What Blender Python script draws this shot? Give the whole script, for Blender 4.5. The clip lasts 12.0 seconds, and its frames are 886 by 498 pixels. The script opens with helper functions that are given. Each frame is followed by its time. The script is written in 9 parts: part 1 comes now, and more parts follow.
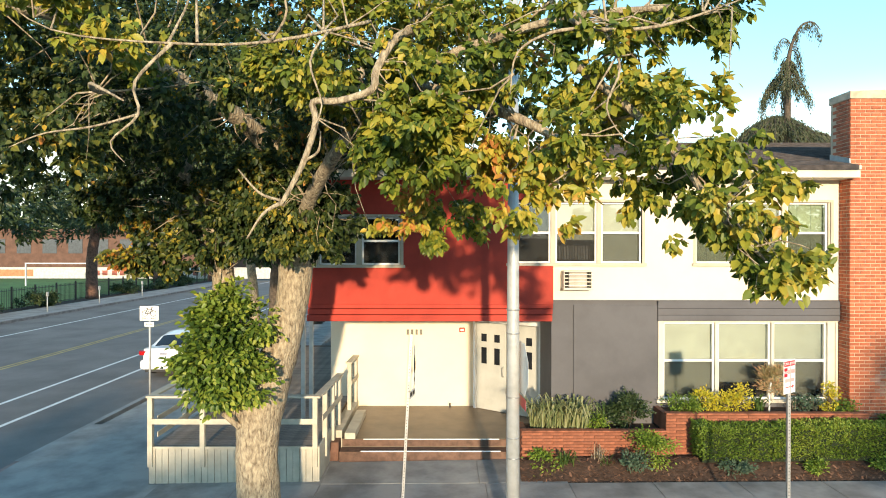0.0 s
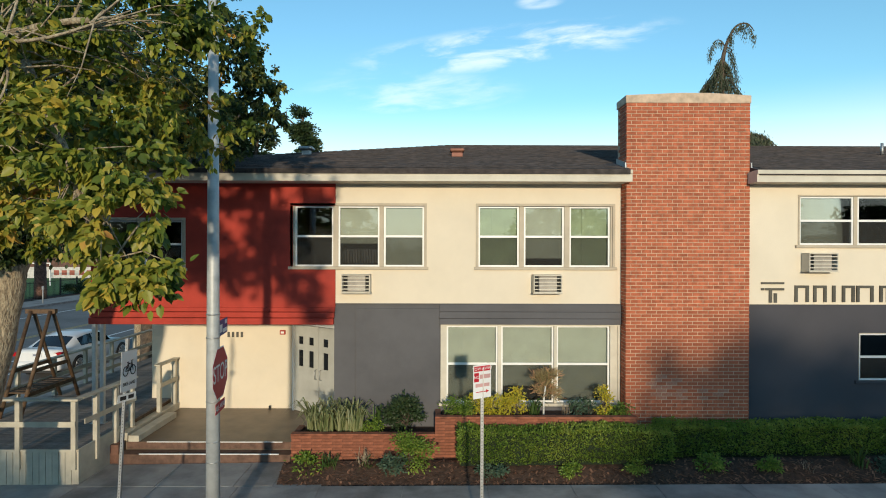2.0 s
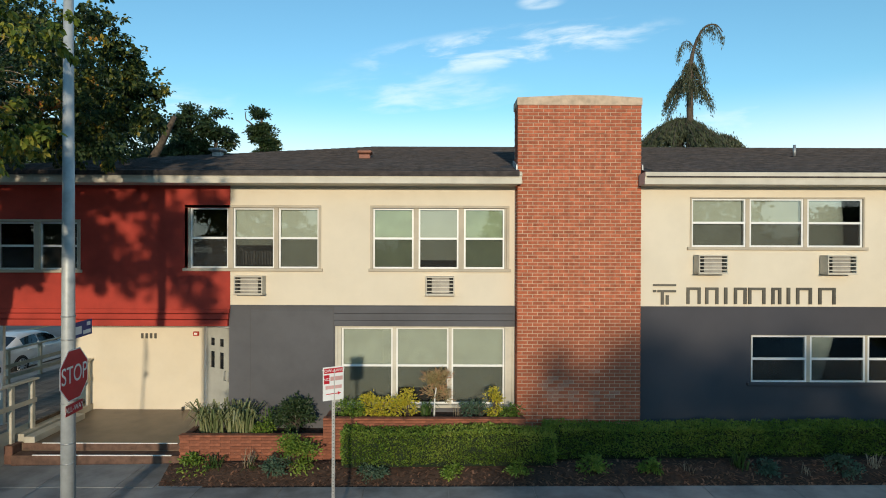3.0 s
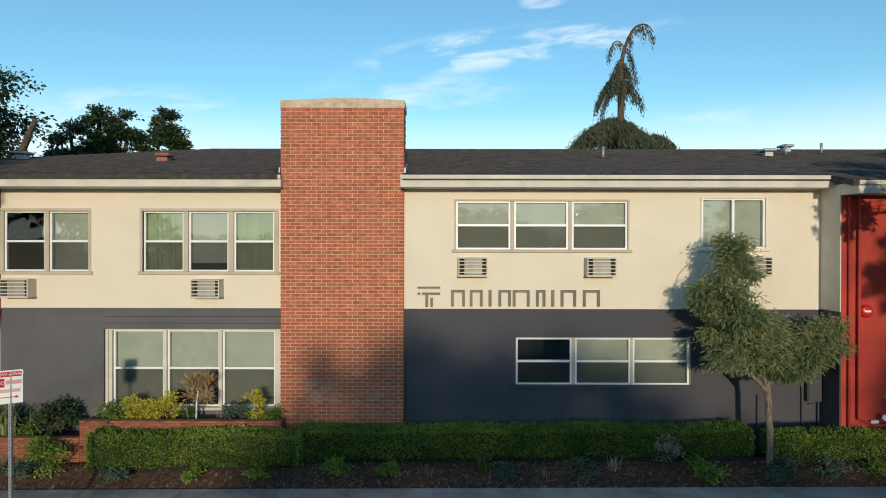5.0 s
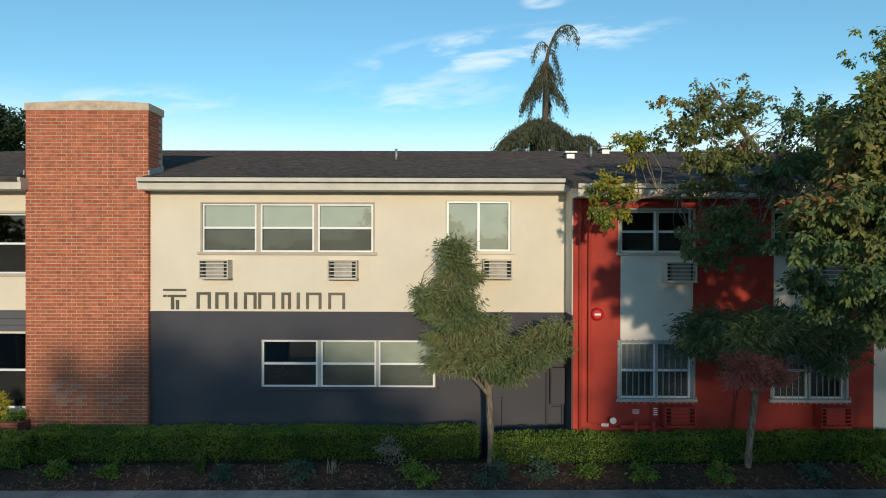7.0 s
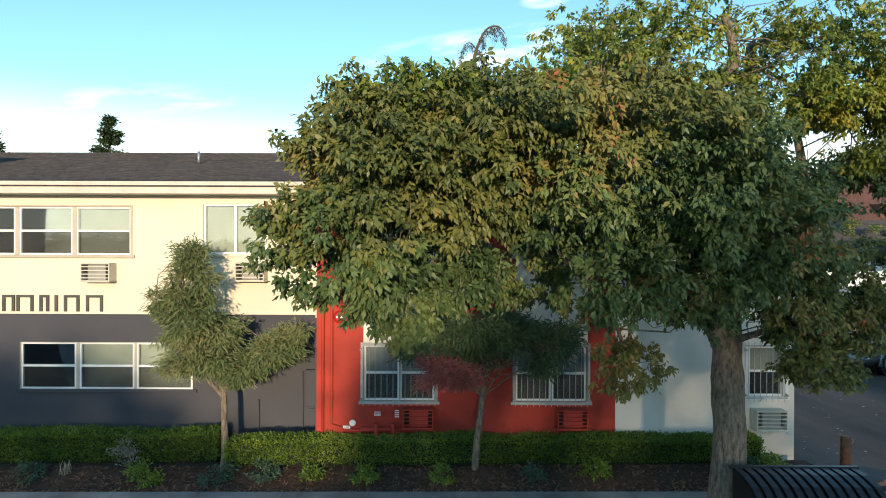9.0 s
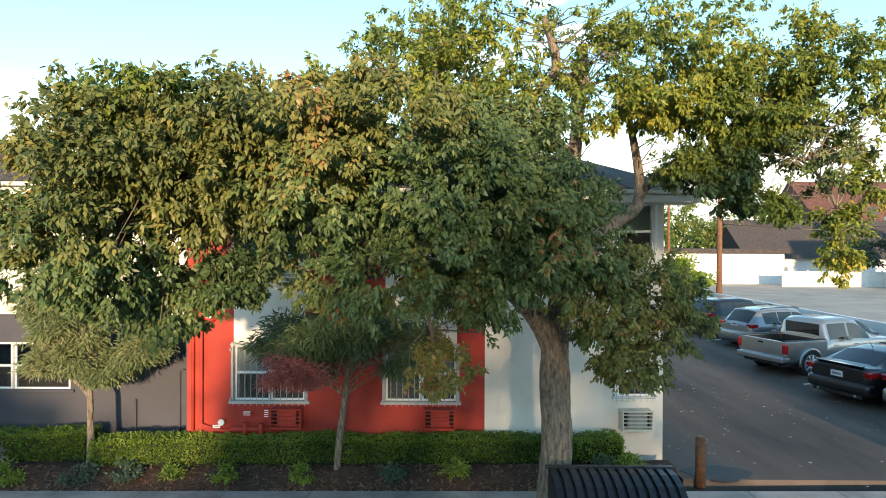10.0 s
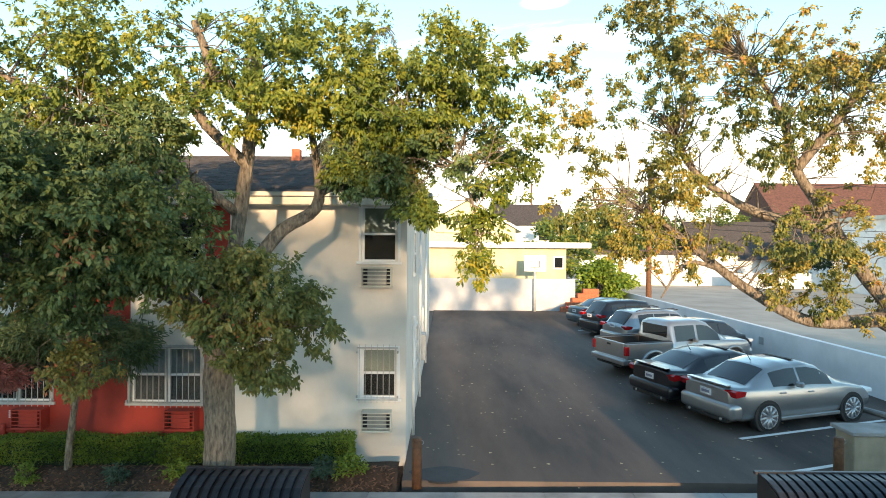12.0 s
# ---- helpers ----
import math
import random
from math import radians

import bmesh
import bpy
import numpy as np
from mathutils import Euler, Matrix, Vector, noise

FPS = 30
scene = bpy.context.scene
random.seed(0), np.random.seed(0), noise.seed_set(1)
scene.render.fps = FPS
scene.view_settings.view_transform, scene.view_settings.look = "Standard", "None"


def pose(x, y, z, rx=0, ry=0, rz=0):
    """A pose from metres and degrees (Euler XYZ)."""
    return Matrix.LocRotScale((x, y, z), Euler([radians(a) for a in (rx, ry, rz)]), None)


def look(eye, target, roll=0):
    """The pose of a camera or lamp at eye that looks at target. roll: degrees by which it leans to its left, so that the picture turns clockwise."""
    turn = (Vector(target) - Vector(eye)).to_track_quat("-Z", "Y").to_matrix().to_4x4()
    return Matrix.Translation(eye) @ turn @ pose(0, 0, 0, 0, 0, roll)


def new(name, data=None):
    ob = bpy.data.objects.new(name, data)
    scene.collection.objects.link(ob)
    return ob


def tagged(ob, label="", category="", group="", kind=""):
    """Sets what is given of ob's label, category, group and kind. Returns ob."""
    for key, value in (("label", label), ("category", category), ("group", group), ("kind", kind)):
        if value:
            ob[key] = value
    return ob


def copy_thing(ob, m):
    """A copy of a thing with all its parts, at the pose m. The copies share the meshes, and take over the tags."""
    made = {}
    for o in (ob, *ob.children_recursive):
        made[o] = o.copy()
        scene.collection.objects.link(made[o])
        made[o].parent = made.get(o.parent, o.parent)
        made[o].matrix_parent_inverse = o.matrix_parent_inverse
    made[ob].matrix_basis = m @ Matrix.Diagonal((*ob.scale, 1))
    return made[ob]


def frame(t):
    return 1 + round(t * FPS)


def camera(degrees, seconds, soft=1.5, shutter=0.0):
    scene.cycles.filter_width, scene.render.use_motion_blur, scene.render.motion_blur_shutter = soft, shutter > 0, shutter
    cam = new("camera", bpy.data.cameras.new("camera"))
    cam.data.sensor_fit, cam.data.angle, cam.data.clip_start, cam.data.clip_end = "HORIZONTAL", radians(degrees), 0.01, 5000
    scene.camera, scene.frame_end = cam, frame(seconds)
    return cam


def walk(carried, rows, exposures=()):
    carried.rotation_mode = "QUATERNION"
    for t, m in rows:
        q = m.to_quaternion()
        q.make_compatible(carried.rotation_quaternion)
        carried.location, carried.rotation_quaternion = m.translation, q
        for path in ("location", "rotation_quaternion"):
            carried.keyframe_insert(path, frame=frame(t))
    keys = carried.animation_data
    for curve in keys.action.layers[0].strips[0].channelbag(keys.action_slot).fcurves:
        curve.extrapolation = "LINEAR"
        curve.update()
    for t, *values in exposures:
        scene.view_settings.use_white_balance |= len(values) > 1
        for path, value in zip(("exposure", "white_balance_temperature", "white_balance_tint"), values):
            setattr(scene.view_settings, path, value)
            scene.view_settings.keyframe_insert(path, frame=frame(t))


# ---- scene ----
cam = camera(75.0, 12.0, soft=1.0)
METRES, EYE, TILT, LEAN, TURN = 29.1, 3.99, 0.0, 0.0, -0.17
ROWS = [
    (0, 0, 0, 0, 0.000, -0.211, -0.07),
    (0.5, 0.0393, -0.00036, 0.0008, 0.008, -0.228, -0.1),
    (1, 0.0786, -0.00047, 0.0017, 0.000, -0.236, -0.13),
    (1.5, 0.1149, -0.00059, 0.0024, 0.017, -0.261, -0.15),
    (2, 0.1539, -0.00095, 0.003, 0.017, -0.245, -0.15),
    (2.5, 0.193, -0.00142, 0.0035, 0.076, -0.202, -0.18),
    (3, 0.2293, -0.00166, 0.0042, 0.101, -0.202, -0.18),
    (5, 0.3944, -0.00178, 0.0067, 0.278, -0.236, -0.1),
    (5.5, 0.4387, -0.00166, 0.007, 0.312, -0.245, -0.13),
    (6, 0.4807, -0.00166, 0.0075, 0.321, -0.253, -0.14),
    (6.5, 0.5264, -0.0013, 0.0082, 0.363, -0.245, -0.17),
    (8.5, 0.7016, -0.00202, 0.0114, 0.396, -0.287, -0.2),
    (9, 0.7426, -0.00213, 0.0119, 0.422, -0.295, -0.21),
    (9.5, 0.7862, -0.00237, 0.0123, 0.439, -0.312, -0.21),
    (10, 0.8293, -0.00285, 0.0126, 0.439, -0.304, -0.26),
    (10.5, 0.8724, -0.00332, 0.0131, 0.430, -0.312, -0.26),
    (11, 0.9127, -0.00344, 0.0136, 0.447, -0.312, -0.31),
    (11.5, 0.9562, -0.00368, 0.014, 0.455, -0.270, -0.35),
    (12, 0.9999, -0.00403, 0.0147, 0.413, -0.245, -0.4),
]
walk(cam, [(t, pose(0, 0, EYE, TILT, LEAN, TURN) @ pose(METRES * x, METRES * y, METRES * z, 90 + pitch, roll, yaw)) for t, x, y, z, yaw, pitch, roll in ROWS],
     exposures=[(0.0, 1.85, 7400, 12), (0.8, 1.45, 7200, 12), (1.5, 0.98, 6850, 9), (2.5, 0.70, 6500, 8), (5.0, 0.60, 6450, 9), (6.7, 0.60, 6450, 9), (8.3, 0.90, 6700, 9), (9.5, 1.68, 7350, 15), (10.5, 2.12, 8150, 18), (12.0, 2.12, 8450, 20)])

# ---- world and sun ----
SUN_EL, SUN_AZ = 8.5, 3.0          # the low sun stands behind the street, a little to the right of square-on
world = bpy.data.worlds.new("sky")
scene.world = world
world.use_nodes = True
wn, wl = world.node_tree.nodes, world.node_tree.links
wn.clear()
w_out = wn.new("ShaderNodeOutputWorld")
w_bg = wn.new("ShaderNodeBackground")
w_sky = wn.new("ShaderNodeTexSky")
w_sky.sky_type = "NISHITA"
w_sky.sun_disc = False
w_sky.sun_elevation = radians(SUN_EL)
w_sky.sun_rotation = radians(180 - SUN_AZ)
w_sky.altitude = 50
w_sky.air_density, w_sky.dust_density, w_sky.ozone_density = 1.0, 0.0, 2.3
w_bg.inputs["Strength"].default_value = 0.15
w_co = wn.new("ShaderNodeTexCoord")
w_sep = wn.new("ShaderNodeSeparateXYZ")
wl.new(w_co.outputs["Generated"], w_sep.inputs[0])


def w_math(op, a, b=None):
    """One arithmetic step on sky directions."""
    m = wn.new("ShaderNodeMath")
    m.operation = op
    for k, v in enumerate((a, b)):
        if v is None:
            continue
        if isinstance(v, (int, float)):
            m.inputs[k].default_value = v
        else:
            wl.new(v, m.inputs[k])
    return m.outputs[0]


def w_range(src, a, b, c, d):
    r = wn.new("ShaderNodeMapRange")
    r.interpolation_type = "SMOOTHSTEP"
    for k, v in ((1, a), (2, b), (3, c), (4, d)):
        r.inputs[k].default_value = v
    wl.new(src, r.inputs[0])
    return r.outputs[0]


w_u = w_math("DIVIDE", w_sep.outputs["X"], w_sep.outputs["Y"])       # across and up the sky, seen to the north
w_v = w_math("DIVIDE", w_sep.outputs["Z"], w_sep.outputs["Y"])


def w_bank(u0, v0, ru, rv, lean):
    """A soft oval in the sky: 1 in its middle, 0 outside."""
    du, dv = w_math("SUBTRACT", w_u, u0), w_math("SUBTRACT", w_v, v0)
    dv = w_math("SUBTRACT", dv, w_math("MULTIPLY", du, lean))
    q = w_math("ADD", w_math("POWER", w_math("DIVIDE", du, ru), 2.0), w_math("POWER", w_math("DIVIDE", dv, rv), 2.0))
    return w_range(q, 0.1, 1.0, 1.0, 0.0)


w_pos = wn.new("ShaderNodeCombineXYZ")
wl.new(w_math("MULTIPLY", w_u, 7.0), w_pos.inputs[0])
wl.new(w_math("MULTIPLY", w_math("SUBTRACT", w_v, w_math("MULTIPLY", w_u, 0.1)), 26.0), w_pos.inputs[1])
w_no = wn.new("ShaderNodeTexNoise")
w_no.inputs["Scale"].default_value, w_no.inputs["Detail"].default_value, w_no.inputs["Roughness"].default_value = 1.0, 9, 0.58
w_no.inputs["Distortion"].default_value = 0.35
wl.new(w_pos.outputs[0], w_no.inputs["Vector"])
# one bank of thin cloud, a fainter one under it and a low veil
w_cl = w_math("MULTIPLY", w_bank(0.11, 0.345, 0.33, 0.045, 0.13), w_range(w_no.outputs["Fac"], 0.44, 0.68, 0.0, 0.62))
w_cl = w_math("MAXIMUM", w_cl, w_math("MULTIPLY", w_bank(-0.05, 0.265, 0.22, 0.045, 0.02), w_range(w_no.outputs["Fac"], 0.40, 0.7, 0.0, 0.42)))
w_cl = w_math("MAXIMUM", w_cl, w_math("MULTIPLY", w_bank(0.17, 0.425, 0.05, 0.016, 0.1), w_range(w_no.outputs["Fac"], 0.35, 0.6, 0.1, 0.5)))
w_cl = w_math("MAXIMUM", w_cl, w_math("MULTIPLY", w_bank(-0.62, 0.21, 0.32, 0.075, 0.1), w_range(w_no.outputs["Fac"], 0.38, 0.7, 0.0, 0.5)))
w_cl = w_math("MAXIMUM", w_cl, w_math("MULTIPLY", w_bank(0.62, 0.22, 0.4, 0.04, 0.03), w_range(w_no.outputs["Fac"], 0.35, 0.7, 0.0, 0.4)))
w_hz = w_range(w_sep.outputs["Z"], 0.25, 0.09, 0.0, 0.8)            # thin white haze towards the horizon
w_tint = wn.new("ShaderNodeMix")
w_tint.data_type, w_tint.blend_type = "RGBA", "MULTIPLY"
w_tint.inputs[0].default_value = 1.0
w_tint.inputs[7].default_value = (0.75, 1.0, 0.99, 1)
w_mix = wn.new("ShaderNodeMix")
w_mix.data_type = "RGBA"
w_mix.inputs[7].default_value = (4.6, 4.9, 4.9, 1)
wl.new(w_math("MAXIMUM", w_cl, w_hz), w_mix.inputs[0])
wl.new(w_sky.outputs["Color"], w_tint.inputs[6])
wl.new(w_tint.outputs[2], w_mix.inputs[6])
wl.new(w_mix.outputs[2], w_bg.inputs["Color"])
wl.new(w_bg.outputs["Background"], w_out.inputs["Surface"])

sun = new("sun", bpy.data.lights.new("sun", "SUN"))
sun.data.energy, sun.data.angle, sun.data.color = 1.85, radians(1.5), (1.0, 0.84, 0.62)
sun.matrix_world = look((0, 0, 0), (-math.sin(radians(SUN_AZ)), math.cos(radians(SUN_AZ)), -math.tan(radians(SUN_EL))))

# ---- materials ----
def material(name, color, rough=0.7, metal=0.0, vary=0.12, scale=3.0, bump=0.0, bump_scale=60.0, island=0.0, objrand=0.0, second=None, spec=0.5, stretch=None, depth=0.01):
    """A surface with broad stains and fine grain; island/objrand vary it piece by piece; second is a colour that the stains lead to."""
    m = bpy.data.materials.new(name)
    m.use_nodes = True
    nt = m.node_tree
    n, l = nt.nodes, nt.links
    b = n["Principled BSDF"]
    b.inputs["Roughness"].default_value, b.inputs["Metallic"].default_value = rough, metal
    b.inputs["Specular IOR Level"].default_value = spec
    co = n.new("ShaderNodeTexCoord")
    no = n.new("ShaderNodeTexNoise")
    no.inputs["Scale"].default_value, no.inputs["Detail"].default_value, no.inputs["Roughness"].default_value = scale, 8, 0.6
    src_vec = co.outputs["Object"]
    if stretch:
        mp = n.new("ShaderNodeMapping")
        mp.inputs["Scale"].default_value = stretch
        l.new(src_vec, mp.inputs["Vector"])
        src_vec = mp.outputs["Vector"]
    l.new(src_vec, no.inputs["Vector"])
    mx = n.new("ShaderNodeMix")
    mx.data_type = "RGBA"
    dark = second or tuple(c * (1 - 2 * vary) for c in color)
    light = color if second else tuple(min(1, c * (1 + vary)) for c in color)
    mx.inputs[6].default_value, mx.inputs[7].default_value = (*dark, 1), (*light, 1)
    ra = n.new("ShaderNodeMapRange")
    ra.inputs[1].default_value, ra.inputs[2].default_value = 0.32, 0.62
    l.new(no.outputs["Fac"], ra.inputs[0])
    l.new(ra.outputs[0], mx.inputs[0])
    out = mx.outputs[2]
    if island or objrand:
        hs = n.new("ShaderNodeHueSaturation")
        src = n.new("ShaderNodeNewGeometry").outputs["Random Per Island"] if island else n.new("ShaderNodeObjectInfo").outputs["Random"]
        r2 = n.new("ShaderNodeMapRange")
        amount = island or objrand
        r2.inputs[3].default_value, r2.inputs[4].default_value = 1 - amount, 1 + amount
        l.new(src, r2.inputs[0])
        l.new(r2.outputs[0], hs.inputs["Value"])
        l.new(out, hs.inputs["Color"])
        out = hs.outputs["Color"]
    l.new(out, b.inputs["Base Color"])
    if bump:
        n2 = n.new("ShaderNodeTexNoise")
        n2.inputs["Scale"].default_value, n2.inputs["Detail"].default_value = bump_scale, 4
        l.new(src_vec, n2.inputs["Vector"])
        bu = n.new("ShaderNodeBump")
        bu.inputs["Strength"].default_value, bu.inputs["Distance"].default_value = bump, depth
        l.new(n2.outputs["Fac"], bu.inputs["Height"])
        l.new(bu.outputs["Normal"], b.inputs["Normal"])
    return m


def leaf_material(name, stops, glow=0.22):
    """Thin leaves that let some light through; the colour runs along stops from leaf to leaf."""
    m = bpy.data.materials.new(name)
    m.use_nodes = True
    n, l = m.node_tree.nodes, m.node_tree.links
    b = n["Principled BSDF"]
    b.inputs["Roughness"].default_value = 0.44
    b.inputs["Specular IOR Level"].default_value = 0.28
    ra = n.new("ShaderNodeValToRGB")
    while len(ra.color_ramp.elements) < len(stops):
        ra.color_ramp.elements.new(0.5)
    for e, (p, c) in zip(ra.color_ramp.elements, stops):
        e.position, e.color = p, (*c, 1)
    # leaves of one bough tend to one colour
    co = n.new("ShaderNodeTexCoord")
    no = n.new("ShaderNodeTexNoise")
    no.inputs["Scale"].default_value, no.inputs["Detail"].default_value = 0.9, 3
    l.new(co.outputs["Object"], no.inputs["Vector"])
    ge = n.new("ShaderNodeNewGeometry")
    ma = n.new("ShaderNodeMath")
    ma.operation = "MULTIPLY_ADD"
    ma.inputs[1].default_value = 0.6
    l.new(ge.outputs["Random Per Island"], ma.inputs[0])
    sc = n.new("ShaderNodeMath")
    sc.operation = "MULTIPLY_ADD"
    sc.inputs[1].default_value, sc.inputs[2].default_value = 1.7, -0.68
    l.new(no.outputs["Fac"], sc.inputs[0])
    l.new(sc.outputs[0], ma.inputs[2])
    l.new(ma.outputs[0], ra.inputs["Fac"])
    l.new(ra.outputs["Color"], b.inputs["Base Color"])
    tr = n.new("ShaderNodeBsdfTranslucent")
    l.new(ra.outputs["Color"], tr.inputs["Color"])
    mi = n.new("ShaderNodeMixShader")
    mi.inputs[0].default_value = glow
    l.new(b.outputs[0], mi.inputs[1])
    l.new(tr.outputs[0], mi.inputs[2])
    l.new(mi.outputs[0], n["Material Output"].inputs["Surface"])
    return m


def glass_material(name, tint=(0.9, 0.95, 0.95)):
    m = bpy.data.materials.new(name)
    m.use_nodes = True
    n, l = m.node_tree.nodes, m.node_tree.links
    n.remove(n["Principled BSDF"])
    g = n.new("ShaderNodeBsdfGlossy")
    g.inputs["Roughness"].default_value = 0.015
    t = n.new("ShaderNodeBsdfTransparent")
    t.inputs["Color"].default_value = (*tint, 1)
    f = n.new("ShaderNodeFresnel")
    f.inputs["IOR"].default_value = 1.75
    mi = n.new("ShaderNodeMixShader")
    l.new(f.outputs[0], mi.inputs[0])
    l.new(t.outputs[0], mi.inputs[1])
    l.new(g.outputs[0], mi.inputs[2])
    l.new(mi.outputs[0], n["Material Output"].inputs["Surface"])
    return m


M_CREAM = material("cream_stucco", (0.76, 0.672, 0.53), 0.9, vary=0.025, scale=1.2, bump=0.35, bump_scale=120)
M_WHITE = material("white_stucco", (0.74, 0.68, 0.60), 0.9, vary=0.05, scale=1.2, bump=0.35, bump_scale=120)
M_GREY = material("grey_stucco", (0.105, 0.103, 0.110), 0.85, vary=0.1, scale=0.9, bump=0.3, bump_scale=120)
M_NAVY = material("slate_stucco", (0.066, 0.064, 0.074), 0.85, vary=0.05, scale=0.8, bump=0.3, bump_scale=120)
M_RED = material("red_stucco", (0.42, 0.042, 0.025), 0.8, vary=0.12, scale=1.6, bump=0.25, bump_scale=110)
M_BRICK = material("red_brick", (0.45, 0.125, 0.06), 0.9, vary=0.16, scale=9, bump=0.5, bump_scale=90, objrand=0.15)
M_BRICKJ = material("red_brick_rest", (0.45, 0.125, 0.06), 0.9, vary=0.16, scale=9, bump=0.5, bump_scale=90, island=0.15)
M_MORTAR = material("mortar", (0.58, 0.44, 0.32), 0.95, vary=0.12, scale=6, bump=0.4)
M_CONC = material("sidewalk_concrete", (0.32, 0.31, 0.295), 0.85, vary=0.16, scale=1.4, bump=0.25, bump_scale=140)
M_ASPH = material("asphalt", (0.15, 0.115, 0.098), 0.8, second=(0.052, 0.045, 0.043), stretch=(1.0, 0.22, 1.0), scale=0.5, bump=0.5, bump_scale=160, spec=0.25)
M_ROADG = material("old_asphalt", (0.19, 0.175, 0.165), 0.8, vary=0.12, scale=0.5, bump=0.5, bump_scale=160)
M_SOIL = material("bark_mulch", (0.062, 0.034, 0.022), 0.95, vary=0.3, scale=14, bump=1.0, bump_scale=60)
M_SHINGLE = material("dark_shingle", (0.064, 0.052, 0.048), 0.9, vary=0.3, scale=7, bump=0.8, bump_scale=50, island=0.18)
M_FASCIA = material("beige_trim_paint", (0.62, 0.57, 0.47), 0.7, vary=0.07, scale=2.0)
M_TAN = material("tan_window_casing", (0.50, 0.43, 0.33), 0.7, vary=0.06, scale=3)
M_VINYL = material("white_vinyl", (0.82, 0.82, 0.80), 0.4, vary=0.03)
M_GLASS = glass_material("window_glass")
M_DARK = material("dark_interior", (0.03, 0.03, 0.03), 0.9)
M_SHADE = material("roller_shade", (0.42, 0.43, 0.36), 0.9, vary=0.05)
M_SHADE2 = material("grey_curtain", (0.33, 0.35, 0.35), 0.9, vary=0.1)
M_SHADEG = material("green_curtain", (0.33, 0.38, 0.25), 0.9, vary=0.1)
M_METAL = material("galvanised_steel", (0.40, 0.41, 0.41), 0.45, 0.6, vary=0.1, scale=8)
M_POLE = material("grey_pole_paint", (0.45, 0.47, 0.47), 0.5, 0.2, vary=0.08, scale=6)
M_BARK = material("grey_bark", (0.47, 0.39, 0.27), 0.95, scale=26, bump=1.0, bump_scale=38, second=(0.15, 0.11, 0.072), stretch=(1.0, 1.0, 0.38), depth=0.035)
M_BARKB = material("furrowed_brown_bark", (0.30, 0.235, 0.17), 0.95, scale=26, bump=1.0, bump_scale=34, second=(0.07, 0.054, 0.042), stretch=(1.0, 1.0, 0.28), depth=0.04)
M_BARKD = material("dark_bark", (0.10, 0.075, 0.055), 0.95, vary=0.3, scale=9, bump=1.0, bump_scale=30)
M_WOODP = material("beige_painted_wood", (0.50, 0.46, 0.37), 0.75, vary=0.1, scale=3, bump=0.15)
M_DECK = material("weathered_deck_board", (0.22, 0.19, 0.17), 0.85, vary=0.2, scale=6, bump=0.3, objrand=0.15)
M_WOODD = material("dark_stained_wood", (0.11, 0.065, 0.035), 0.7, vary=0.25, scale=8, bump=0.2)
M_WHITEP = material("white_paint", (0.8, 0.8, 0.78), 0.6, vary=0.04)
M_YELLOWP = material("yellow_road_paint", (0.42, 0.32, 0.13), 0.7, vary=0.15)
M_BLACK = material("black_metal", (0.02, 0.02, 0.022), 0.45, 0.3)
M_RUBBER = material("tyre_rubber", (0.02, 0.02, 0.02), 0.85)
M_RIM = material("alloy_rim", (0.62, 0.63, 0.64), 0.3, 0.9, vary=0.04)
M_GRASS = material("sports_turf", (0.06, 0.17, 0.04), 0.95, vary=0.15, scale=1.0, bump=0.6)
# dark leaf colour of the ramp tree's crown, with its shade mixed in
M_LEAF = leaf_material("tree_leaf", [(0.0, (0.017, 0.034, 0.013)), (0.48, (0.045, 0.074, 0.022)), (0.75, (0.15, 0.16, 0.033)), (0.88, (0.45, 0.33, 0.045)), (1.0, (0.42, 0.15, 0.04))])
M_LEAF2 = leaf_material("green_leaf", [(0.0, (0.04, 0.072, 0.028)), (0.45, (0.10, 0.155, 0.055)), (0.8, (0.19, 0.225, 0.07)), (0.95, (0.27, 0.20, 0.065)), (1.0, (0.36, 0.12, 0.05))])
M_LEAFY = leaf_material("autumn_leaf", [(0.0, (0.07, 0.10, 0.03)), (0.35, (0.17, 0.18, 0.045)), (0.65, (0.33, 0.26, 0.06)), (0.9, (0.46, 0.29, 0.065)), (1.0, (0.42, 0.16, 0.06))])
M_LEAFD = leaf_material("dark_needle", [(0.0, (0.018, 0.036, 0.014)), (0.6, (0.042, 0.07, 0.025)), (1.0, (0.09, 0.11, 0.04))], 0.12)
M_FERN = leaf_material("ferny_leaf", [(0.0, (0.045, 0.085, 0.042)), (0.6, (0.10, 0.155, 0.07)), (1.0, (0.19, 0.21, 0.09))])
M_LEAFW = leaf_material("willow_leaf", [(0.0, (0.08, 0.125, 0.045)), (0.6, (0.19, 0.225, 0.09)), (1.0, (0.33, 0.29, 0.14))])
M_HEDGE = leaf_material("hedge_leaf", [(0.0, (0.055, 0.11, 0.016)), (0.5, (0.15, 0.235, 0.032)), (1.0, (0.30, 0.35, 0.06))], 0.2)
M_FLOWER = leaf_material("yellow_leaf", [(0.0, (0.25, 0.30, 0.03)), (0.5, (0.55, 0.45, 0.04)), (1.0, (0.65, 0.50, 0.06))])
M_REDLEAF = leaf_material("red_leaf", [(0.0, (0.22, 0.09, 0.07)), (0.5, (0.46, 0.14, 0.12)), (1.0, (0.56, 0.20, 0.16))])
# yellowed leaves; lighter than tree_leaf to carry sunlight on the near boughs too
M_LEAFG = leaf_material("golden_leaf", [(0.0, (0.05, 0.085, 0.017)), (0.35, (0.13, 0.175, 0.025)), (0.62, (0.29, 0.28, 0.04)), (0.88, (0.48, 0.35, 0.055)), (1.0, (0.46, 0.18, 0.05))])
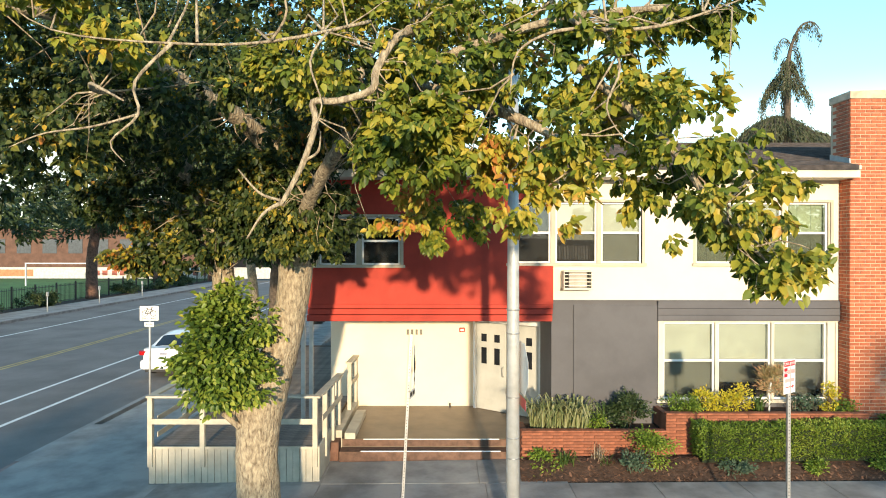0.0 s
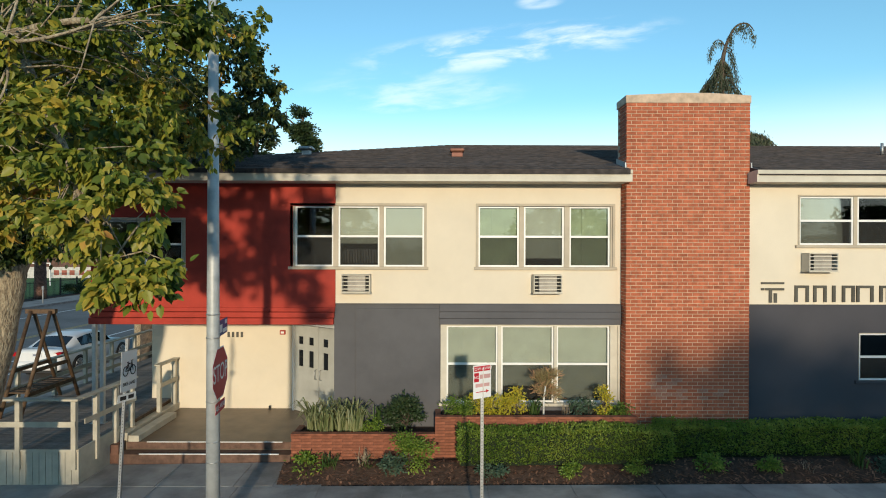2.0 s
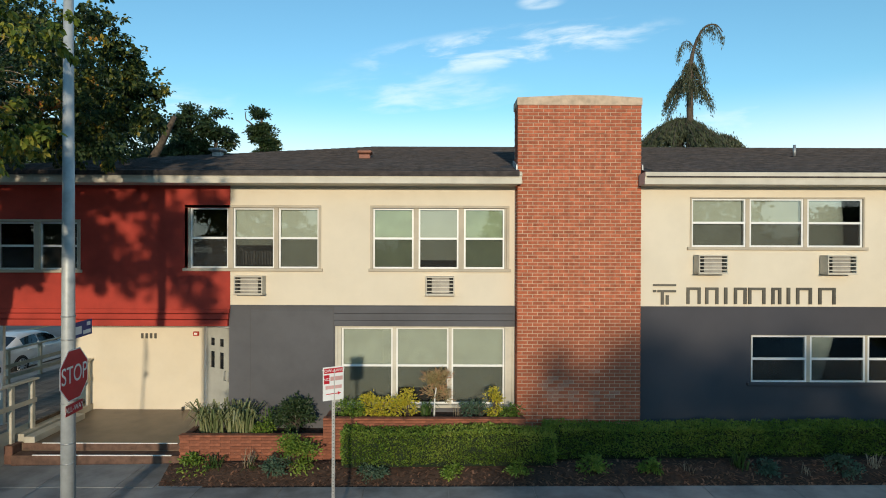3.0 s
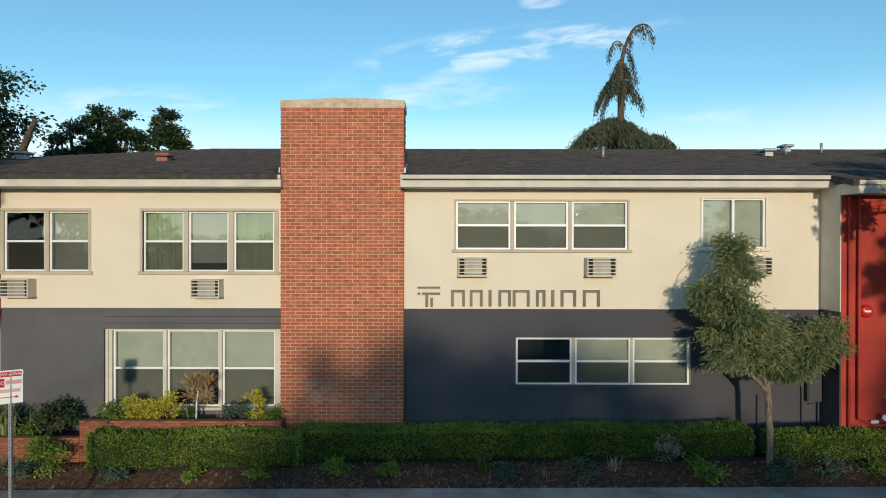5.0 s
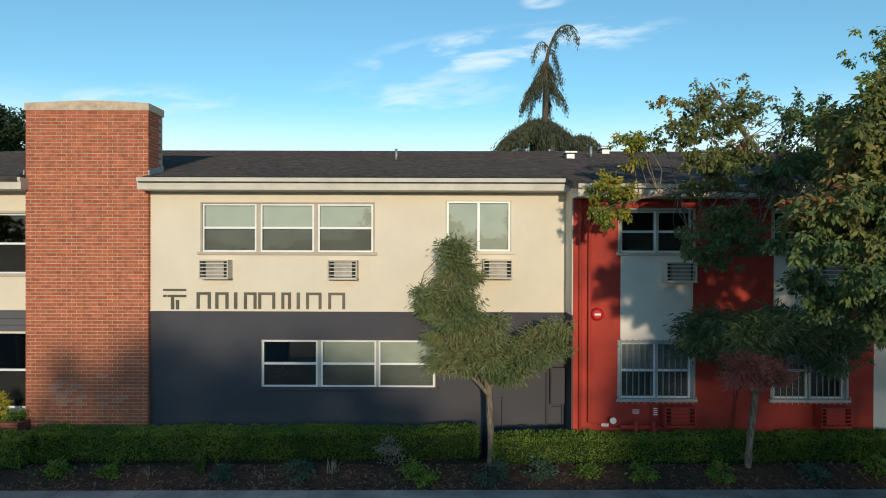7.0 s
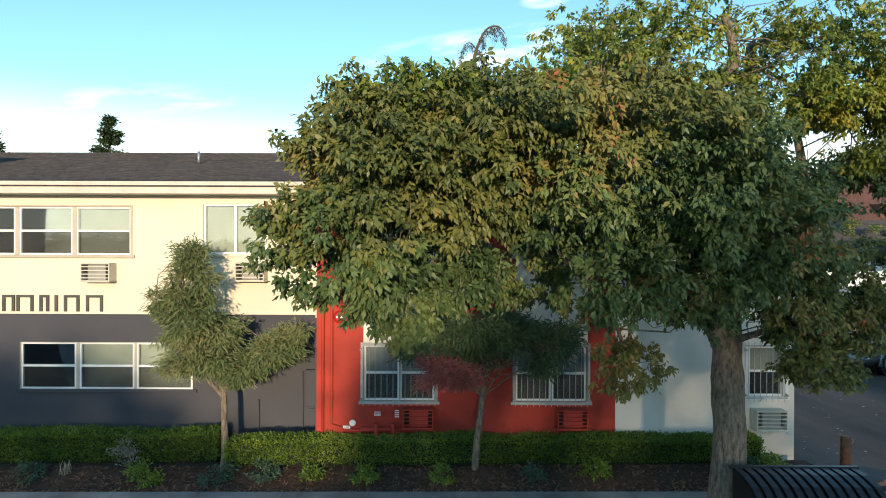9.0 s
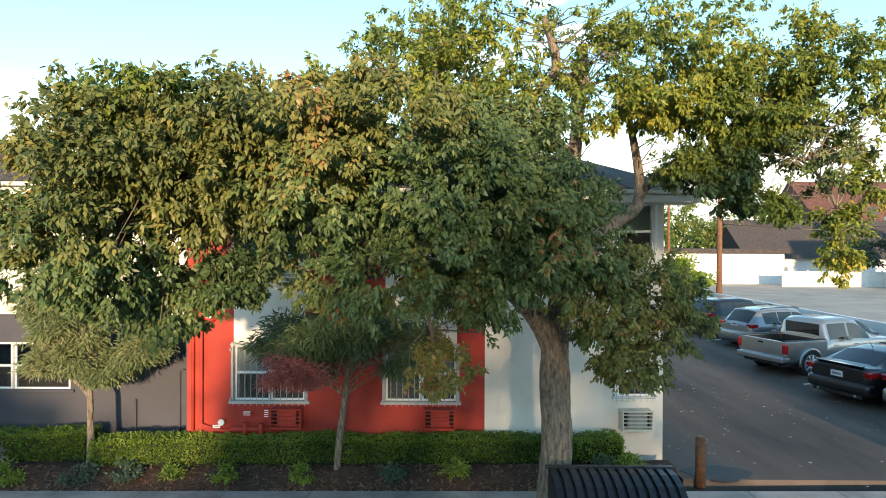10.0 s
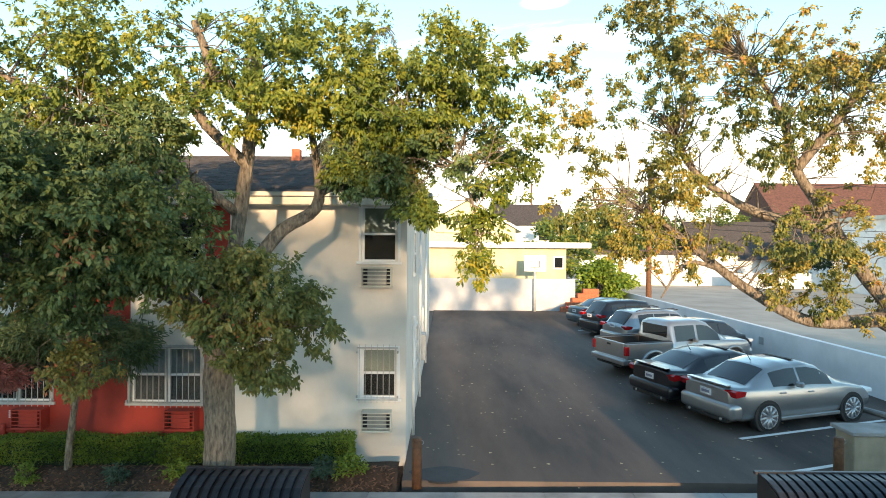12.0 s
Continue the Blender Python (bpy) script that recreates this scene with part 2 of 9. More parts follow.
M_IVY = leaf_material("glossy_shoot_leaf", [(0.0, (0.035, 0.07, 0.014)), (0.4, (0.12, 0.19, 0.028)), (0.85, (0.34, 0.37, 0.06)), (0.97, (0.46, 0.38, 0.06)), (1.0, (0.5, 0.16, 0.05))], 0.2)
M_LEAFB = leaf_material("yard_tree_leaf", [(0.0, (0.04, 0.08, 0.02)), (0.5, (0.10, 0.16, 0.038)), (0.8, (0.26, 0.27, 0.05)), (1.0, (0.36, 0.22, 0.05))])
M_BARPAINT = material("greyed_white_paint", (0.42, 0.42, 0.40), 0.6, vary=0.1, scale=8)
# lighter, yellower copies of green_leaf: sunlight on the outer boughs is in the colour
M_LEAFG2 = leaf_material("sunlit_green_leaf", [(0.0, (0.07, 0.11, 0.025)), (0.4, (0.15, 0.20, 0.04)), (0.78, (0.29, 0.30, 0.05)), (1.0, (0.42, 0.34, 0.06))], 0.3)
M_LEAFO = leaf_material("sunlit_olive_leaf", [(0.0, (0.065, 0.09, 0.03)), (0.45, (0.15, 0.17, 0.05)), (0.8, (0.27, 0.245, 0.07)), (0.95, (0.33, 0.20, 0.06)), (1.0, (0.38, 0.13, 0.06))])

# ---- building tools ----
def box(bm, x0, x1, y0, y1, z0, z1, bevel=0.0):
    vs = [bm.verts.new((x, y, z)) for x in (x0, x1) for y in (y0, y1) for z in (z0, z1)]
    fs = [bm.faces.new([vs[i] for i in q]) for q in ((0, 1, 3, 2), (4, 6, 7, 5), (0, 4, 5, 1), (2, 3, 7, 6), (0, 2, 6, 4), (1, 5, 7, 3))]
    if bevel:
        es = list({e for f in fs for e in f.edges})
        bmesh.ops.bevel(bm, geom=es, offset=bevel, segments=1, affect="EDGES")
    return bm


def soft_box(x0, x1, y0, y1, z0, z1, r, k=4):
    """A block with rounded edges."""
    bm = box(bmesh.new(), x0, x1, y0, y1, z0, z1)
    bmesh.ops.bevel(bm, geom=list(bm.edges), offset=r, segments=k, affect="EDGES", profile=0.5)
    for f in bm.faces:
        f.smooth = True
    return bm


def boxes(*dims, bevel=0.0):
    bm = bmesh.new()
    for d in dims:
        box(bm, *d, bevel=bevel)
    return bm


def prism(bm, pts, y0, y1, axis="y"):
    """A straight prism over the outline pts; axis says along which way it runs."""
    def at(p, h):
        return {"y": (p[0], h, p[1]), "x": (h, p[0], p[1]), "z": (p[0], p[1], h)}[axis]
    a = [bm.verts.new(at(p, y0)) for p in pts]
    b = [bm.verts.new(at(p, y1)) for p in pts]
    n = len(pts)
    bm.faces.new(a)
    bm.faces.new(b[::-1])
    for i in range(n):
        bm.faces.new((a[i], b[i], b[(i + 1) % n], a[(i + 1) % n]))
    bmesh.ops.recalc_face_normals(bm, faces=bm.faces)
    return bm


def tube(bm, pts, radii, sides=8, cap=True):
    """A tapered tube along pts."""
    rings = []
    n = len(pts)
    for i, p in enumerate(pts):
        p = Vector(p)
        d = (Vector(pts[min(i + 1, n - 1)]) - Vector(pts[max(i - 1, 0)]))
        d = d.normalized() if d.length > 1e-9 else Vector((0, 0, 1))
        u = d.cross(Vector((0.31, 0.95, 0.1)))
        if u.length < 0.05:
            u = d.cross(Vector((1, 0, 0)))
        u.normalize()
        v = d.cross(u)
        r = float(radii[i] if hasattr(radii, "__len__") else radii)
        rings.append([bm.verts.new(p + r * (math.cos(a) * u + math.sin(a) * v)) for a in (2 * math.pi * k / sides for k in range(sides))])
    for a, b in zip(rings, rings[1:]):
        for k in range(sides):
            f = bm.faces.new((a[k], a[(k + 1) % sides], b[(k + 1) % sides], b[k]))
            f.smooth = True
    if cap:
        bm.faces.new(rings[0][::-1])
        bm.faces.new(rings[-1])
    return bm


def mesh_of(name, bm):
    me = bpy.data.meshes.new(name)
    bmesh.ops.recalc_face_normals(bm, faces=bm.faces)
    bm.to_mesh(me)
    bm.free()
    return me


def part(name, bm, mat, parent=None, label="", at=None):
    """ONE mesh object, a thing by itself or a part of parent; its mesh is in the parent's own space."""
    ob = new(name, mesh_of(name, bm))
    ob.data.materials.append(mat)
    if parent is not None:
        ob.parent = parent
    if at is not None:
        ob.matrix_basis = at
    if label:
        ob["label"] = label
    return ob


def thing(name, label, category, at=None, group="", kind=""):
    ob = new(name)
    ob.empty_display_size = 0.1
    if at is not None:
        ob.matrix_basis = at
    return tagged(ob, label, category, group, kind)


def structure(name, bm, mat, label="", category=""):
    ob = part(name, bm, mat)
    return tagged(ob, label, category or name.rstrip("_0123456789"), kind="structure")


def wall_x(y0, y1, x0, x1, z0, z1, holes=()):
    """A wall along x between y0 and y1, with rectangular openings (x0, x1, z0, z1)."""
    bm = bmesh.new()
    zs = sorted({z0, z1, *(min(max(h[k], z0), z1) for h in holes for k in (2, 3))})
    for a, b in zip(zs, zs[1:]):
        if b - a < 1e-6:
            continue
        cuts = sorted((h[0], h[1]) for h in holes if h[2] < (a + b) / 2 < h[3])
        x = x0
        for c, d in cuts:
            if c > x:
                box(bm, x, c, y0, y1, a, b)
            x = max(x, d)
        if x < x1:
            box(bm, x, x1, y0, y1, a, b)
    return bm


def ground_z(x):
    """The pavement climbs gently along the street."""
    return -0.32 + 0.0172 * x


def smooth_line(pts, k):
    """A flowing line through pts, k steps between each two, with small crooks."""
    p = [Vector(q) for q in pts]
    out = []
    for i in range(len(p) - 1):
        a, b, c, d = p[max(i - 1, 0)], p[i], p[i + 1], p[min(i + 2, len(p) - 1)]
        for j in range(k):
            t = j / k
            q = 0.5 * ((2 * b) + (c - a) * t + (2 * a - 5 * b + 4 * c - d) * t * t + (3 * b - a - 3 * c + d) * t ** 3)
            out.append(q)
    out.append(p[-1])
    return out

# ---- ground, road, pavement ----
def ground_mesh():
    bm = bmesh.new()
    xs = [-400, -120, -60, -27.6, -26.0, -8.6, -8.59, 0, 15, 28.2, 28.5, 41, 60, 120, 400]
    ys = [-400, -120, -40, -12, 0, 7.0, 10, 12, 20, 37, 60, 120, 500]
    def z(x):
        return ground_z(min(max(x, -8.6), 26)) - 0.16
    g = [[bm.verts.new((x, y, z(x))) for y in ys] for x in xs]
    for i in range(len(xs) - 1):
        for j in range(len(ys) - 1):
            bm.faces.new((g[i][j], g[i + 1][j], g[i + 1][j + 1], g[i][j + 1]))
    return bm


structure("ground", ground_mesh(), M_ROADG, "worn grey asphalt street surface and far ground", "ground")


def slope_slab(x0, x1, ya, yb, lift, thick=0.16, n=1):
    """A slab that follows the pavement's climb; ya and yb give its front and back edge at an x."""
    bm = bmesh.new()
    for i in range(n):
        a, b = x0 + (x1 - x0) * i / n, x0 + (x1 - x0) * (i + 1) / n
        vs = []
        for dz in (-thick, 0):
            for x, y in ((a, ya(a)), (b, ya(b)), (b, yb(b)), (a, yb(a))):
                vs.append(bm.verts.new((x, y, ground_z(x) + lift + dz)))
        for q in ((3, 2, 1, 0), (4, 5, 6, 7), (0, 1, 5, 4), (1, 2, 6, 5), (2, 3, 7, 6), (3, 0, 4, 7)):
            bm.faces.new([vs[k] for k in q])
    return bm


def bed_edge(x):
    return 10.47 - 0.026 * x


# pavement along the front, corner plaza on the left
structure("pavement", slope_slab(-5.4, 45, lambda x: 6.9, lambda x: bed_edge(x) if x > -2.2 else 14.4, 0.0, n=24), M_CONC, "grey concrete pavement in front of the building", "pavement")
bm = bmesh.new()
CORNER = [(-4.6 - 4.1 * math.sin(a), 12.0 - 4.1 * math.cos(a)) for a in (math.pi / 2 * k / 16 for k in range(17))]
prism(bm, [(-5.402, 14.4), (-8.7, 14.4)] + CORNER[::-1][:14] + [(-5.402, CORNER[3][1])], ground_z(-8.6) - 0.16, ground_z(-7.0) - 0.004, "z")
structure("pavement_corner", bm, M_CONC, "stained concrete pavement at the rounded street corner", "pavement")
bm = bmesh.new()
for (a, b), (c, d) in zip(CORNER, CORNER[1:]):
    k = 4.25 / 4.1
    prism(bm, [(a, b), (c, d), (-4.6 + (c + 4.6) * k, 12 + (d - 12) * k), (-4.6 + (a + 4.6) * k, 12 + (b - 12) * k)], ground_z(-8.6) - 0.2, ground_z(-8.6) - 0.002, "z")
structure("kerb_corner", bm, material("faded_red_kerb", (0.30, 0.21, 0.19), 0.85, vary=0.2, scale=3), "worn kerb with faded red paint round the corner", "kerb")
structure("pavement_2", slope_slab(-8.5, -5.4, lambda x: 14.4, lambda x: 120, -0.004), M_CONC, "grey concrete pavement beside the avenue", "pavement")
structure("pavement_3", slope_slab(-2.35, 2.3, bed_edge, lambda x: 12.2, 0.004), M_CONC, "concrete walk to the entrance steps", "pavement")
# planting bed with bark mulch
structure("planting_bed", slope_slab(1.45, 28.3, lambda x: bed_edge(x) + 0.02, lambda x: 12.0, -0.03, n=12), M_SOIL, "dark bark mulch bed along the wall", "bed")
# parking yard
LOTZ = 0.25
structure("parking_lot", boxes((28.35, 41.25, 10.05, 37.6, -0.1, 0.25)), M_ASPH, "dark smooth asphalt parking yard with fallen leaves", "parking lot")
structure("neighbour_yard", boxes((41.46, 140, 10.05, 64, -0.1, 0.42)), material("pale_concrete_yard", (0.42, 0.37, 0.31), 0.9, vary=0.1, scale=0.4), "pale concrete yard behind the low wall", "ground")

bm = bmesh.new()
prism(bm, [(29.1 + (0.62 + 0.05 * math.sin(3 * a) + 0.03 * math.sin(7 * a + 1)) * math.cos(a), 10.35 + (0.34 + 0.03 * math.sin(4 * a + 2)) * math.sin(a)) for a in (2 * math.pi * k / 36 for k in range(36))], LOTZ - 0.03, LOTZ + 0.006, "z")
structure("asphalt_patch", bm, material("fresh_asphalt", (0.03, 0.032, 0.036), 0.7, vary=0.15, scale=5), "dark rounded asphalt patch by the bollard", "patch")

# ---- building: walls ----
WIN_A = [(1.49, 2.22), (2.38, 3.17), (3.32, 4.09)]
WIN_B = [(5.27, 6.05), (6.21, 6.98), (7.15, 7.93)]
WIN_L = [(4.62, 5.62), (5.75, 6.78), (6.9, 7.94)]
WIN_R0 = [(-2.47, -1.77), (-1.6, -0.88)]
WIN_C = [(11.75, 12.79), (12.93, 13.96), (14.10, 15.16)]
WIN_D = [(12.97, 14.04), (14.17, 15.23), (15.34, 16.42)]
YL, YR, YF = 11.85, 11.62, 11.03     # faces of the left, middle and right fronts

structure("wall_left_upper", wall_x(YL, YL + 0.2, 2.30, 8.3, 2.90, 5.45, [(1.42, 4.12, 3.66, 4.91), (5.24, 8.0, 3.66, 4.91)]), M_CREAM, "cream painted stucco upper wall", "wall")
structure("wall_left_red", wall_x(YL - 0.02, YL + 0.2, -2.72, 2.298, 2.82, 5.45, [(1.42, 4.12, 3.66, 4.91), (-2.53, -0.83, 3.62, 4.6)]), M_RED, "dark red painted stucco upper wall", "wall")
bm = boxes((-2.74, 2.27, YL - 0.08, YL + 0.2, 2.47, 2.60), (-2.73, 2.28, YL - 0.06, YL + 0.2, 2.61, 2.72), (-2.72, 2.29, YL - 0.045, YL + 0.2, 2.73, 2.819), bevel=0.008)
structure("trim_red_lap", bm, M_RED, "red painted lapped boards along the overhang edge", "trim")
structure("wall_left_lower", wall_x(YL + 0.02, YL + 0.2, 2.27, 8.3, -0.4, 2.895, [(4.49, 8.15, 0.82, 2.47)]), M_GREY, "dark grey painted stucco lower wall", "wall")
structure("trim_panel", boxes((2.72, 4.44, YL - 0.012, YL + 0.019, -0.3, 2.80), bevel=0.004), M_GREY, "flat grey wall panel", "trim")
structure("trim_band", boxes((4.44, 8.18, YL - 0.05, YL + 0.018, 2.74, 2.885), (4.44, 8.18, YL - 0.05, YL + 0.018, 2.60, 2.735), (4.44, 8.18, YL - 0.05, YL + 0.018, 2.475, 2.595), bevel=0.006), M_GREY, "grey lapped boards over the window", "trim")
structure("trim_cap", boxes((2.30, 8.18, YL - 0.02, YL + 0.01, 2.886, 2.905)), M_GREY, "grey drip edge", "trim")
# middle front
structure("wall_mid_upper", wall_x(YR, YR + 0.2, 10.6, 19.25, 2.94, 5.5, [(11.72, 15.21, 4.13, 5.11), (16.68, 17.98, 4.16, 5.17)]), M_CREAM, "cream painted stucco upper wall", "wall")
structure("wall_mid_lower", wall_x(YR + 0.004, YR + 0.2, 10.6, 19.25, -0.4, 2.935, [(12.94, 16.46, 1.39, 2.34)]), M_NAVY, "dark slate painted stucco lower wall", "wall")
structure("trim_mid_bead", boxes((10.66, 19.2, YR - 0.012, YR + 0.003, 2.925, 2.945)), M_CREAM, "cream bead between wall colours", "trim")
# right front
structure("wall_right_red", wall_x(YF, YF + 0.2, 19.12, 24.9, -0.3, 5.4, [(20.03, 21.40, 4.15, 4.95), (20.03, 21.43, 1.33, 2.41), (22.97, 24.35, 4.15, 4.95), (22.97, 24.35, 1.33, 2.41)]), M_RED, "bright red painted stucco wall", "wall")
structure("wall_right_return", boxes((19.12, 19.3, YF + 0.2, YR, -0.3, 5.4)), M_RED, "red painted wall return", "wall")
structure("trim_return_upper", boxes((19.095, 19.118, YF + 0.004, YR, 2.94, 5.36)), M_FASCIA, "beige painted return of the projecting front", "trim")
structure("trim_return_lower", boxes((19.095, 19.118, YF + 0.004, YR, -0.3, 2.936)), M_NAVY, "slate painted return of the projecting front", "trim")
structure("wall_right_white", wall_x(YF + 0.002, YF + 0.2, 24.9, 28.35, -0.05, 5.4, [(27.42, 28.12, 4.1, 5.21), (27.44, 28.14, 1.44, 2.44)]), M_WHITE, "off-white painted stucco wall", "wall")
structure("wall_east", boxes((28.15, 28.345, YF + 0.2, 27.0, -0.05, 5.4)), M_WHITE, "off-white painted stucco side wall", "wall")
structure("wall_west", boxes((-2.74, -2.55, YL + 0.2, 22.5, 2.5, 5.45), (-2.74, -2.55, 14.61, 22.5, -0.4, 2.49)), M_CREAM, "cream stucco side wall", "wall")
structure("wall_north", boxes((-2.55, 28.15, 26.8, 27.0, -0.4, 5.4)), M_WHITE, "plain rear wall", "wall")
# floor and inner walls are coloured near black in place of room shade
structure("floor_upper", boxes((-2.55, 19.1, YL + 0.2, 26.8, 2.5, 2.62), (19.3, 28.1, YF + 0.22, 26.8, 2.55, 2.62)), M_DARK, "floor between the storeys, near black for unlit rooms", "floor")
structure("wall_inner", boxes((-2.5, 19.1, YL + 2.2, YL + 2.3, 2.62, 5.4), (2.4, 19.1, YL + 2.2, YL + 2.3, -0.3, 2.5), (19.3, 28.1, YF + 2.6, YF + 2.7, -0.3, 5.3)), M_DARK, "near-black sheets standing for unlit rooms behind the windows", "wall")
for x, c in ((20.03, 0), (22.97, 0)):
    structure("trim_pale_panel", boxes((x, x + 1.39, YF - 0.012, YF - 0.002, 2.42, 4.13)), M_WHITE, "off-white painted panel between two windows", "trim")

# ---- entrance recess ----
structure("entrance_floor", boxes((-2.05, 2.27, 11.92, 14.6, -0.45, 0.02)), material("brown_floor_paint", (0.17, 0.125, 0.085), 0.45, vary=0.12, scale=2), "brown painted concrete landing", "floor")
structure("step", boxes((-2.02, 1.45, 11.90, 11.918, -0.12, 0.015), (-2.05, 1.45, 11.62, 11.899, -0.45, -0.14)), material("brown_step_brick", (0.15, 0.085, 0.06), 0.85, vary=0.2, scale=7, bump=0.3), "brick entrance step with painted nosing", "step")
structure("trim_nosing", boxes((-1.6, 1.2, 11.885, 11.905, 0.016, 0.032), (-1.62, 1.2, 11.61, 11.64, -0.139, -0.122)), M_WHITEP, "white painted strip on the step edge", "trim")
structure("wall_entrance", boxes((-2.75, 0.84, 14.4, 14.6, -0.3, 2.47)), M_CREAM, "cream painted entrance wall", "wall")
structure("soffit_entrance", boxes((-2.7, 2.28, YL + 0.2, 14.6, 2.44, 2.498)), M_WHITEP, "white painted soffit over the entrance", "ceiling")
structure("wall_jamb", boxes((2.27, 2.45, YL + 0.2, 14.6, -0.3, 2.47)), M_GREY, "grey painted wall beside the entrance", "wall")

# ---- roof ----
def roof_plane(a, b, c, d, t=0.1):
    bm = bmesh.new()
    top = [bm.verts.new(p) for p in (a, b, c, d)]
    low = [bm.verts.new((p[0], p[1], p[2] - t)) for p in (a, b, c, d)]
    bm.faces.new(top)
    bm.faces.new(low[::-1])
    for i in range(4):
        bm.faces.new((top[i], low[i], low[(i + 1) % 4], top[(i + 1) % 4]))
    return bm


RS = 0.255                               # fall of the roof
def roof_z(y):
    return 5.64 + RS * (y - 11.4)


ZR = roof_z(17.0)
structure("roof_front", roof_plane((-3.4, 11.29, roof_z(11.29)), (8.19, 11.29, roof_z(11.29)), (8.19, 12.15, roof_z(12.15)), (-3.3 + 8.0 * 0.75 / 5.6, 12.15, roof_z(12.15))), M_SHINGLE, "dark brown shingle roof edge", "roof")
structure("roof_front_mid", roof_plane((10.66, 11.17, roof_z(11.17)), (19.4, 11.17, roof_z(11.17)), (19.0, 12.15, roof_z(12.15)), (10.66, 12.15, roof_z(12.15))), M_SHINGLE, "dark brown shingle roof edge", "roof")
structure("roof_front_high", roof_plane((-3.3 + 8.0 * 0.75 / 5.6, 12.15, roof_z(12.15)), (19.0, 12.15, roof_z(12.15)), (19.0, 17, ZR), (4.7, 17, ZR)), M_SHINGLE, "dark brown shingle roof slope", "roof")
structure("roof_front_2", roof_plane((19.0, 10.55, roof_z(10.55)), (28.8, 10.55, roof_z(10.55)), (27.6, 17, ZR), (19.0, 17, ZR)), M_SHINGLE, "dark brown shingle roof slope", "roof")
structure("roof_back", roof_plane((4.7, 17.0, ZR - 0.004), (27.6, 17.0, ZR - 0.004), (28.8, 23, 5.6), (-3.3, 23, 5.6)), M_SHINGLE, "dark brown shingle rear roof slope", "roof")
structure("roof_hip", roof_plane((-3.3, 11.4, 5.635), (4.7, 17, ZR - 0.005), (4.7, 17.02, ZR - 0.005), (-3.3, 23, 5.6)), M_SHINGLE, "dark brown shingle hip", "roof")
structure("roof_hip_2", roof_plane((28.8, 10.55, roof_z(10.55) - 0.004), (28.8, 23, 5.6), (27.6, 17.02, ZR - 0.005), (27.6, 17, ZR - 0.005)), M_SHINGLE, "dark brown shingle hip", "roof")


def eave(name, x0, x1, yf, yw, zt):
    bm = bmesh.new()
    prism(bm, [(yf, zt), (yf, zt - 0.075), (yf + 0.03, zt - 0.085), (yf + 0.03, zt - 0.235), (yw, zt - 0.235), (yw, zt - 0.03), (yf + 0.1, zt)], x0, x1, "x")
    return structure(name, bm, M_FASCIA, "beige painted eave board and gutter", "eave")


eave("eave_left", -3.35, 8.24, 11.30, 12.05, 5.60)
eave("eave_mid", 10.62, 19.5, 11.16, 11.9, 5.585)
eave("eave_right", 19.1, 28.85, 10.52, 11.25, 5.42)

# ---- chimney core ----
CX0, CX1, CY, CT = 8.18, 10.67, 11.53, 6.97
structure("chimney_core", boxes((CX0 + 0.012, CX1 - 0.012, CY + 0.012, CY + 0.60, -0.4, CT)), M_MORTAR, "sandy mortar of the brick chimney", "chimney")
bm = bmesh.new()
prism(bm, [(CX0 - 0.01, CT), (CX1 + 0.01, CT), (CX1 + 0.01, 7.12), (9.9, 7.165), (9.3, 7.17), (CX0 - 0.01, 7.12)], CY - 0.01, CY + 0.63)
structure("chimney_cap", bm, M_MORTAR, "weathered concrete cap of the chimney", "chimney")

# ---- windows, wall units, doors, fixtures of the building ----
def screen_material():
    m = bpy.data.materials.new("insect_screen")
    m.use_nodes = True
    n, l = m.node_tree.nodes, m.node_tree.links
    n["Principled BSDF"].inputs["Base Color"].default_value = (0.05, 0.05, 0.045, 1)
    n["Principled BSDF"].inputs["Roughness"].default_value = 0.9
    t = n.new("ShaderNodeBsdfTransparent")
    mi = n.new("ShaderNodeMixShader")
    mi.inputs[0].default_value = 0.28
    l.new(t.outputs[0], mi.inputs[1])
    l.new(n["Principled BSDF"].outputs[0], mi.inputs[2])
    l.new(mi.outputs[0], n["Material Output"].inputs["Surface"])
    return m


M_SCREEN = screen_material()
WINDOWS = [0]


def pane_part(bm, parent, name="pane", mat=None):
    ob = part(name, bm, mat or M_GLASS, parent)
    ob.visible_shadow = False
    return ob


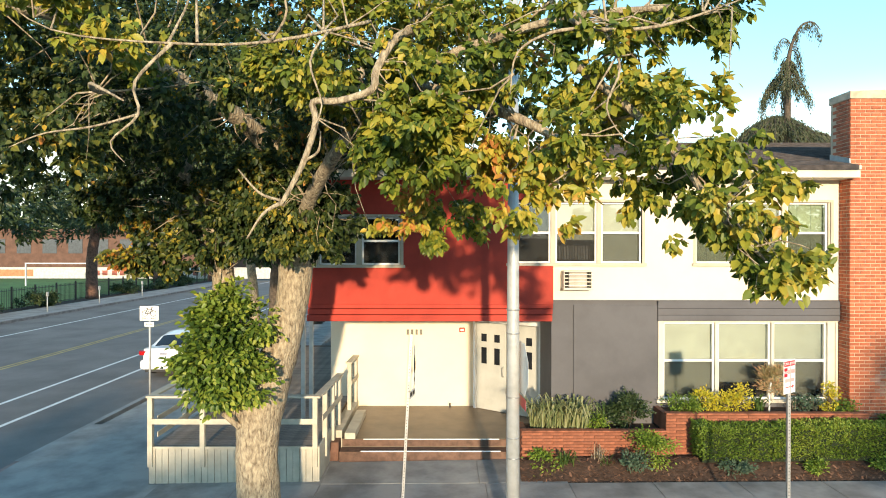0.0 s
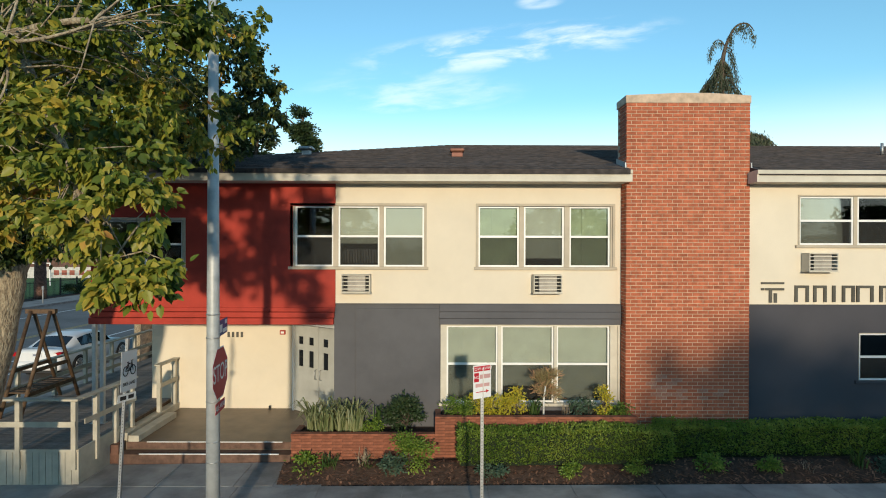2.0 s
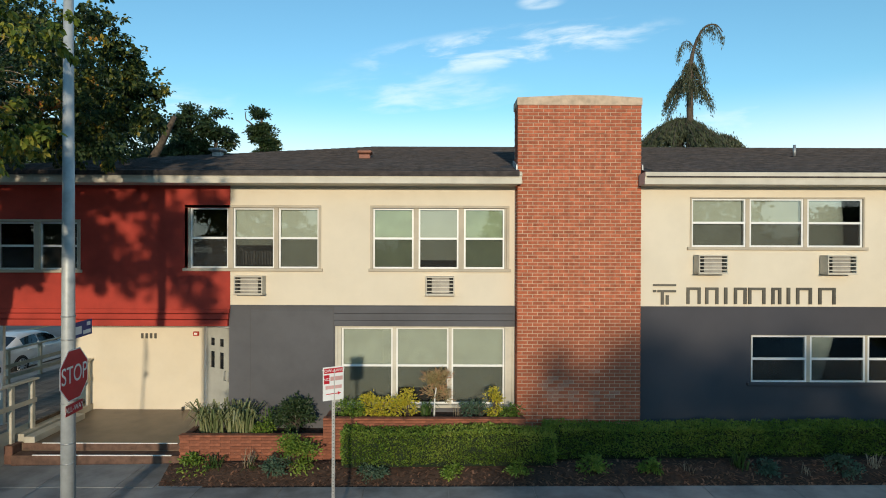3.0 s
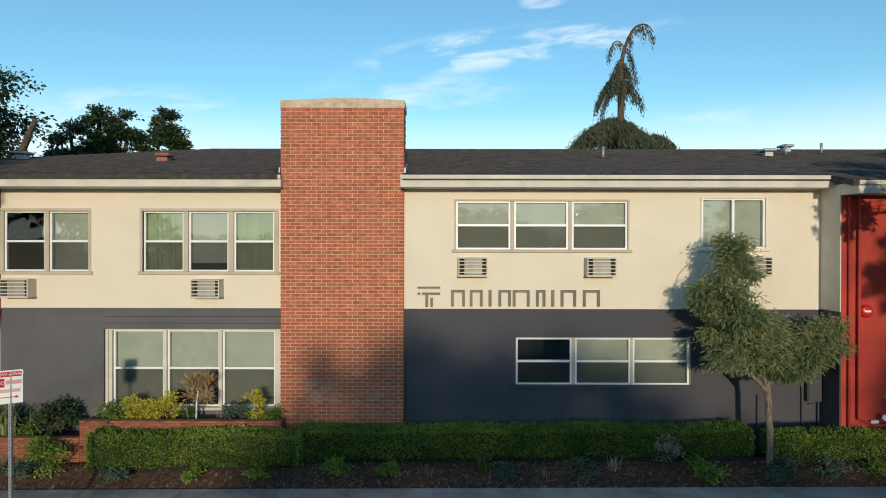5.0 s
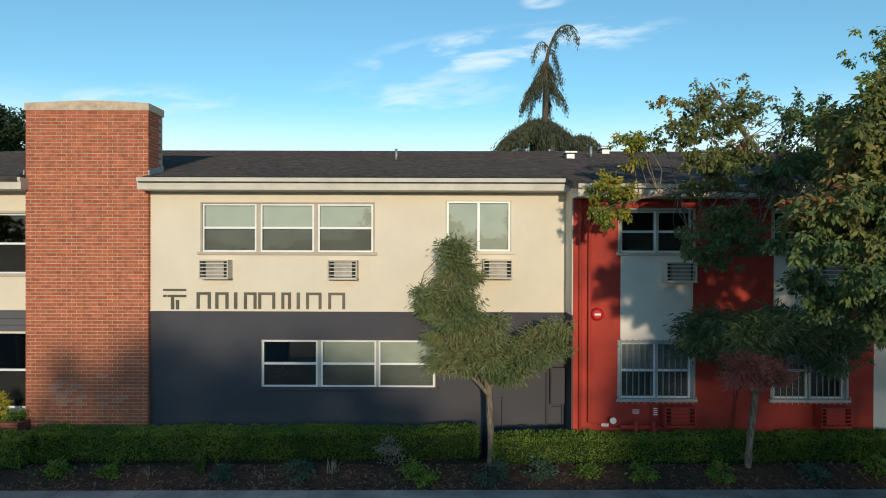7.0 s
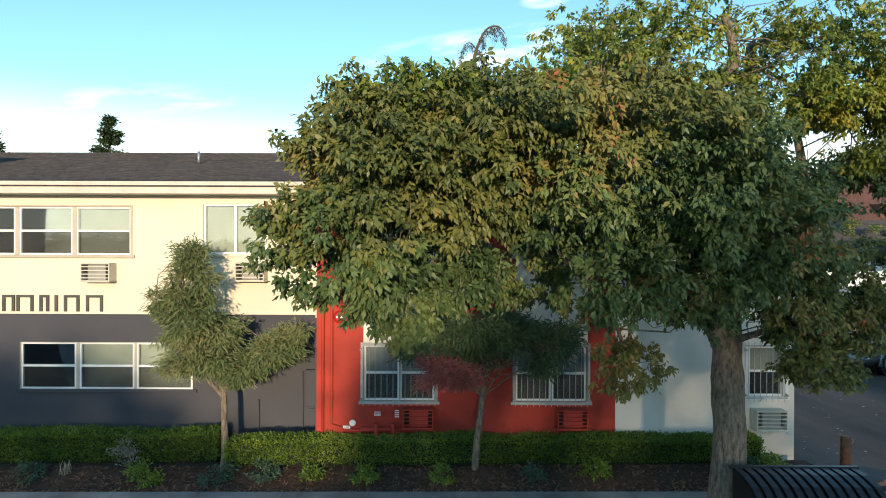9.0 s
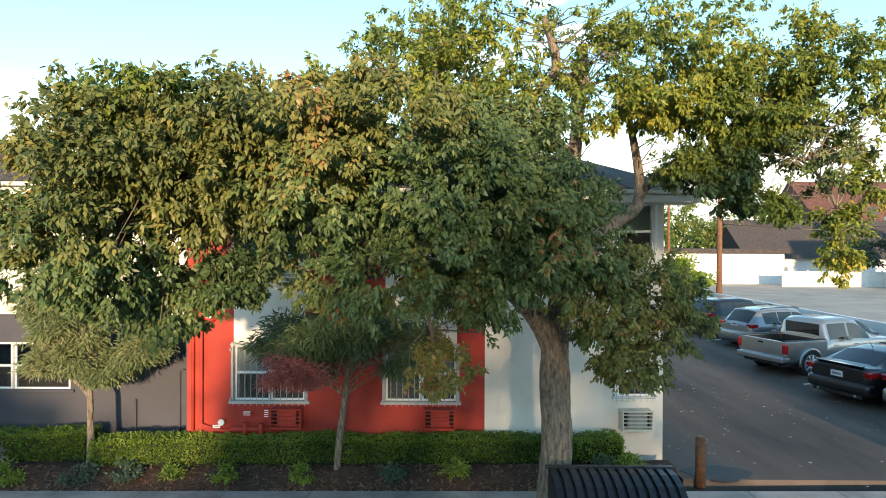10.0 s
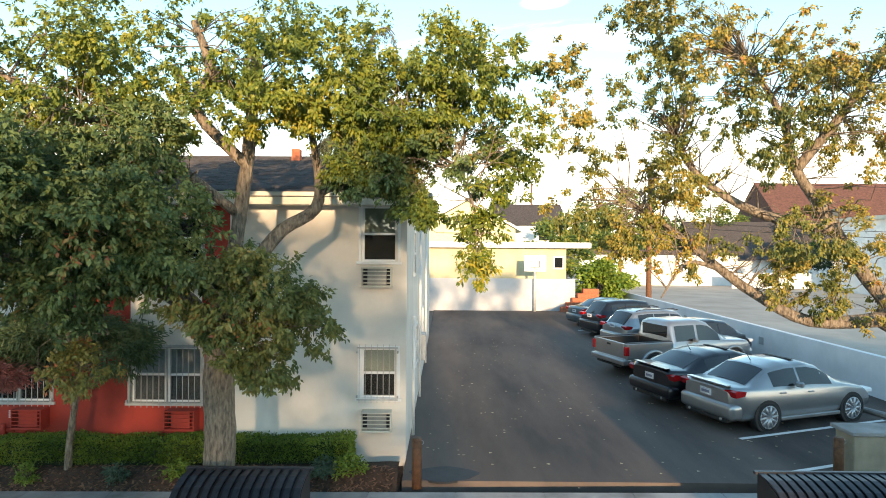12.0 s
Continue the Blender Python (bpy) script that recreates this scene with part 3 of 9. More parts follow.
def window(y, x0, x1, z0, z1, units, covers, casing=M_TAN, sill=True, slider=False, deep=0.05, b=0.055, sill_paint=None):
    """A row of sash windows in an opening; covers: for each unit how far down its shade comes (0..1) and its cloth."""
    WINDOWS[0] += 1
    w = thing("window_%d" % WINDOWS[0], "white framed window in a painted casing", "window", kind="structure")
    dims = [(x0 - b, x1 + b, y - 0.02, y + 0.10, z1, z1 + b), (x0 - b, x0, y - 0.02, y + 0.10, z0, z1), (x1, x1 + b, y - 0.02, y + 0.10, z0, z1)]
    for (a, c), (d, e) in zip(units, units[1:]):
        dims.append((c + 0.03, d - 0.03, y + 0.005, y + 0.12, z0, z1))
    for p, q in ((x0, units[0][0] - 0.03), (units[-1][1] + 0.03, x1)):
        if q - p > 0.005:
            dims.append((p, q, y + 0.004, y + 0.12, z0, z1))
    part("window_frame", boxes(*dims, bevel=0.004), casing, w)
    if sill:
        part("window_sill", boxes((x0 - 0.09, x1 + 0.09, y - 0.05, y + 0.10, z0 - 0.06, z0), bevel=0.006), sill_paint or casing, w)
    yy = y + deep
    for (a, c), (drop, cloth) in zip(units, covers):
        f = 0.035
        a0, c0 = a - 0.03, c + 0.03
        zm = (z0 + z1) / 2
        bm = boxes((a0, a0 + f, yy, yy + 0.06, z0 + f, z1 - f), (c0 - f, c0, yy, yy + 0.06, z0 + f, z1 - f), (a0, c0, yy, yy + 0.06, z1 - f, z1), (a0, c0, yy, yy + 0.06, z0, z0 + f))
        if slider:
            xm = (a + c) / 2
            box(bm, xm - 0.025, xm + 0.025, yy - 0.005, yy + 0.05, z0 + f, z1 - f)
        else:
            box(bm, a0 + f, c0 - f, yy - 0.008, yy + 0.05, zm - 0.022, zm + 0.022)
        part("sash", bm, M_VINYL, w, "white vinyl sash frame")
        if slider:
            pane_part(boxes((a0 + f, xm - 0.025, yy + 0.02, yy + 0.026, z0 + f, z1 - f)), w)
            pane_part(boxes((xm + 0.025, c0 - f, yy + 0.02, yy + 0.026, z0 + f, z1 - f)), w)
        else:
            pane_part(boxes((a0 + f, c0 - f, yy + 0.01, yy + 0.016, zm + 0.022, z1 - f)), w)
            pane_part(boxes((a0 + f, c0 - f, yy + 0.03, yy + 0.036, z0 + f, zm - 0.022)), w)
            part("screen", boxes((a0 + f, c0 - f, yy + 0.004, yy + 0.006, z0 + f, zm - 0.022)), M_SCREEN, w, "dark insect screen")
        if drop > 0:
            bm = bmesh.new()
            zb = z1 - (z1 - z0) * drop
            n = 1 if cloth is M_SHADE else 18
            for i in range(n):
                p, q = a0 + (c0 - a0) * i / n, a0 + (c0 - a0) * (i + 1) / n
                dy = 0 if n == 1 else 0.006 * (i % 2) + 0.004 * (i % 3)
                box(bm, p, q, yy + 0.09 + dy, yy + 0.10 + dy, zb, z1)
            part("shade" if n == 1 else "curtain", bm, cloth, w)
    return w


S, G, N = (1, M_SHADE), (1, M_SHADEG), (0, M_SHADE)
window(YL, 1.42, 4.12, 3.66, 4.91, WIN_A, [N, (0.62, M_SHADE), S])
window(YL, 5.24, 8.0, 3.66, 4.91, WIN_B, [G, (0.86, M_SHADE), G])
window(YL + 0.02, 4.52, 8.12, 0.85, 2.44, WIN_L, [S, (0.8, M_SHADE), S], casing=M_FASCIA, deep=0.07)
window(YL - 0.02, -2.53, -0.83, 3.62, 4.60, WIN_R0, [N, N])
window(YR, 11.72, 15.19, 4.13, 5.11, WIN_C, [S, S, S], b=0.035, deep=0.02)
window(YR, 16.68, 17.98, 4.16, 5.17, [(16.72, 17.94)], [S], slider=True, casing=M_CREAM, b=0.02, deep=0.0)
window(YR + 0.004, 12.94, 16.46, 1.39, 2.34, WIN_D, [N, S, S], casing=M_TAN, b=0.01, deep=0.01, sill_paint=M_NAVY)
for x in (20.03, 22.97):
    window(YF, x, x + 1.385, 4.15, 4.95, [(x + 0.04, x + 0.66), (x + 0.74, x + 1.34)], [N, N])
    window(YF, x, x + 1.385, 1.34, 2.41, [(x + 0.04, x + 0.66), (x + 0.74, x + 1.34)], [(1, M_SHADE2), (1, M_SHADE2)], casing=M_BARPAINT)
window(YF, 27.46, 28.17, 4.12, 5.19, [(27.51, 28.12)], [(0.5, M_SHADE)], casing=M_WHITEP)
window(YF, 27.46, 28.17, 1.46, 2.42, [(27.51, 28.12)], [(0.5, M_SHADE)], casing=M_WHITEP)
# clothes on a rail and a few chairs inside
bm = bmesh.new()
for i in range(13):
    x = 2.42 + i * 0.058
    prism(bm, [(x, 4.02), (x + 0.01, 3.74), (x + 0.045, 3.72), (x + 0.04, 4.0)], YL + 0.35, YL + 0.62)
tagged(part("hanging_clothes", bm, material("mixed_clothes", (0.12, 0.11, 0.11), 0.95, island=0.8)), "row of dark clothes hanging behind the window", "clothes", kind="stuff")


def bars_grille(x0, x1, z0, z1, y):
    g = thing("security_grille", "white painted steel window bars bolted to the wall", "window bars", pose(x0, y, z0), group="window bars")
    w, h = x1 - x0, z1 - z0
    for z in (0.0, h - 0.03):
        part("rail", boxes((-0.05, w + 0.05, -0.06, -0.04, z, z + 0.03)), M_BARPAINT, g)
    for x in (-0.06, w + 0.03):
        for z in (0.05, h - 0.12):
            part("bracket", boxes((x, x + 0.03, -0.08, 0.0, z, z + 0.04)), M_BARPAINT, g)
    n = int(w / 0.115)
    me = mesh_of("bar", boxes((-0.005, 0.005, -0.055, -0.045, -0.05, h + 0.05)))
    me.materials.append(M_BARPAINT)
    for i in range(n + 1):
        b = new("bar", me)
        b.parent = g
        b.location.x = w * i / n
    return g


for x in (20.03, 22.97):
    bars_grille(x, x + 1.385, 1.30, 2.44, YF)
bars_grille(27.44, 28.14, 1.42, 2.46, YF)


def wall_unit(mat, name="air_conditioner"):
    a = thing(name, "through-wall air conditioner with a barred grille", "air conditioner", group="wall units")
    w, h, d = 0.58, 0.37, 0.26
    part("body", boxes((-w / 2, w / 2, -d, 0.0, h - 0.025, h), (-w / 2, w / 2, -d, 0.0, 0.0, 0.025), (-w / 2, -w / 2 + 0.022, -d, 0.0, 0.025, h - 0.025), (w / 2 - 0.022, w / 2, -d, 0.0, 0.025, h - 0.025), bevel=0.005), mat, a)
    part("back", boxes((-w / 2 + 0.022, w / 2 - 0.022, -0.10, -0.02, 0.025, h - 0.025)), M_DARK, a)
    part("coil", boxes((-w / 2 + 0.12, w / 2 - 0.10, -d + 0.05, -0.11, 0.03, h - 0.03), bevel=0.004), material("coil_fins", (0.33, 0.31, 0.28), 0.6, 0.4) if mat is not M_RED else mat, a)
    me = mesh_of("grille_bar", boxes((-w / 2 + 0.022, w / 2 - 0.022, -d + 0.005, -d + 0.02, -0.009, 0.009)))
    me.materials.append(mat)
    for i in range(4):
        b = new("grille_bar", me)
        b.parent = a
        b.location.z = 0.075 + 0.074 * i
    part("drip_lip", boxes((-w / 2 - 0.01, w / 2 + 0.01, -d - 0.01, 0.0, -0.012, -0.001)), mat, a)
    return a


unit = wall_unit(M_FASCIA)
unit.matrix_basis = pose(2.75, YL, 3.14)
for x, y, z in ((6.63, YL, 3.14), (12.05, YR, 3.60), (14.61, YR, 3.60), (17.70, YR, 3.62), (21.1, YF - 0.012, 3.60), (24.0, YF - 0.012, 3.60), (27.78, YF, 3.64), (27.79, YF, 0.87)):
    copy_thing(unit, pose(x, y, z))
redunit = wall_unit(M_RED)
tagged(redunit, "red-painted through-wall air conditioner")
redunit.matrix_basis = pose(21.1, YF, 0.87)
copy_thing(redunit, pose(24.03, YF, 0.87))

# ---- the wall sign: plain shapes ----
M_SIGN = material("bronze_sign_metal", (0.10, 0.095, 0.08), 0.5, 0.5)
sign = thing("wall_sign", "raised dark bronze sign shapes on the cream wall", "sign", pose(10.94, YR, 2.96))
def sign_piece(name, dims):
    part(name, boxes(*[(a - 10.94, b - 10.94, -0.035, -0.002, c - 2.96, d - 2.96) for a, b, c, d in dims]), M_SIGN, sign)


sign_piece("emblem_bar", [(10.94, 11.40, 3.335, 3.375)])
sign_piece("emblem_bar", [(11.03, 11.40, 3.21, 3.255), (11.10, 11.155, 2.96, 3.21)])
sign_piece("emblem_bar", [(11.20, 11.255, 2.96, 3.15)])
sign_piece("emblem_dot", [(10.94, 11.0, 3.21, 3.255)])
for a, b in ((11.62, 11.90), (12.00, 12.26), (12.38, 12.44), (12.58, 12.83), (12.87, 13.21), (13.34, 13.53), (13.65, 13.71), (13.84, 14.15), (14.29, 14.63)):
    if b - a < 0.1:
        sign_piece("sign_shape", [(a, b, 2.975, 3.31)])
    else:
        sign_piece("sign_shape", [(a, a + 0.055, 2.975, 3.31), (b - 0.055, b, 2.975, 3.31), (a + 0.055, b - 0.055, 3.26, 3.31)])

# ---- entrance doors ----
M_DOOR = material("pale_grey_door_paint", (0.46, 0.46, 0.42), 0.5, vary=0.05)
door_pose = pose(0.86, 14.24, 0.02, 0, 0, -34.4)
frame_ob = thing("door_1", "pale grey double entrance door with small square lights", "door", door_pose, kind="structure")
part("door_frame", boxes((-0.05, 0.0, -0.05, 0.08, 0, 2.14), (1.70, 1.76, -0.05, 0.08, 0, 2.14), (-0.05, 1.76, -0.05, 0.08, 2.14, 2.42)), M_WHITEP, frame_ob)
for x0 in (0.01, 0.86):
    bm = wall_x(-0.01, 0.035, x0, x0 + 0.83, 0.01, 2.12, [(x0 + c, x0 + c + 0.16, a, b) for c in (0.14, 0.50) for a, b in ((1.12, 1.52), (1.66, 1.85))])
    leaf = part("door_leaf", bm, M_DOOR, frame_ob)
    for c in (0.14, 0.50):
        for a, b in ((1.12, 1.52), (1.66, 1.85)):
            part("door_pane", boxes((x0 + c, x0 + c + 0.16, 0.008, 0.014, a, b)), material("dark_glass", (0.015, 0.017, 0.02), 0.08), leaf)
    hx = x0 + (0.76 if x0 < 0.5 else 0.07)
    bm = bmesh.new()
    tube(bm, [(hx, -0.01, 0.86), (hx, -0.07, 0.88), (hx, -0.07, 1.08), (hx, -0.01, 1.10)], 0.012, 8)
    part("door_handle", bm, M_METAL, leaf, "steel pull handle")
structure("wall_transom", boxes((0.84, 0.88, 14.24, 14.6, 0.0, 2.44)), M_CREAM, "cream wall end", "wall")
number = thing("house_number", "row of dark number plates as plain bars", "number", pose(-0.86, 14.4, 1.80))
for i in range(4):
    part("digit_bar", boxes((i * 0.11, i * 0.11 + 0.055, -0.02, 0.0, 0, 0.13)), M_SIGN, number)
alarm = thing("alarm_light", "small red alarm light on the wall", "alarm", pose(0.52, 14.4, 1.87))
part("body", boxes((-0.07, 0.07, -0.05, 0, 0, 0.11), bevel=0.01), M_RED, alarm)
part("lens", boxes((-0.04, 0.04, -0.06, -0.05, 0.03, 0.08)), M_VINYL, alarm)
stop_ = thing("door_stop", "small dark door stop on the floor", "door stop", pose(0.22, 14.3, 0.02))
part("block", boxes((-0.02, 0.02, -0.03, 0.03, 0, 0.09), bevel=0.005), M_BLACK, stop_)

# ---- roof fittings ----
def roof_vent(x, y, kind):
    z = roof_z(y) - 0.02
    if kind == "box":
        v = thing("roof_vent", "low reddish metal roof vent", "vent", pose(x, y, z))
        part("base", boxes((-0.13, 0.13, -0.13, 0.13, 0, 0.1), bevel=0.01), material("rust_metal", (0.30, 0.13, 0.09), 0.7, 0.2), v)
        part("hood", boxes((-0.17, 0.17, -0.17, 0.17, 0.12, 0.20), bevel=0.03), material("rust_metal_hood", (0.33, 0.15, 0.10), 0.7, 0.2), v)
    elif kind == "pale":
        v = thing("roof_vent", "pale galvanised roof vent with a flat hood", "vent", pose(x, y, z))
        part("base", boxes((-0.1, 0.1, -0.1, 0.1, 0, 0.12)), M_METAL, v)
        part("hood", boxes((-0.17, 0.17, -0.17, 0.17, 0.13, 0.2), bevel=0.02), M_METAL, v)
    else:
        v = thing("vent_pipe", "thin dark vent pipe on the roof", "pipe", pose(x, y, z))
        bm = bmesh.new()
        tube(bm, [(0, 0, 0), (0, 0, 0.32)], 0.035, 8)
        part("pipe", bm, M_METAL, v)
        part("flashing", boxes((-0.1, 0.1, -0.1, 0.1, 0.0, 0.03)), M_DARK, v)


roof_vent(4.84, 13.6, "box")
roof_vent(1.2, 14.0, "pale")
for x, y, k in ((15.43, 14.3, "pipe"), (19.9, 15.0, "pale"), (21.2, 16.4, "pale"), (20.5, 15.2, "pipe"), (21.7, 15.6, "pipe"), (23.5, 15.4, "pale"), (26.6, 13.3, "pale")):
    roof_vent(x, y, k)
st = thing("brick_flue", "small brick flue on the roof", "flue", pose(24.9, 16.0, roof_z(16.0) - 0.1))
part("shaft", boxes((-0.12, 0.12, -0.12, 0.12, 0, 0.4), bevel=0.01), M_BRICKJ, st)
# flashing beside the chimney
for x, s in ((CX0, -1), (CX1, 1)):
    fl = thing("flashing", "bent sheet metal flashing beside the chimney", "flashing", pose(x, 11.5, 5.60))
    bm = bmesh.new()
    prism(bm, [(0.0, 0.0), (0.02, 0.17), (0.60, 0.33), (0.60, 0.10)], 0.004 * s, 0.03 * s, "x")
    part("sheet", bm, M_METAL, fl)
    bm = bmesh.new()
    prism(bm, [(0.1, 0.03), (0.14, 0.07), (0.6, 0.19), (0.6, 0.14)], 0.031 * s, 0.28 * s, "x")
    part("saddle", bm, M_FASCIA, fl)
# fittings on the red front
bell = thing("alarm_bell", "round red fire bell on the red wall", "bell", pose(19.575, YF, 2.96))
bm = bmesh.new()
tube(bm, [(0, 0, 0), (0, -0.05, 0), (0, -0.08, 0)], [0.125, 0.12, 0.07], 20)
part("gong", bm, material("red_gloss", (0.5, 0.02, 0.02), 0.3), bell)
part("label_bar", boxes((-0.06, 0.06, -0.084, -0.08, -0.015, 0.02)), M_VINYL, bell)
def pipes(name, label, runs, r, mat):
    p = thing(name, label, "pipe")
    for run in runs:
        bm = bmesh.new()
        tube(bm, run, r, 8)
        part("pipe", bm, mat, p)
    return p


pipes("standpipe", "red painted fire pipe down the wall", [[(19.42, YF - 0.06, 5.15), (19.42, YF - 0.06, 0.9), (19.75, YF - 0.06, 0.78), (21.0, YF - 0.1, 0.78)], [(19.25, YF - 0.04, 5.2), (19.25, YF - 0.04, 0.4)]], 0.03, M_RED)
pipes("fire_connection", "red fire valves and fittings above the hedge", [[(20.3, YF - 0.15, 0.62), (20.3, YF - 0.15, 0.95)], [(20.0, YF - 0.12, 0.82), (20.8, YF - 0.12, 0.82)], [(20.62, YF - 0.18, 0.7), (20.62, YF - 0.18, 0.95)]], 0.045, M_RED)
gauge = thing("pressure_gauge", "white round pressure gauge", "gauge", pose(19.85, YF - 0.15, 0.96))
bm = bmesh.new()
tube(bm, [(0, 0, 0), (0, -0.04, 0)], 0.06, 16)
part("dial", bm, M_VINYL, gauge)
for x, z, w, h in ((19.65, 0.82, 0.14, 0.055), (20.62, 1.02, 0.13, 0.18), (20.22, 1.06, 0.18, 0.10)):
    pl = thing("wall_notice", "small pale notice plate on the wall", "notice", pose(x, YF, z))
    face, ink = (M_VINYL, M_RED) if h < 0.08 else (M_RED, M_VINYL)
    part("plate", boxes((0, w, -0.08, -0.07, 0, h)), face, pl)
    for k in range(1 if h < 0.08 else 4):
        part("text_bar", boxes((0.025, w - 0.025, -0.083, -0.08, h * 0.4 if h < 0.08 else h * (0.12 + 0.22 * k), h * 0.6 if h < 0.08 else h * (0.22 + 0.22 * k))), ink, pl)
    part("bracket", boxes((w / 2 - 0.02, w / 2 + 0.02, -0.07, 0, 0.02, 0.05)), M_METAL, pl)
pipes("downspout", "slate painted downspout on the wall", [[(17.82, YR - 0.04, 1.2), (17.82, YR - 0.04, -0.1)], [(18.70, YR - 0.03, 2.36), (19.08, YR - 0.03, 2.36)], [(18.72, YR - 0.03, 1.78), (18.72, YR - 0.03, 0.3)]], 0.018, M_NAVY)
ubx = thing("electric_box", "slate painted electric box on the wall corner", "electric box", pose(18.78, YR, 1.08))
part("case", boxes((0, 0.29, -0.11, 0, 0, 0.74), bevel=0.008), M_NAVY, ubx)
part("door", boxes((0.02, 0.27, -0.122, -0.111, 0.03, 0.71), bevel=0.004), M_NAVY, ubx)
part("conduit", boxes((0.24, 0.27, -0.06, -0.03, -0.75, -0.001)), M_NAVY, ubx)
part("conduit", boxes((0.06, 0.2, -0.06, -0.04, -0.07, -0.05)), M_NAVY, ubx)
pipes("downspout", "beige painted downspout at the wall end", [[(19.16, YR - 0.05, 5.35), (19.16, YR - 0.05, 2.95)]], 0.035, M_FASCIA)

# side wall: windows, meter boxes, pipes
for y, z0 in ((13.4, 3.7), (16.8, 3.7), (14.6, 1.3), (18.6, 1.3), (21.5, 3.7)):
    WINDOWS[0] += 1
    sw_ = thing("window_%d" % WINDOWS[0], "white framed side window", "window", kind="structure")
    part("window_frame", boxes((28.345, 28.37, y, y + 0.06, z0, z0 + 1.1), (28.345, 28.37, y + 0.84, y + 0.9, z0, z0 + 1.1), (28.345, 28.37, y + 0.06, y + 0.84, z0 + 1.04, z0 + 1.1), (28.345, 28.37, y + 0.06, y + 0.84, z0, z0 + 0.06), (28.345, 28.37, y + 0.06, y + 0.84, z0 + 0.52, z0 + 0.57)), M_VINYL, sw_)
    part("pane", boxes((28.347, 28.355, y + 0.06, y + 0.84, z0 + 0.06, z0 + 1.04)), material("side_glass", (0.03, 0.035, 0.04), 0.08), sw_)
pipes("downspout", "white painted pipes down the side wall", [[(28.42, 12.4, 2.9), (28.42, 12.4, 0.3)], [(28.42, 15.6, 5.2), (28.42, 15.6, 0.3)], [(28.42, 20.2, 5.2), (28.42, 20.2, 0.3)]], 0.035, M_WHITEP)
mb = thing("meter_box", "grey metal meter box on the side wall", "meter box", pose(28.345, 17.6, 0.9))
part("box", boxes((0, 0.16, 0, 0.5, 0, 0.8), bevel=0.01), M_POLE, mb)
part("door", boxes((0.161, 0.17, 0.04, 0.46, 0.05, 0.75)), M_METAL, mb)

# ---- the ramp deck and its rails ----
DX0, DX1, DY0, DZ = -5.42, -2.28, 10.68, 0.27
deck = tagged(thing("ramp_deck", "raised wooden deck with weathered boards and beige painted skirting", "deck"), kind="structure")
part("joist_frame", boxes((DX0, DX1, DY0 + 0.03, 22.0, -0.45, DZ - 0.035)), M_WOODD, deck)
for i in range(26):
    x = DX0 + 0.02 + i * 0.121
    part("skirt_board", boxes((x, min(x + 0.114, DX1), DY0, DY0 + 0.028, -0.40, DZ - 0.03), bevel=0.003), M_WOODP, deck)
    if x + 0.114 > DX1:
        break
part("skirt_cap", boxes((DX0 - 0.01, DX1 + 0.01, DY0 - 0.015, DY0 + 0.03, DZ - 0.028, DZ + 0.02)), M_WOODP, deck)
part("side_panel", boxes((DX1, DX1 + 0.03, DY0, 12.6, -0.40, DZ + 0.02)), M_WOODP, deck)
me = mesh_of("deck_board", boxes((DX0, DX1, 0, 0.128, -0.03, 0), bevel=0.004))
me.materials.append(M_DECK)
for i in range(80):
    b = new("deck_board", me)
    b.parent = deck
    b.location = (0, DY0 + 0.04 + i * 0.134, DZ + 0.0)


def railing(name, a, b, posts, h=0.97, cap=True, rails=(0.5,), z0=DZ):
    """A painted timber railing from a to b with posts at equal steps."""
    r = thing(name, "beige painted timber railing of the ramp", "railing", group="ramp railings")
    a, b = Vector((*a, 0)), Vector((*b, 0))
    d = (b - a).normalized()
    rot = math.degrees(math.atan2(d.y, d.x))
    L = (b - a).length
    m = pose(a.x, a.y, z0, 0, 0, rot)
    r.matrix_basis = m
    for p in posts:
        part("post", boxes((p * L - 0.045, p * L + 0.045, -0.045, 0.045, -0.35, h - 0.04), bevel=0.005), M_WOODP, r)
    part("top_rail", boxes((-0.06, L + 0.06, -0.075, 0.075, h - 0.04, h), bevel=0.006), M_WOODP, r)
    for z in rails:
        part("mid_rail", boxes((0, L, -0.065, -0.047, z - 0.05, z + 0.05)), M_WOODP, r)
    return r


railing("railing", (DX0 + 0.05, DY0 + 0.0), (DX1, DY0 + 0.0), (0.0, 0.312, 0.65, 0.985))
railing("railing", (DX1 + 0.0, DY0 + 0.15), (DX1 + 0.08, 12.5), (0.25, 0.62, 0.96))
railing("railing", (DX0 + 0.05, DY0 + 0.15), (DX0 + 0.05, 21.5), (0.12, 0.24, 0.36, 0.48, 0.6, 0.72, 0.84, 0.98), rails=(0.5, 0.2))
railing("railing", (-2.15, 13.5), (-2.12, 14.3), (0.05, 0.95), h=1.0, z0=0.3)
structure("ramp_kerb", boxes((-2.32, -2.06, 12.0, 14.38, -0.4, 0.17)), M_WOODP, "low beige painted kerb beside the landing", "kerb")
structure("kerb_brick_end", boxes((-2.33, -2.08, 11.7, 11.99, -0.4, 0.02)), material("brown_kerb_brick", (0.16, 0.08, 0.055), 0.9, vary=0.2, scale=8), "brick end of the ramp base", "kerb")
blk = thing("wood_block", "short beige timber block on the landing", "block", pose(-1.88, 12.0, 0.02))
part("beam", boxes((-0.11, 0.11, -0.1, 1.6, 0.0, 0.13), bevel=0.006), M_WOODP, blk)
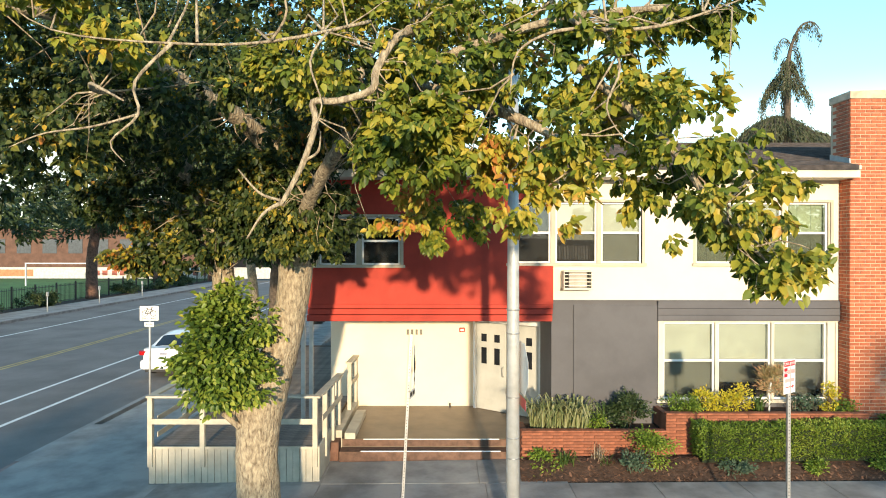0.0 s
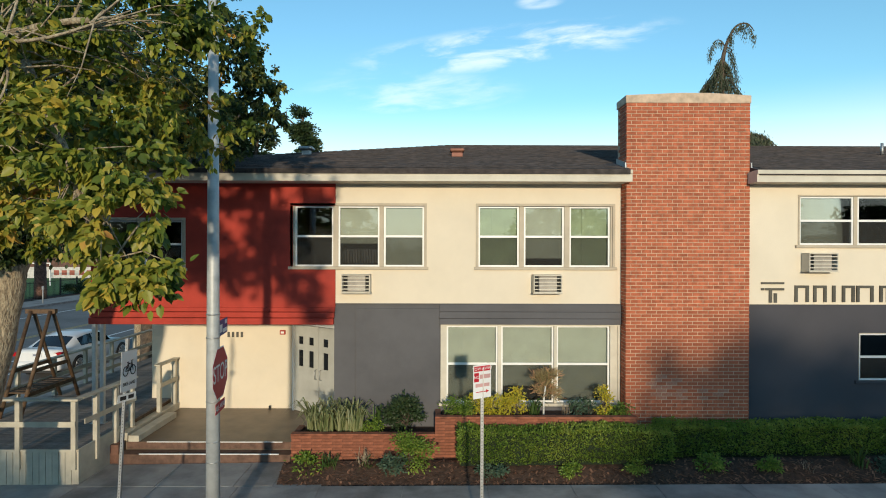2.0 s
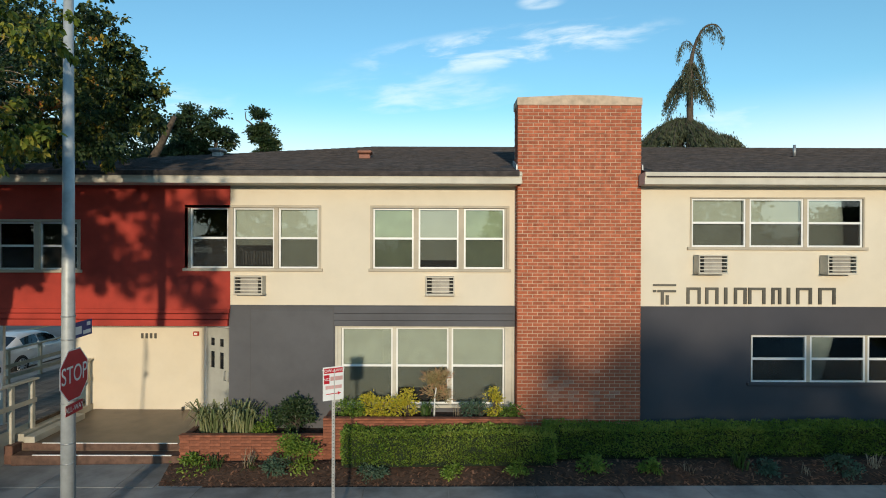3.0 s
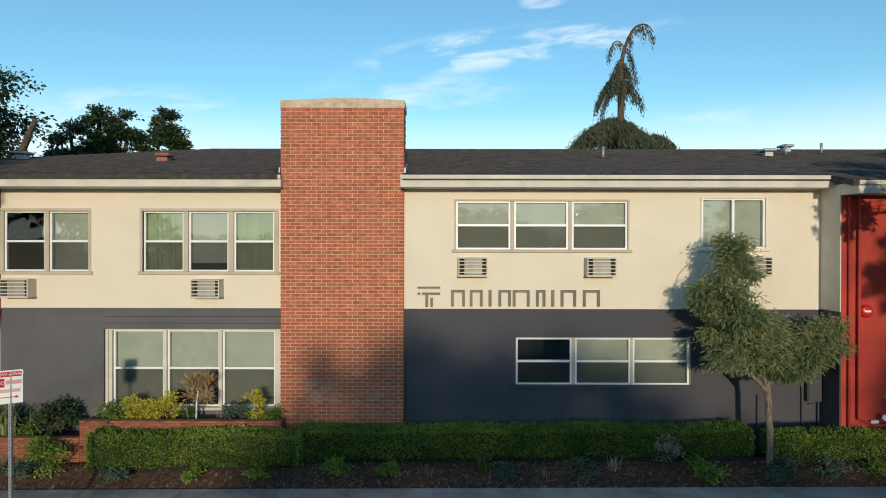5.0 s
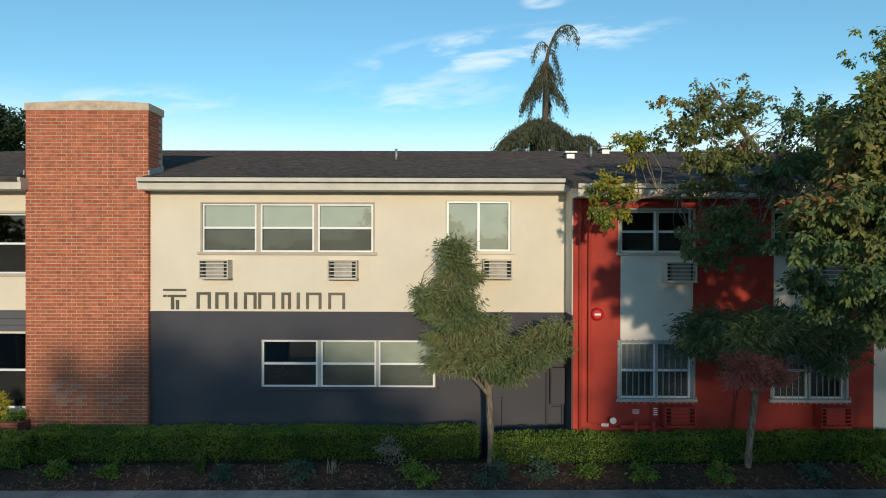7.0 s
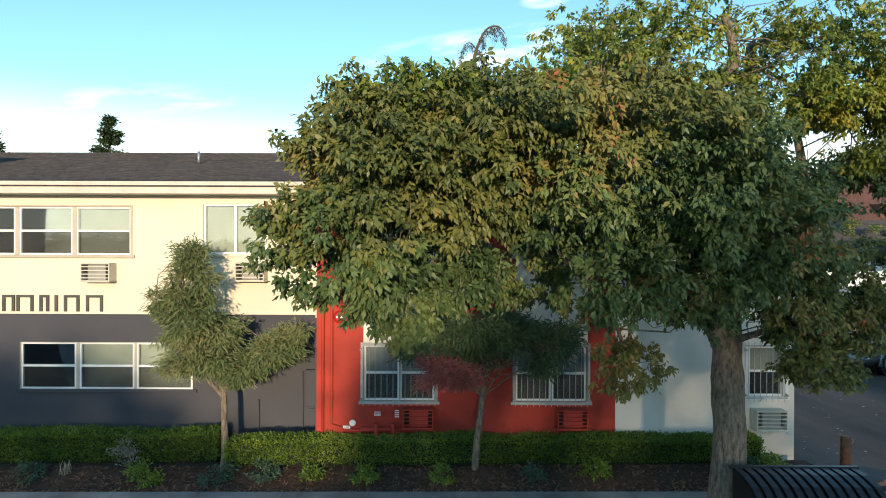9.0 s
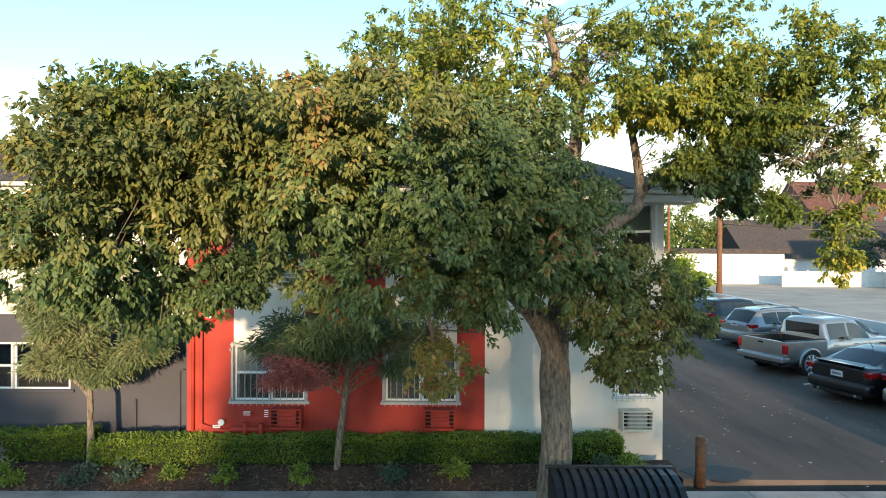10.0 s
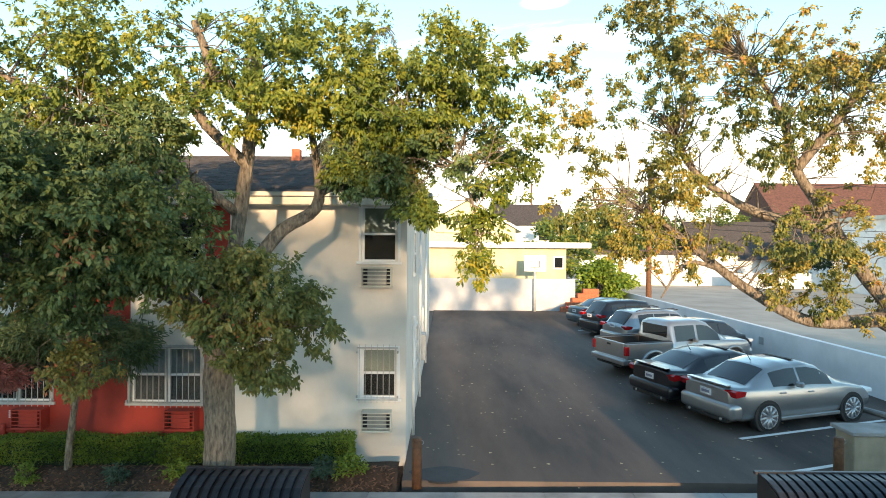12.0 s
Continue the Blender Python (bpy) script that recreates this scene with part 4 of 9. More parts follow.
for x in (-2.95, -2.78):
    po = thing("steel_post", "slim grey post under the overhang", "post", pose(x, 12.35, -0.1))
    part("shaft", boxes((-0.04, 0.04, -0.04, 0.04, 0.3, 2.6)), M_POLE, po)
    part("foot", boxes((-0.07, 0.07, -0.07, 0.07, 0.28, 0.385)), M_POLE, po)

# wooden A-frame stand on the deck
sw = thing("wooden_stand", "dark wooden A-frame stand with slatted shelves on the deck", "stand", pose(-4.98, 13.65, DZ))
for x in (-0.23, 0.23):
    for y in (-1.02, 1.02):
        bm = bmesh.new()
        tube(bm, [(x, y, 0), (x, y * 0.04, 2.26)], 0.05, 4)
        part("leg", bm, M_WOODD, sw)
    part("brace", boxes((x - 0.025, x + 0.025, -0.62, 0.62, 0.92, 1.0)), M_WOODD, sw)
    part("brace", boxes((x - 0.025, x + 0.025, -0.85, 0.85, 0.42, 0.5)), M_WOODD, sw)
part("beam", boxes((-0.36, 0.34, -0.05, 0.05, 2.2, 2.3)), M_WOODD, sw)
for i in range(8):
    part("shelf_slat", boxes((-0.28, 0.28, -0.80 + i * 0.2, -0.66 + i * 0.2, 0.501, 0.525)), M_WOODD, sw)

# ---- the avenue on the left ----
def strip(name, x, w, y0, y1, z, mat, label):
    return structure(name, boxes((x - w / 2, x + w / 2, y0, y1, z, z + 0.006)), mat, label, "road marking")


ZA = ground_z(-8.6) - 0.16
for x, m, lab in ((-11.3, M_WHITEP, "white lane line"), (-12.9, M_WHITEP, "white lane line"), (-16.5, M_YELLOWP, "yellow centre line"), (-16.75, M_YELLOWP, "yellow centre line"), (-22.5, M_WHITEP, "white lane line")):
    strip("road_line", x, 0.13, 8.0, 160, ZA, m, lab)
structure("kerb_near", boxes((-8.86, -8.702, 12.0, 160, ZA - 0.05, ZA + 0.165)), M_CONC, "concrete kerb of the avenue", "kerb")
structure("kerb_far", boxes((-26.2, -26.0, -60, 160, ZA - 0.05, ZA + 0.15)), material("worn_kerb", (0.24, 0.21, 0.20), 0.85, vary=0.2, scale=3), "worn grey kerb across the avenue", "kerb")
structure("pavement_far", boxes((-29.2, -26.2, -60, 160, ZA - 0.05, ZA + 0.145)), M_CONC, "concrete pavement across the avenue", "pavement")
structure("sports_field", boxes((-120, -31, 20, 160, ZA - 0.05, ZA + 0.12)), M_GRASS, "green turf of a sports field", "field")
structure("verge", boxes((-31.0, -29.2, -60, 160, ZA - 0.05, ZA + 0.13)), M_SOIL, "planted strip before the fence", "verge")
# black picket fence
fence = tagged(thing("fence", "black steel picket fence round the field", "fence", pose(-30.6, 22, ZA)), kind="")
part("rail", boxes((-0.02, 0.02, 0, 60, 1.45, 1.49)), M_BLACK, fence)
part("rail", boxes((-0.02, 0.02, 0, 60, 0.25, 0.29)), M_BLACK, fence)
pme = mesh_of("post", boxes((-0.045, 0.045, -0.045, 0.045, 0, 1.75)))
pme.materials.append(M_BLACK)
kme = mesh_of("picket", boxes((-0.01, 0.01, -0.01, 0.01, 0.1, 1.62)))
kme.materials.append(M_BLACK)
for i in range(25):
    p = new("post", pme)
    p.parent = fence
    p.location = (0, i * 2.4, 0)
for i in range(240):
    p = new("picket", kme)
    p.parent = fence
    p.location = (0, i * 0.16, 0)
bm = bmesh.new()
for i in range(140):
    box(bm, -0.01, 0.01, 38.4 + i * 0.16, 38.42 + i * 0.16, 0.1, 1.62)
tagged(part("far_pickets", bm, M_BLACK, fence), kind="stuff")
# parking meters, lamp, banner, goal
def meter(x, y):
    m = thing("parking_meter", "grey parking meter on a post", "parking meter", pose(x, y, ZA + 0.14), group="parking meters")
    bm = bmesh.new()
    tube(bm, [(0, 0, 0), (0, 0, 1.05)], 0.035, 8)
    part("post", bm, M_POLE, m)
    part("head", boxes((-0.09, 0.09, -0.07, 0.07, 1.05, 1.38), bevel=0.05), M_METAL, m)


for x, y in ((-26.9, 39.5), (-26.9, 45.5), (-26.9, 52), (-26.9, 33.0)):
    meter(x, y)
ban = thing("field_banner", "white field-side banner with dark red bars", "banner", pose(-52, 78, ZA + 0.1))
part("cloth", boxes((-14, 32, 0, 0.1, 0.2, 1.7)), material("banner_cloth", (0.55, 0.53, 0.49), 0.9), ban)
M_BANINK = material("banner_ink", (0.34, 0.10, 0.07), 0.8)
part("band", boxes((-13.5, -3.0, -0.03, -0.002, 0.5, 1.4)), material("banner_orange", (0.42, 0.2, 0.1), 0.8), ban)
for x0, n in ((4.2, 3), (7.6, 7), (18.5, 3)):
    for k in range(n):
        part("bar", boxes((x0 + k * 1.05, x0 + k * 1.05 + 0.68, -0.03, -0.002, 0.62, 1.28)), M_BANINK, ban)
goal = thing("goal", "white football goal on the field", "goal", pose(-47.5, 66, ZA + 0.12))
for d in ((0, 0.12, 0, 0.12, 0, 2.5), (7.2, 7.32, 0, 0.12, 0, 2.5)):
    part("post", boxes(d), M_WHITEP, goal)
part("crossbar", boxes((0, 7.32, 0, 0.12, 2.5, 2.62)), M_WHITEP, goal)

# ---- cars ----
def paint(name, color, metal=0.4):
    m = material(name, color, 0.28, metal, vary=0.03, scale=2)
    m.node_tree.nodes["Principled BSDF"].inputs["Coat Weight"].default_value = 0.6
    return m


M_CARGLASS = material("tinted_car_glass", (0.012, 0.014, 0.016), 0.06, 0.0, vary=0.0, spec=0.8)
M_TAIL = material("red_lamp_plastic", (0.45, 0.01, 0.012), 0.2)
M_PLATE = material("number_plate", (0.75, 0.76, 0.78), 0.5)
M_RIMSHADE = material("rim_shadow", (0.16, 0.16, 0.17), 0.5, 0.5)
M_BLACKP = material("black_plastic", (0.02, 0.02, 0.02), 0.6)


def interp(stations, x, k):
    xs = [s[0] for s in stations]
    return float(np.interp(x, xs, [s[k] for s in stations]))


def car(name, label, color, at, L, W, H, st, wheel_x, r=0.32, glass=(), bed=None, rails=False, plate_z=0.8, tail_z=0.85, sill=0.24, lip=False):
    """A vehicle with its rear at x=0 heading +x. st: stations (x, belt height, roof height, half width of belt, half width of roof).
    glass: spans (x0, x1, place) of the greenhouse that are windows: "side", "rear" or "front"."""
    c = thing(name, label, "car", at, group="parked cars")
    bm = bmesh.new()
    xs = sorted(set(np.round(np.concatenate([np.linspace(0, L, 34), [s[0] for s in st]]), 3)))
    rings = []
    for x in xs:
        zb, zr, wb, wr = (interp(st, x, k) for k in (1, 2, 3, 4))
        e = min(1.0, max(0.0, min(x, L - x)) / 0.35 + 0.12) ** 0.5      # rounded ends in plan
        wb2 = wb * (0.72 + 0.28 * e)
        up = sill + 0.16 * (1 - e)
        pts = [(0, up), (wb2 * 0.86, up), (wb2 * 0.97, up + 0.1), (wb2, (up + zb) / 2 + 0.05), (wb2 * 0.985, zb - 0.06), (wb2 * 0.95, zb)]
        if zr > zb + 0.03:
            pts += [(wr + (wb2 * 0.95 - wr) * 0.12, zb + (zr - zb) * 0.82), (wr * 0.9, zr - 0.02), (wr * 0.5, zr + 0.012), (0, zr + 0.02)]
        else:
            pts += [(wb2 * 0.85, zb + 0.02), (wb2 * 0.6, zb + 0.035), (wb2 * 0.3, zb + 0.042), (0, zb + 0.045)]
        rings.append([bm.verts.new((x, -p[0], p[1])) for p in pts] + [bm.verts.new((x, p[0], p[1])) for p in pts[-2:0:-1]])
    n = len(rings[0])
    for a, b in zip(rings, rings[1:]):
        for k in range(n):
            f = bm.faces.new((a[k], a[(k + 1) % n], b[(k + 1) % n], b[k]))
            f.smooth = True
    bm.faces.new(rings[0])
    bm.faces.new(rings[-1][::-1])
    bmesh.ops.recalc_face_normals(bm, faces=bm.faces)
    body = part("body", bm, color, c)
    # glazing lies just proud of the body
    def sect(x, k):
        zb, zr, wb, wr = (interp(st, x, j) for j in (1, 2, 3, 4))
        e = min(1.0, max(0.0, min(x, L - x)) / 0.35 + 0.12) ** 0.5
        wb2 = wb * (0.72 + 0.28 * e) * 0.95
        return (wb2 + (wr + (wb2 - wr) * 0.12 - wb2) * k / 0.82, zb + (zr - zb) * k)
    for x0, x1, where in glass:
        if where == "side":
            for s in (-1, 1):
                bm = bmesh.new()
                cols = []
                for x in np.linspace(x0, x1, 7):
                    col = []
                    for k in (0.08, 0.45, 0.80):
                        w, z = sect(x, k)
                        if interp(st, x, 2) - interp(st, x, 1) < 0.12:
                            z = interp(st, x, 1) + 0.02
                        col.append(bm.verts.new((x, s * (w + 0.006), z)))
                    cols.append(col)
                for a, b in zip(cols, cols[1:]):
                    for k in range(2):
                        f = bm.faces.new((a[k], b[k], b[k + 1], a[k + 1]))
                        f.smooth = True
                part("side_window", bm, M_CARGLASS, c)
        else:
            bm = bmesh.new()
            rows = []
            for x in np.linspace(x0, x1, 6):
                zr, wr, zb, wb = (interp(st, x, j) for j in (2, 4, 1, 3))
                row = [bm.verts.new((x + (-0.008 if where == "rear" else 0.008), q * wr * 0.86, zr + 0.028 - 0.04 * q * q)) for q in (-1, -0.5, 0, 0.5, 1)]
                rows.append(row)
            for a, b in zip(rows, rows[1:]):
                for k in range(4):
                    f = bm.faces.new((a[k], a[k + 1], b[k + 1], b[k]))
                    f.smooth = True
            part("rear_window" if where == "rear" else "windscreen", bm, M_CARGLASS, c)
    for wx in wheel_x:
        for s in (-1, 1):
            y = s * (W / 2 - 0.10)
            bm = bmesh.new()
            tube(bm, [(wx, y - s * 0.12, r + 0.0), (wx, y + s * 0.103, r + 0.0)], r + 0.055, 22)
            part("wheel_arch", bm, M_BLACKP, c)
            bm = bmesh.new()
            tube(bm, [(wx, y - s * 0.11, r), (wx, y + s * 0.10, r), (wx, y + s * 0.115, r)], [r, r, r * 0.93], 24)
            wh = part("wheel", bm, M_RUBBER, c)
            # grey disc behind the spokes, painted as the shade inside the rim
            bm = bmesh.new()
            tube(bm, [(wx, y + s * 0.10, r), (wx, y + s * 0.118, r)], r * 0.76, 20)
            part("hub", bm, M_RIMSHADE, wh)
            bm = bmesh.new()
            for k in range(10):
                a = 2 * math.pi * k / 10
                p = Vector((wx + 0.05 * math.cos(a), y + s * 0.122, r + 0.05 * math.sin(a)))
                q = Vector((wx + r * 0.76 * math.cos(a + 0.1), y + s * 0.120, r + r * 0.76 * math.sin(a + 0.1)))
                tube(bm, [p, q], [0.028, 0.024], 5)
            tube(bm, [(wx, y + s * 0.115, r), (wx, y + s * 0.128, r)], 0.06, 12)
            for k in range(20):
                a, b = 2 * math.pi * k / 20, 2 * math.pi * (k + 1) / 20
                tube(bm, [(wx + r * 0.77 * math.cos(a), y + s * 0.12, r + r * 0.77 * math.sin(a)), (wx + r * 0.77 * math.cos(b), y + s * 0.12, r + r * 0.77 * math.sin(b))], 0.012, 4)
            part("rim", bm, M_RIM, wh)
    wt = W / 2
    for s in (-1, 1):
        bm = bmesh.new()
        prism(bm, [(0.04, tail_z - 0.07), (0.0, tail_z + 0.06), (0.08, tail_z + 0.09), (0.34, tail_z + 0.06), (0.30, tail_z - 0.04)], s * wt * 0.62, s * (wt * 0.965), "y")
        part("tail_lamp", bm, M_TAIL, c)
        bm = boxes((L - 0.42, L - 0.08, *sorted((s * wt * 0.6, s * wt * 0.90)), 0.62, 0.74), bevel=0.03)
        part("headlamp", bm, M_VINYL, c)
        mx = interp([(0, 0), (1, 0)], 0, 1) + next((g[1] for g in glass if g[2] == "side"), L * 0.6) - 0.12
        bx = boxes((mx - 0.08, mx + 0.06, *sorted((s * (wt - 0.02), s * (wt + 0.15))), interp(st, mx, 1) + 0.03, interp(st, mx, 1) + 0.15), bevel=0.03)
        part("mirror", bx, color, c)
        for hx in ([g[0] for g in glass if g[2] == "side"]):
            part("door_handle", boxes((hx + 0.15, hx + 0.33, *sorted((s * (wt - 0.015), s * (wt + 0.02))), interp(st, hx, 1) - 0.13, interp(st, hx, 1) - 0.10), bevel=0.008), color, c)
    part("number_plate", boxes((-0.022, 0.0, -0.16, 0.16, plate_z - 0.075, plate_z + 0.075)), M_PLATE, c)
    part("plate_bar", boxes((-0.026, -0.022, -0.12, 0.12, plate_z - 0.03, plate_z + 0.03)), material("plate_ink", (0.22, 0.24, 0.32), 0.6), c)
    part("rear_bumper", soft_box(-0.07, 0.34, -wt * 0.93, wt * 0.93, sill + 0.04, tail_z - 0.22, 0.12, 5), color, c)
    part("rear_valance", boxes((-0.035, 0.3, -wt * 0.72, wt * 0.72, sill - 0.03, sill + 0.065), bevel=0.015), M_BLACKP, c)
    for s in (-1, 1):
        part("side_skirt", boxes((wheel_x[0] + r + 0.06, wheel_x[1] - r - 0.06, *sorted((s * (wt - 0.1), s * (wt + 0.005))), sill - 0.03, sill + 0.055), bevel=0.015), color, c)
        part("reflector", boxes((-0.06, -0.05, *sorted((s * wt * 0.62, s * wt * 0.80)), sill + 0.12, sill + 0.15)), M_TAIL, c)
    if lip:
        zl = interp(st, 0.1, 1) + 0.035
        part("boot_lip", boxes((-0.015, 0.13, -wt * 0.70, wt * 0.70, zl, zl + 0.028), bevel=0.008), color, c)
        bm = bmesh.new()
        for s in (-1, 1):
            tube(bm, [(-0.05, s * wt * 0.55, sill + 0.03), (0.15, s * wt * 0.55, sill + 0.03)], 0.035, 10)
        part("exhaust", bm, M_METAL, c)
        part("sunroof", boxes((2.16, 2.3, -wt * 0.44, wt * 0.44, H + 0.016, H + 0.034), bevel=0.006), M_BLACKP, c)
        bm = bmesh.new()
        tube(bm, [(1.35, 0, H - 0.02), (1.22, 0, H + 0.16)], [0.012, 0.004], 6)
        part("antenna", bm, M_BLACKP, c)
    if rails:
        for s in (-1, 1):
            bm = bmesh.new()
            tube(bm, [(0.7, s * wt * 0.66, H + 0.01), (0.9, s * wt * 0.68, H + 0.06), (L * 0.52, s * wt * 0.68, H + 0.07), (L * 0.58, s * wt * 0.66, H + 0.01)], 0.02, 6)
            part("roof_rail", bm, M_BLACKP, c)
    return c


def sedan(L, W, H, hatch=False):
    w = W / 2
    r = w * 0.70
    if hatch:
        st = [(0, 0.92, 0.93, w * 0.93, r), (0.12, 0.98, 1.02, w * 0.96, r), (0.62, 0.98, H - 0.06, w, r), (1.2, 0.97, H, w, r), (2.2, 0.95, H, w, r), (2.75, 0.94, H - 0.07, w, r), (3.45, 0.93, 0.95, w, w * 0.75), (L - 0.5, 0.83, 0.83, w * 0.97, w * 0.7), (L, 0.58, 0.58, w * 0.9, w * 0.6)]
        g = [(0.72, 1.45, "side"), (1.5, 2.25, "side"), (2.3, 3.1, "side"), (0.16, 0.58, "rear"), (2.8, 3.4, "front")]
    else:
        st = [(0, 0.90, 0.90, w * 0.92, w * 0.6), (0.1, 0.99, 0.99, w * 0.95, w * 0.7), (0.5, 0.99, 1.0, w * 0.98, w * 0.76), (1.2, 0.96, H - 0.08, w, r), (1.7, 0.94, H, w, r), (2.35, 0.93, H - 0.005, w, r), (2.75, 0.92, H - 0.10, w, r), (3.4, 0.91, 0.92, w, w * 0.75), (L - 0.5, 0.80, 0.80, w * 0.97, w * 0.7), (L, 0.55, 0.55, w * 0.9, w * 0.6)]
        g = [(1.15, 1.95, "side"), (2.02, 3.0, "side"), (0.56, 1.16, "rear"), (2.8, 3.34, "front")]
    return st, g


LOT = 0.25
HEAD = 19.0
st, g = sedan(4.5, 1.78, 1.46)
P_SILVER = paint("silver_paint", (0.37, 0.38, 0.38), 0.75)
P_BLACK = paint("black_paint", (0.012, 0.014, 0.018), 0.2)
P_WHITE = paint("white_car_paint", (0.78, 0.79, 0.80), 0.0)
P_BLUE = paint("steel_blue_paint", (0.10, 0.16, 0.19), 0.5)
def park(px, py, head=HEAD):
    return pose(px, py, LOT, 0, 0, head)


car("sedan", "silver four-door sedan parked in the yard", P_SILVER, park(35.3, 13.5), 4.5, 1.78, 1.46, st, (0.95, 3.6), 0.33, g, plate_z=0.80, tail_z=0.88, lip=True)
st, g = sedan(4.7, 1.85, 1.39)
car("coupe", "black coupe parked in the yard", P_BLACK, park(34.6, 15.3), 4.7, 1.85, 1.39, st, (1.0, 3.76), 0.34, g, plate_z=0.76, tail_z=0.84, lip=True)
st, g = sedan(4.85, 1.84, 1.60, True)
car("wagon", "silver wagon with roof rails parked in the yard", P_SILVER, park(36.0, 23.6), 4.8, 1.84, 1.58, st, (0.95, 3.7), 0.34, g, rails=True, plate_z=0.98, tail_z=0.95)
st, g = sedan(4.5, 1.84, 1.68, True)
car("suv", "black compact suv parked in the yard", P_BLACK, park(35.9, 27.0), 4.55, 1.84, 1.68, st, (0.9, 3.6), 0.35, g, plate_z=0.98, tail_z=1.0)
car("hatchback", "dark small hatchback parked between larger cars", P_BLACK, park(36.9, 21.3), 4.0, 1.75, 1.48, sedan(4.0, 1.75, 1.48, True)[0], (0.7, 3.2), 0.31, sedan(4.0, 1.75, 1.48, True)[1])
st, g = sedan(4.6, 1.8, 1.45)
car("sedan", "steel blue sedan parked at the end of the yard", P_BLUE, park(36.0, 30.6), 4.6, 1.8, 1.45, st, (0.95, 3.65), 0.32, g, plate_z=0.8, tail_z=0.88)
# pickup truck with an open bed
w = 0.93
st = [(0, 0.76, 0.76, w * 0.97, w * 0.9), (1.75, 0.76, 0.76, w, w * 0.9), (1.80, 1.02, 1.66, w, w * 0.76), (2.0, 1.05, 1.74, w, w * 0.76), (3.0, 1.05, 1.75, w, w * 0.76), (3.35, 1.05, 1.68, w, w * 0.76), (4.05, 1.06, 1.10, w, w * 0.8), (4.9, 1.02, 1.02, w * 0.98, w * 0.8), (5.28, 0.78, 0.78, w * 0.93, w * 0.7)]
truck = car("pickup_truck", "silver crew-cab pickup truck with an open bed", P_SILVER, park(34.55, 18.9), 5.28, 1.86, 1.76, st, (1.05, 4.3), 0.38, [(1.95, 2.75, "side"), (2.85, 3.75, "side"), (3.4, 4.0, "front")], plate_z=0.55, tail_z=0.90, sill=0.36)
part("rear_glass", boxes((1.775, 1.79, -0.62, 0.62, 1.16, 1.58), bevel=0.005), M_CARGLASS, truck)
part("bed_liner", boxes((0.06, 1.74, -0.73, 0.73, 0.81, 0.83), (0.06, 1.74, -0.745, -0.731, 0.83, 1.09), (0.06, 1.74, 0.731, 0.745, 0.83, 1.09), (1.72, 1.74, -0.73, 0.73, 0.831, 1.09)), M_BLACKP, truck, "dark open load bed")
for s in (-1, 1):
    part("bed_side", boxes((0.0, 1.79, *sorted((s * 0.746, s * 0.925)), 0.62, 1.12), bevel=0.025), P_SILVER, truck)
    part("bed_rail", boxes((0.02, 1.77, *sorted((s * 0.75, s * 0.90)), 1.121, 1.14), bevel=0.006), M_BLACKP, truck, "black rail cap")
    part("tail_lamp", boxes((-0.045, 0.09, *sorted((s * 0.80, s * 0.935)), 0.74, 1.03), bevel=0.015), M_TAIL, truck)
    for wx in (1.05, 4.3):
        bm = bmesh.new()
        tube(bm, [(wx + 0.47 * math.cos(a), s * 0.93, 0.38 + 0.47 * math.sin(a)) for a in np.linspace(-0.15, math.pi + 0.15, 15)], 0.05, 8)
        part("fender_flare", bm, P_SILVER, truck)
part("tailgate", boxes((-0.03, 0.05, -0.79, 0.79, 0.62, 1.12), bevel=0.02), P_SILVER, truck)
part("tailgate_handle", boxes((-0.045, -0.031, -0.1, 0.1, 0.98, 1.04), bevel=0.004), M_BLACKP, truck)
part("step_bumper", boxes((-0.14, 0.1, -0.90, 0.90, 0.44, 0.60), bevel=0.03), P_SILVER, truck)
# white car by the avenue's kerb, another far up the avenue
st, g = sedan(4.63, 1.81, 1.43)
wc = car("sedan", "white sedan parked at the avenue kerb", P_WHITE, pose(-9.75, 20.3, ground_z(-8.6) - 0.16, 0, 0, 90), 4.63, 1.81, 1.43, st, (0.95, 3.76), 0.32, g, plate_z=0.85, tail_z=0.86)
copy_thing(wc, pose(-21.5, 86, ground_z(-8.6) - 0.16, 0, 0, -90))

# ---- parking yard walls and fittings ----
def slant_line(name, x, y, L, w=0.10):
    return structure(name, boxes((0, L, -w / 2, w / 2, LOT + 0.001, LOT + 0.006)), M_WHITEP, "white stall line", "road marking"), (x, y)


for x, y, L in ((35.58, 12.45, 4.5), (35.5, 10.55, 1.5), (34.9, 17.2, 4.5), (35.2, 20.4, 4.5), (35.6, 22.2, 4.0), (35.7, 25.3, 4.0), (35.8, 28.8, 4.0)):
    ob, p = slant_line("stall_line", x, y, L)
    ob.matrix_basis = pose(*p, 0, 0, 0, HEAD)
structure("stall_corner", boxes((35.48, 35.58, 9.9, 10.6, LOT + 0.001, LOT + 0.005)), M_WHITEP, "white stall line", "road marking")
stop2 = thing("wheel_stop", "pale concrete wheel stop", "wheel stop", pose(40.0, 14.3, LOT, 0, 0, 109))
part("bar", boxes((-0.8, 0.8, -0.08, 0.08, 0, 0.12), bevel=0.03), M_CONC, stop2)
M_BLUEWHITE = material("white_wall_paint", (0.5, 0.5, 0.5), 0.9, vary=0.08, scale=0.7, bump=0.2)
structure("wall_yard", boxes((41.25, 41.45, 12.5, 58, -0.1, 1.42)), material("yard_wall_paint", (0.80, 0.80, 0.80), 0.85, vary=0.06, scale=0.7, bump=0.2), "low white painted yard wall", "wall")
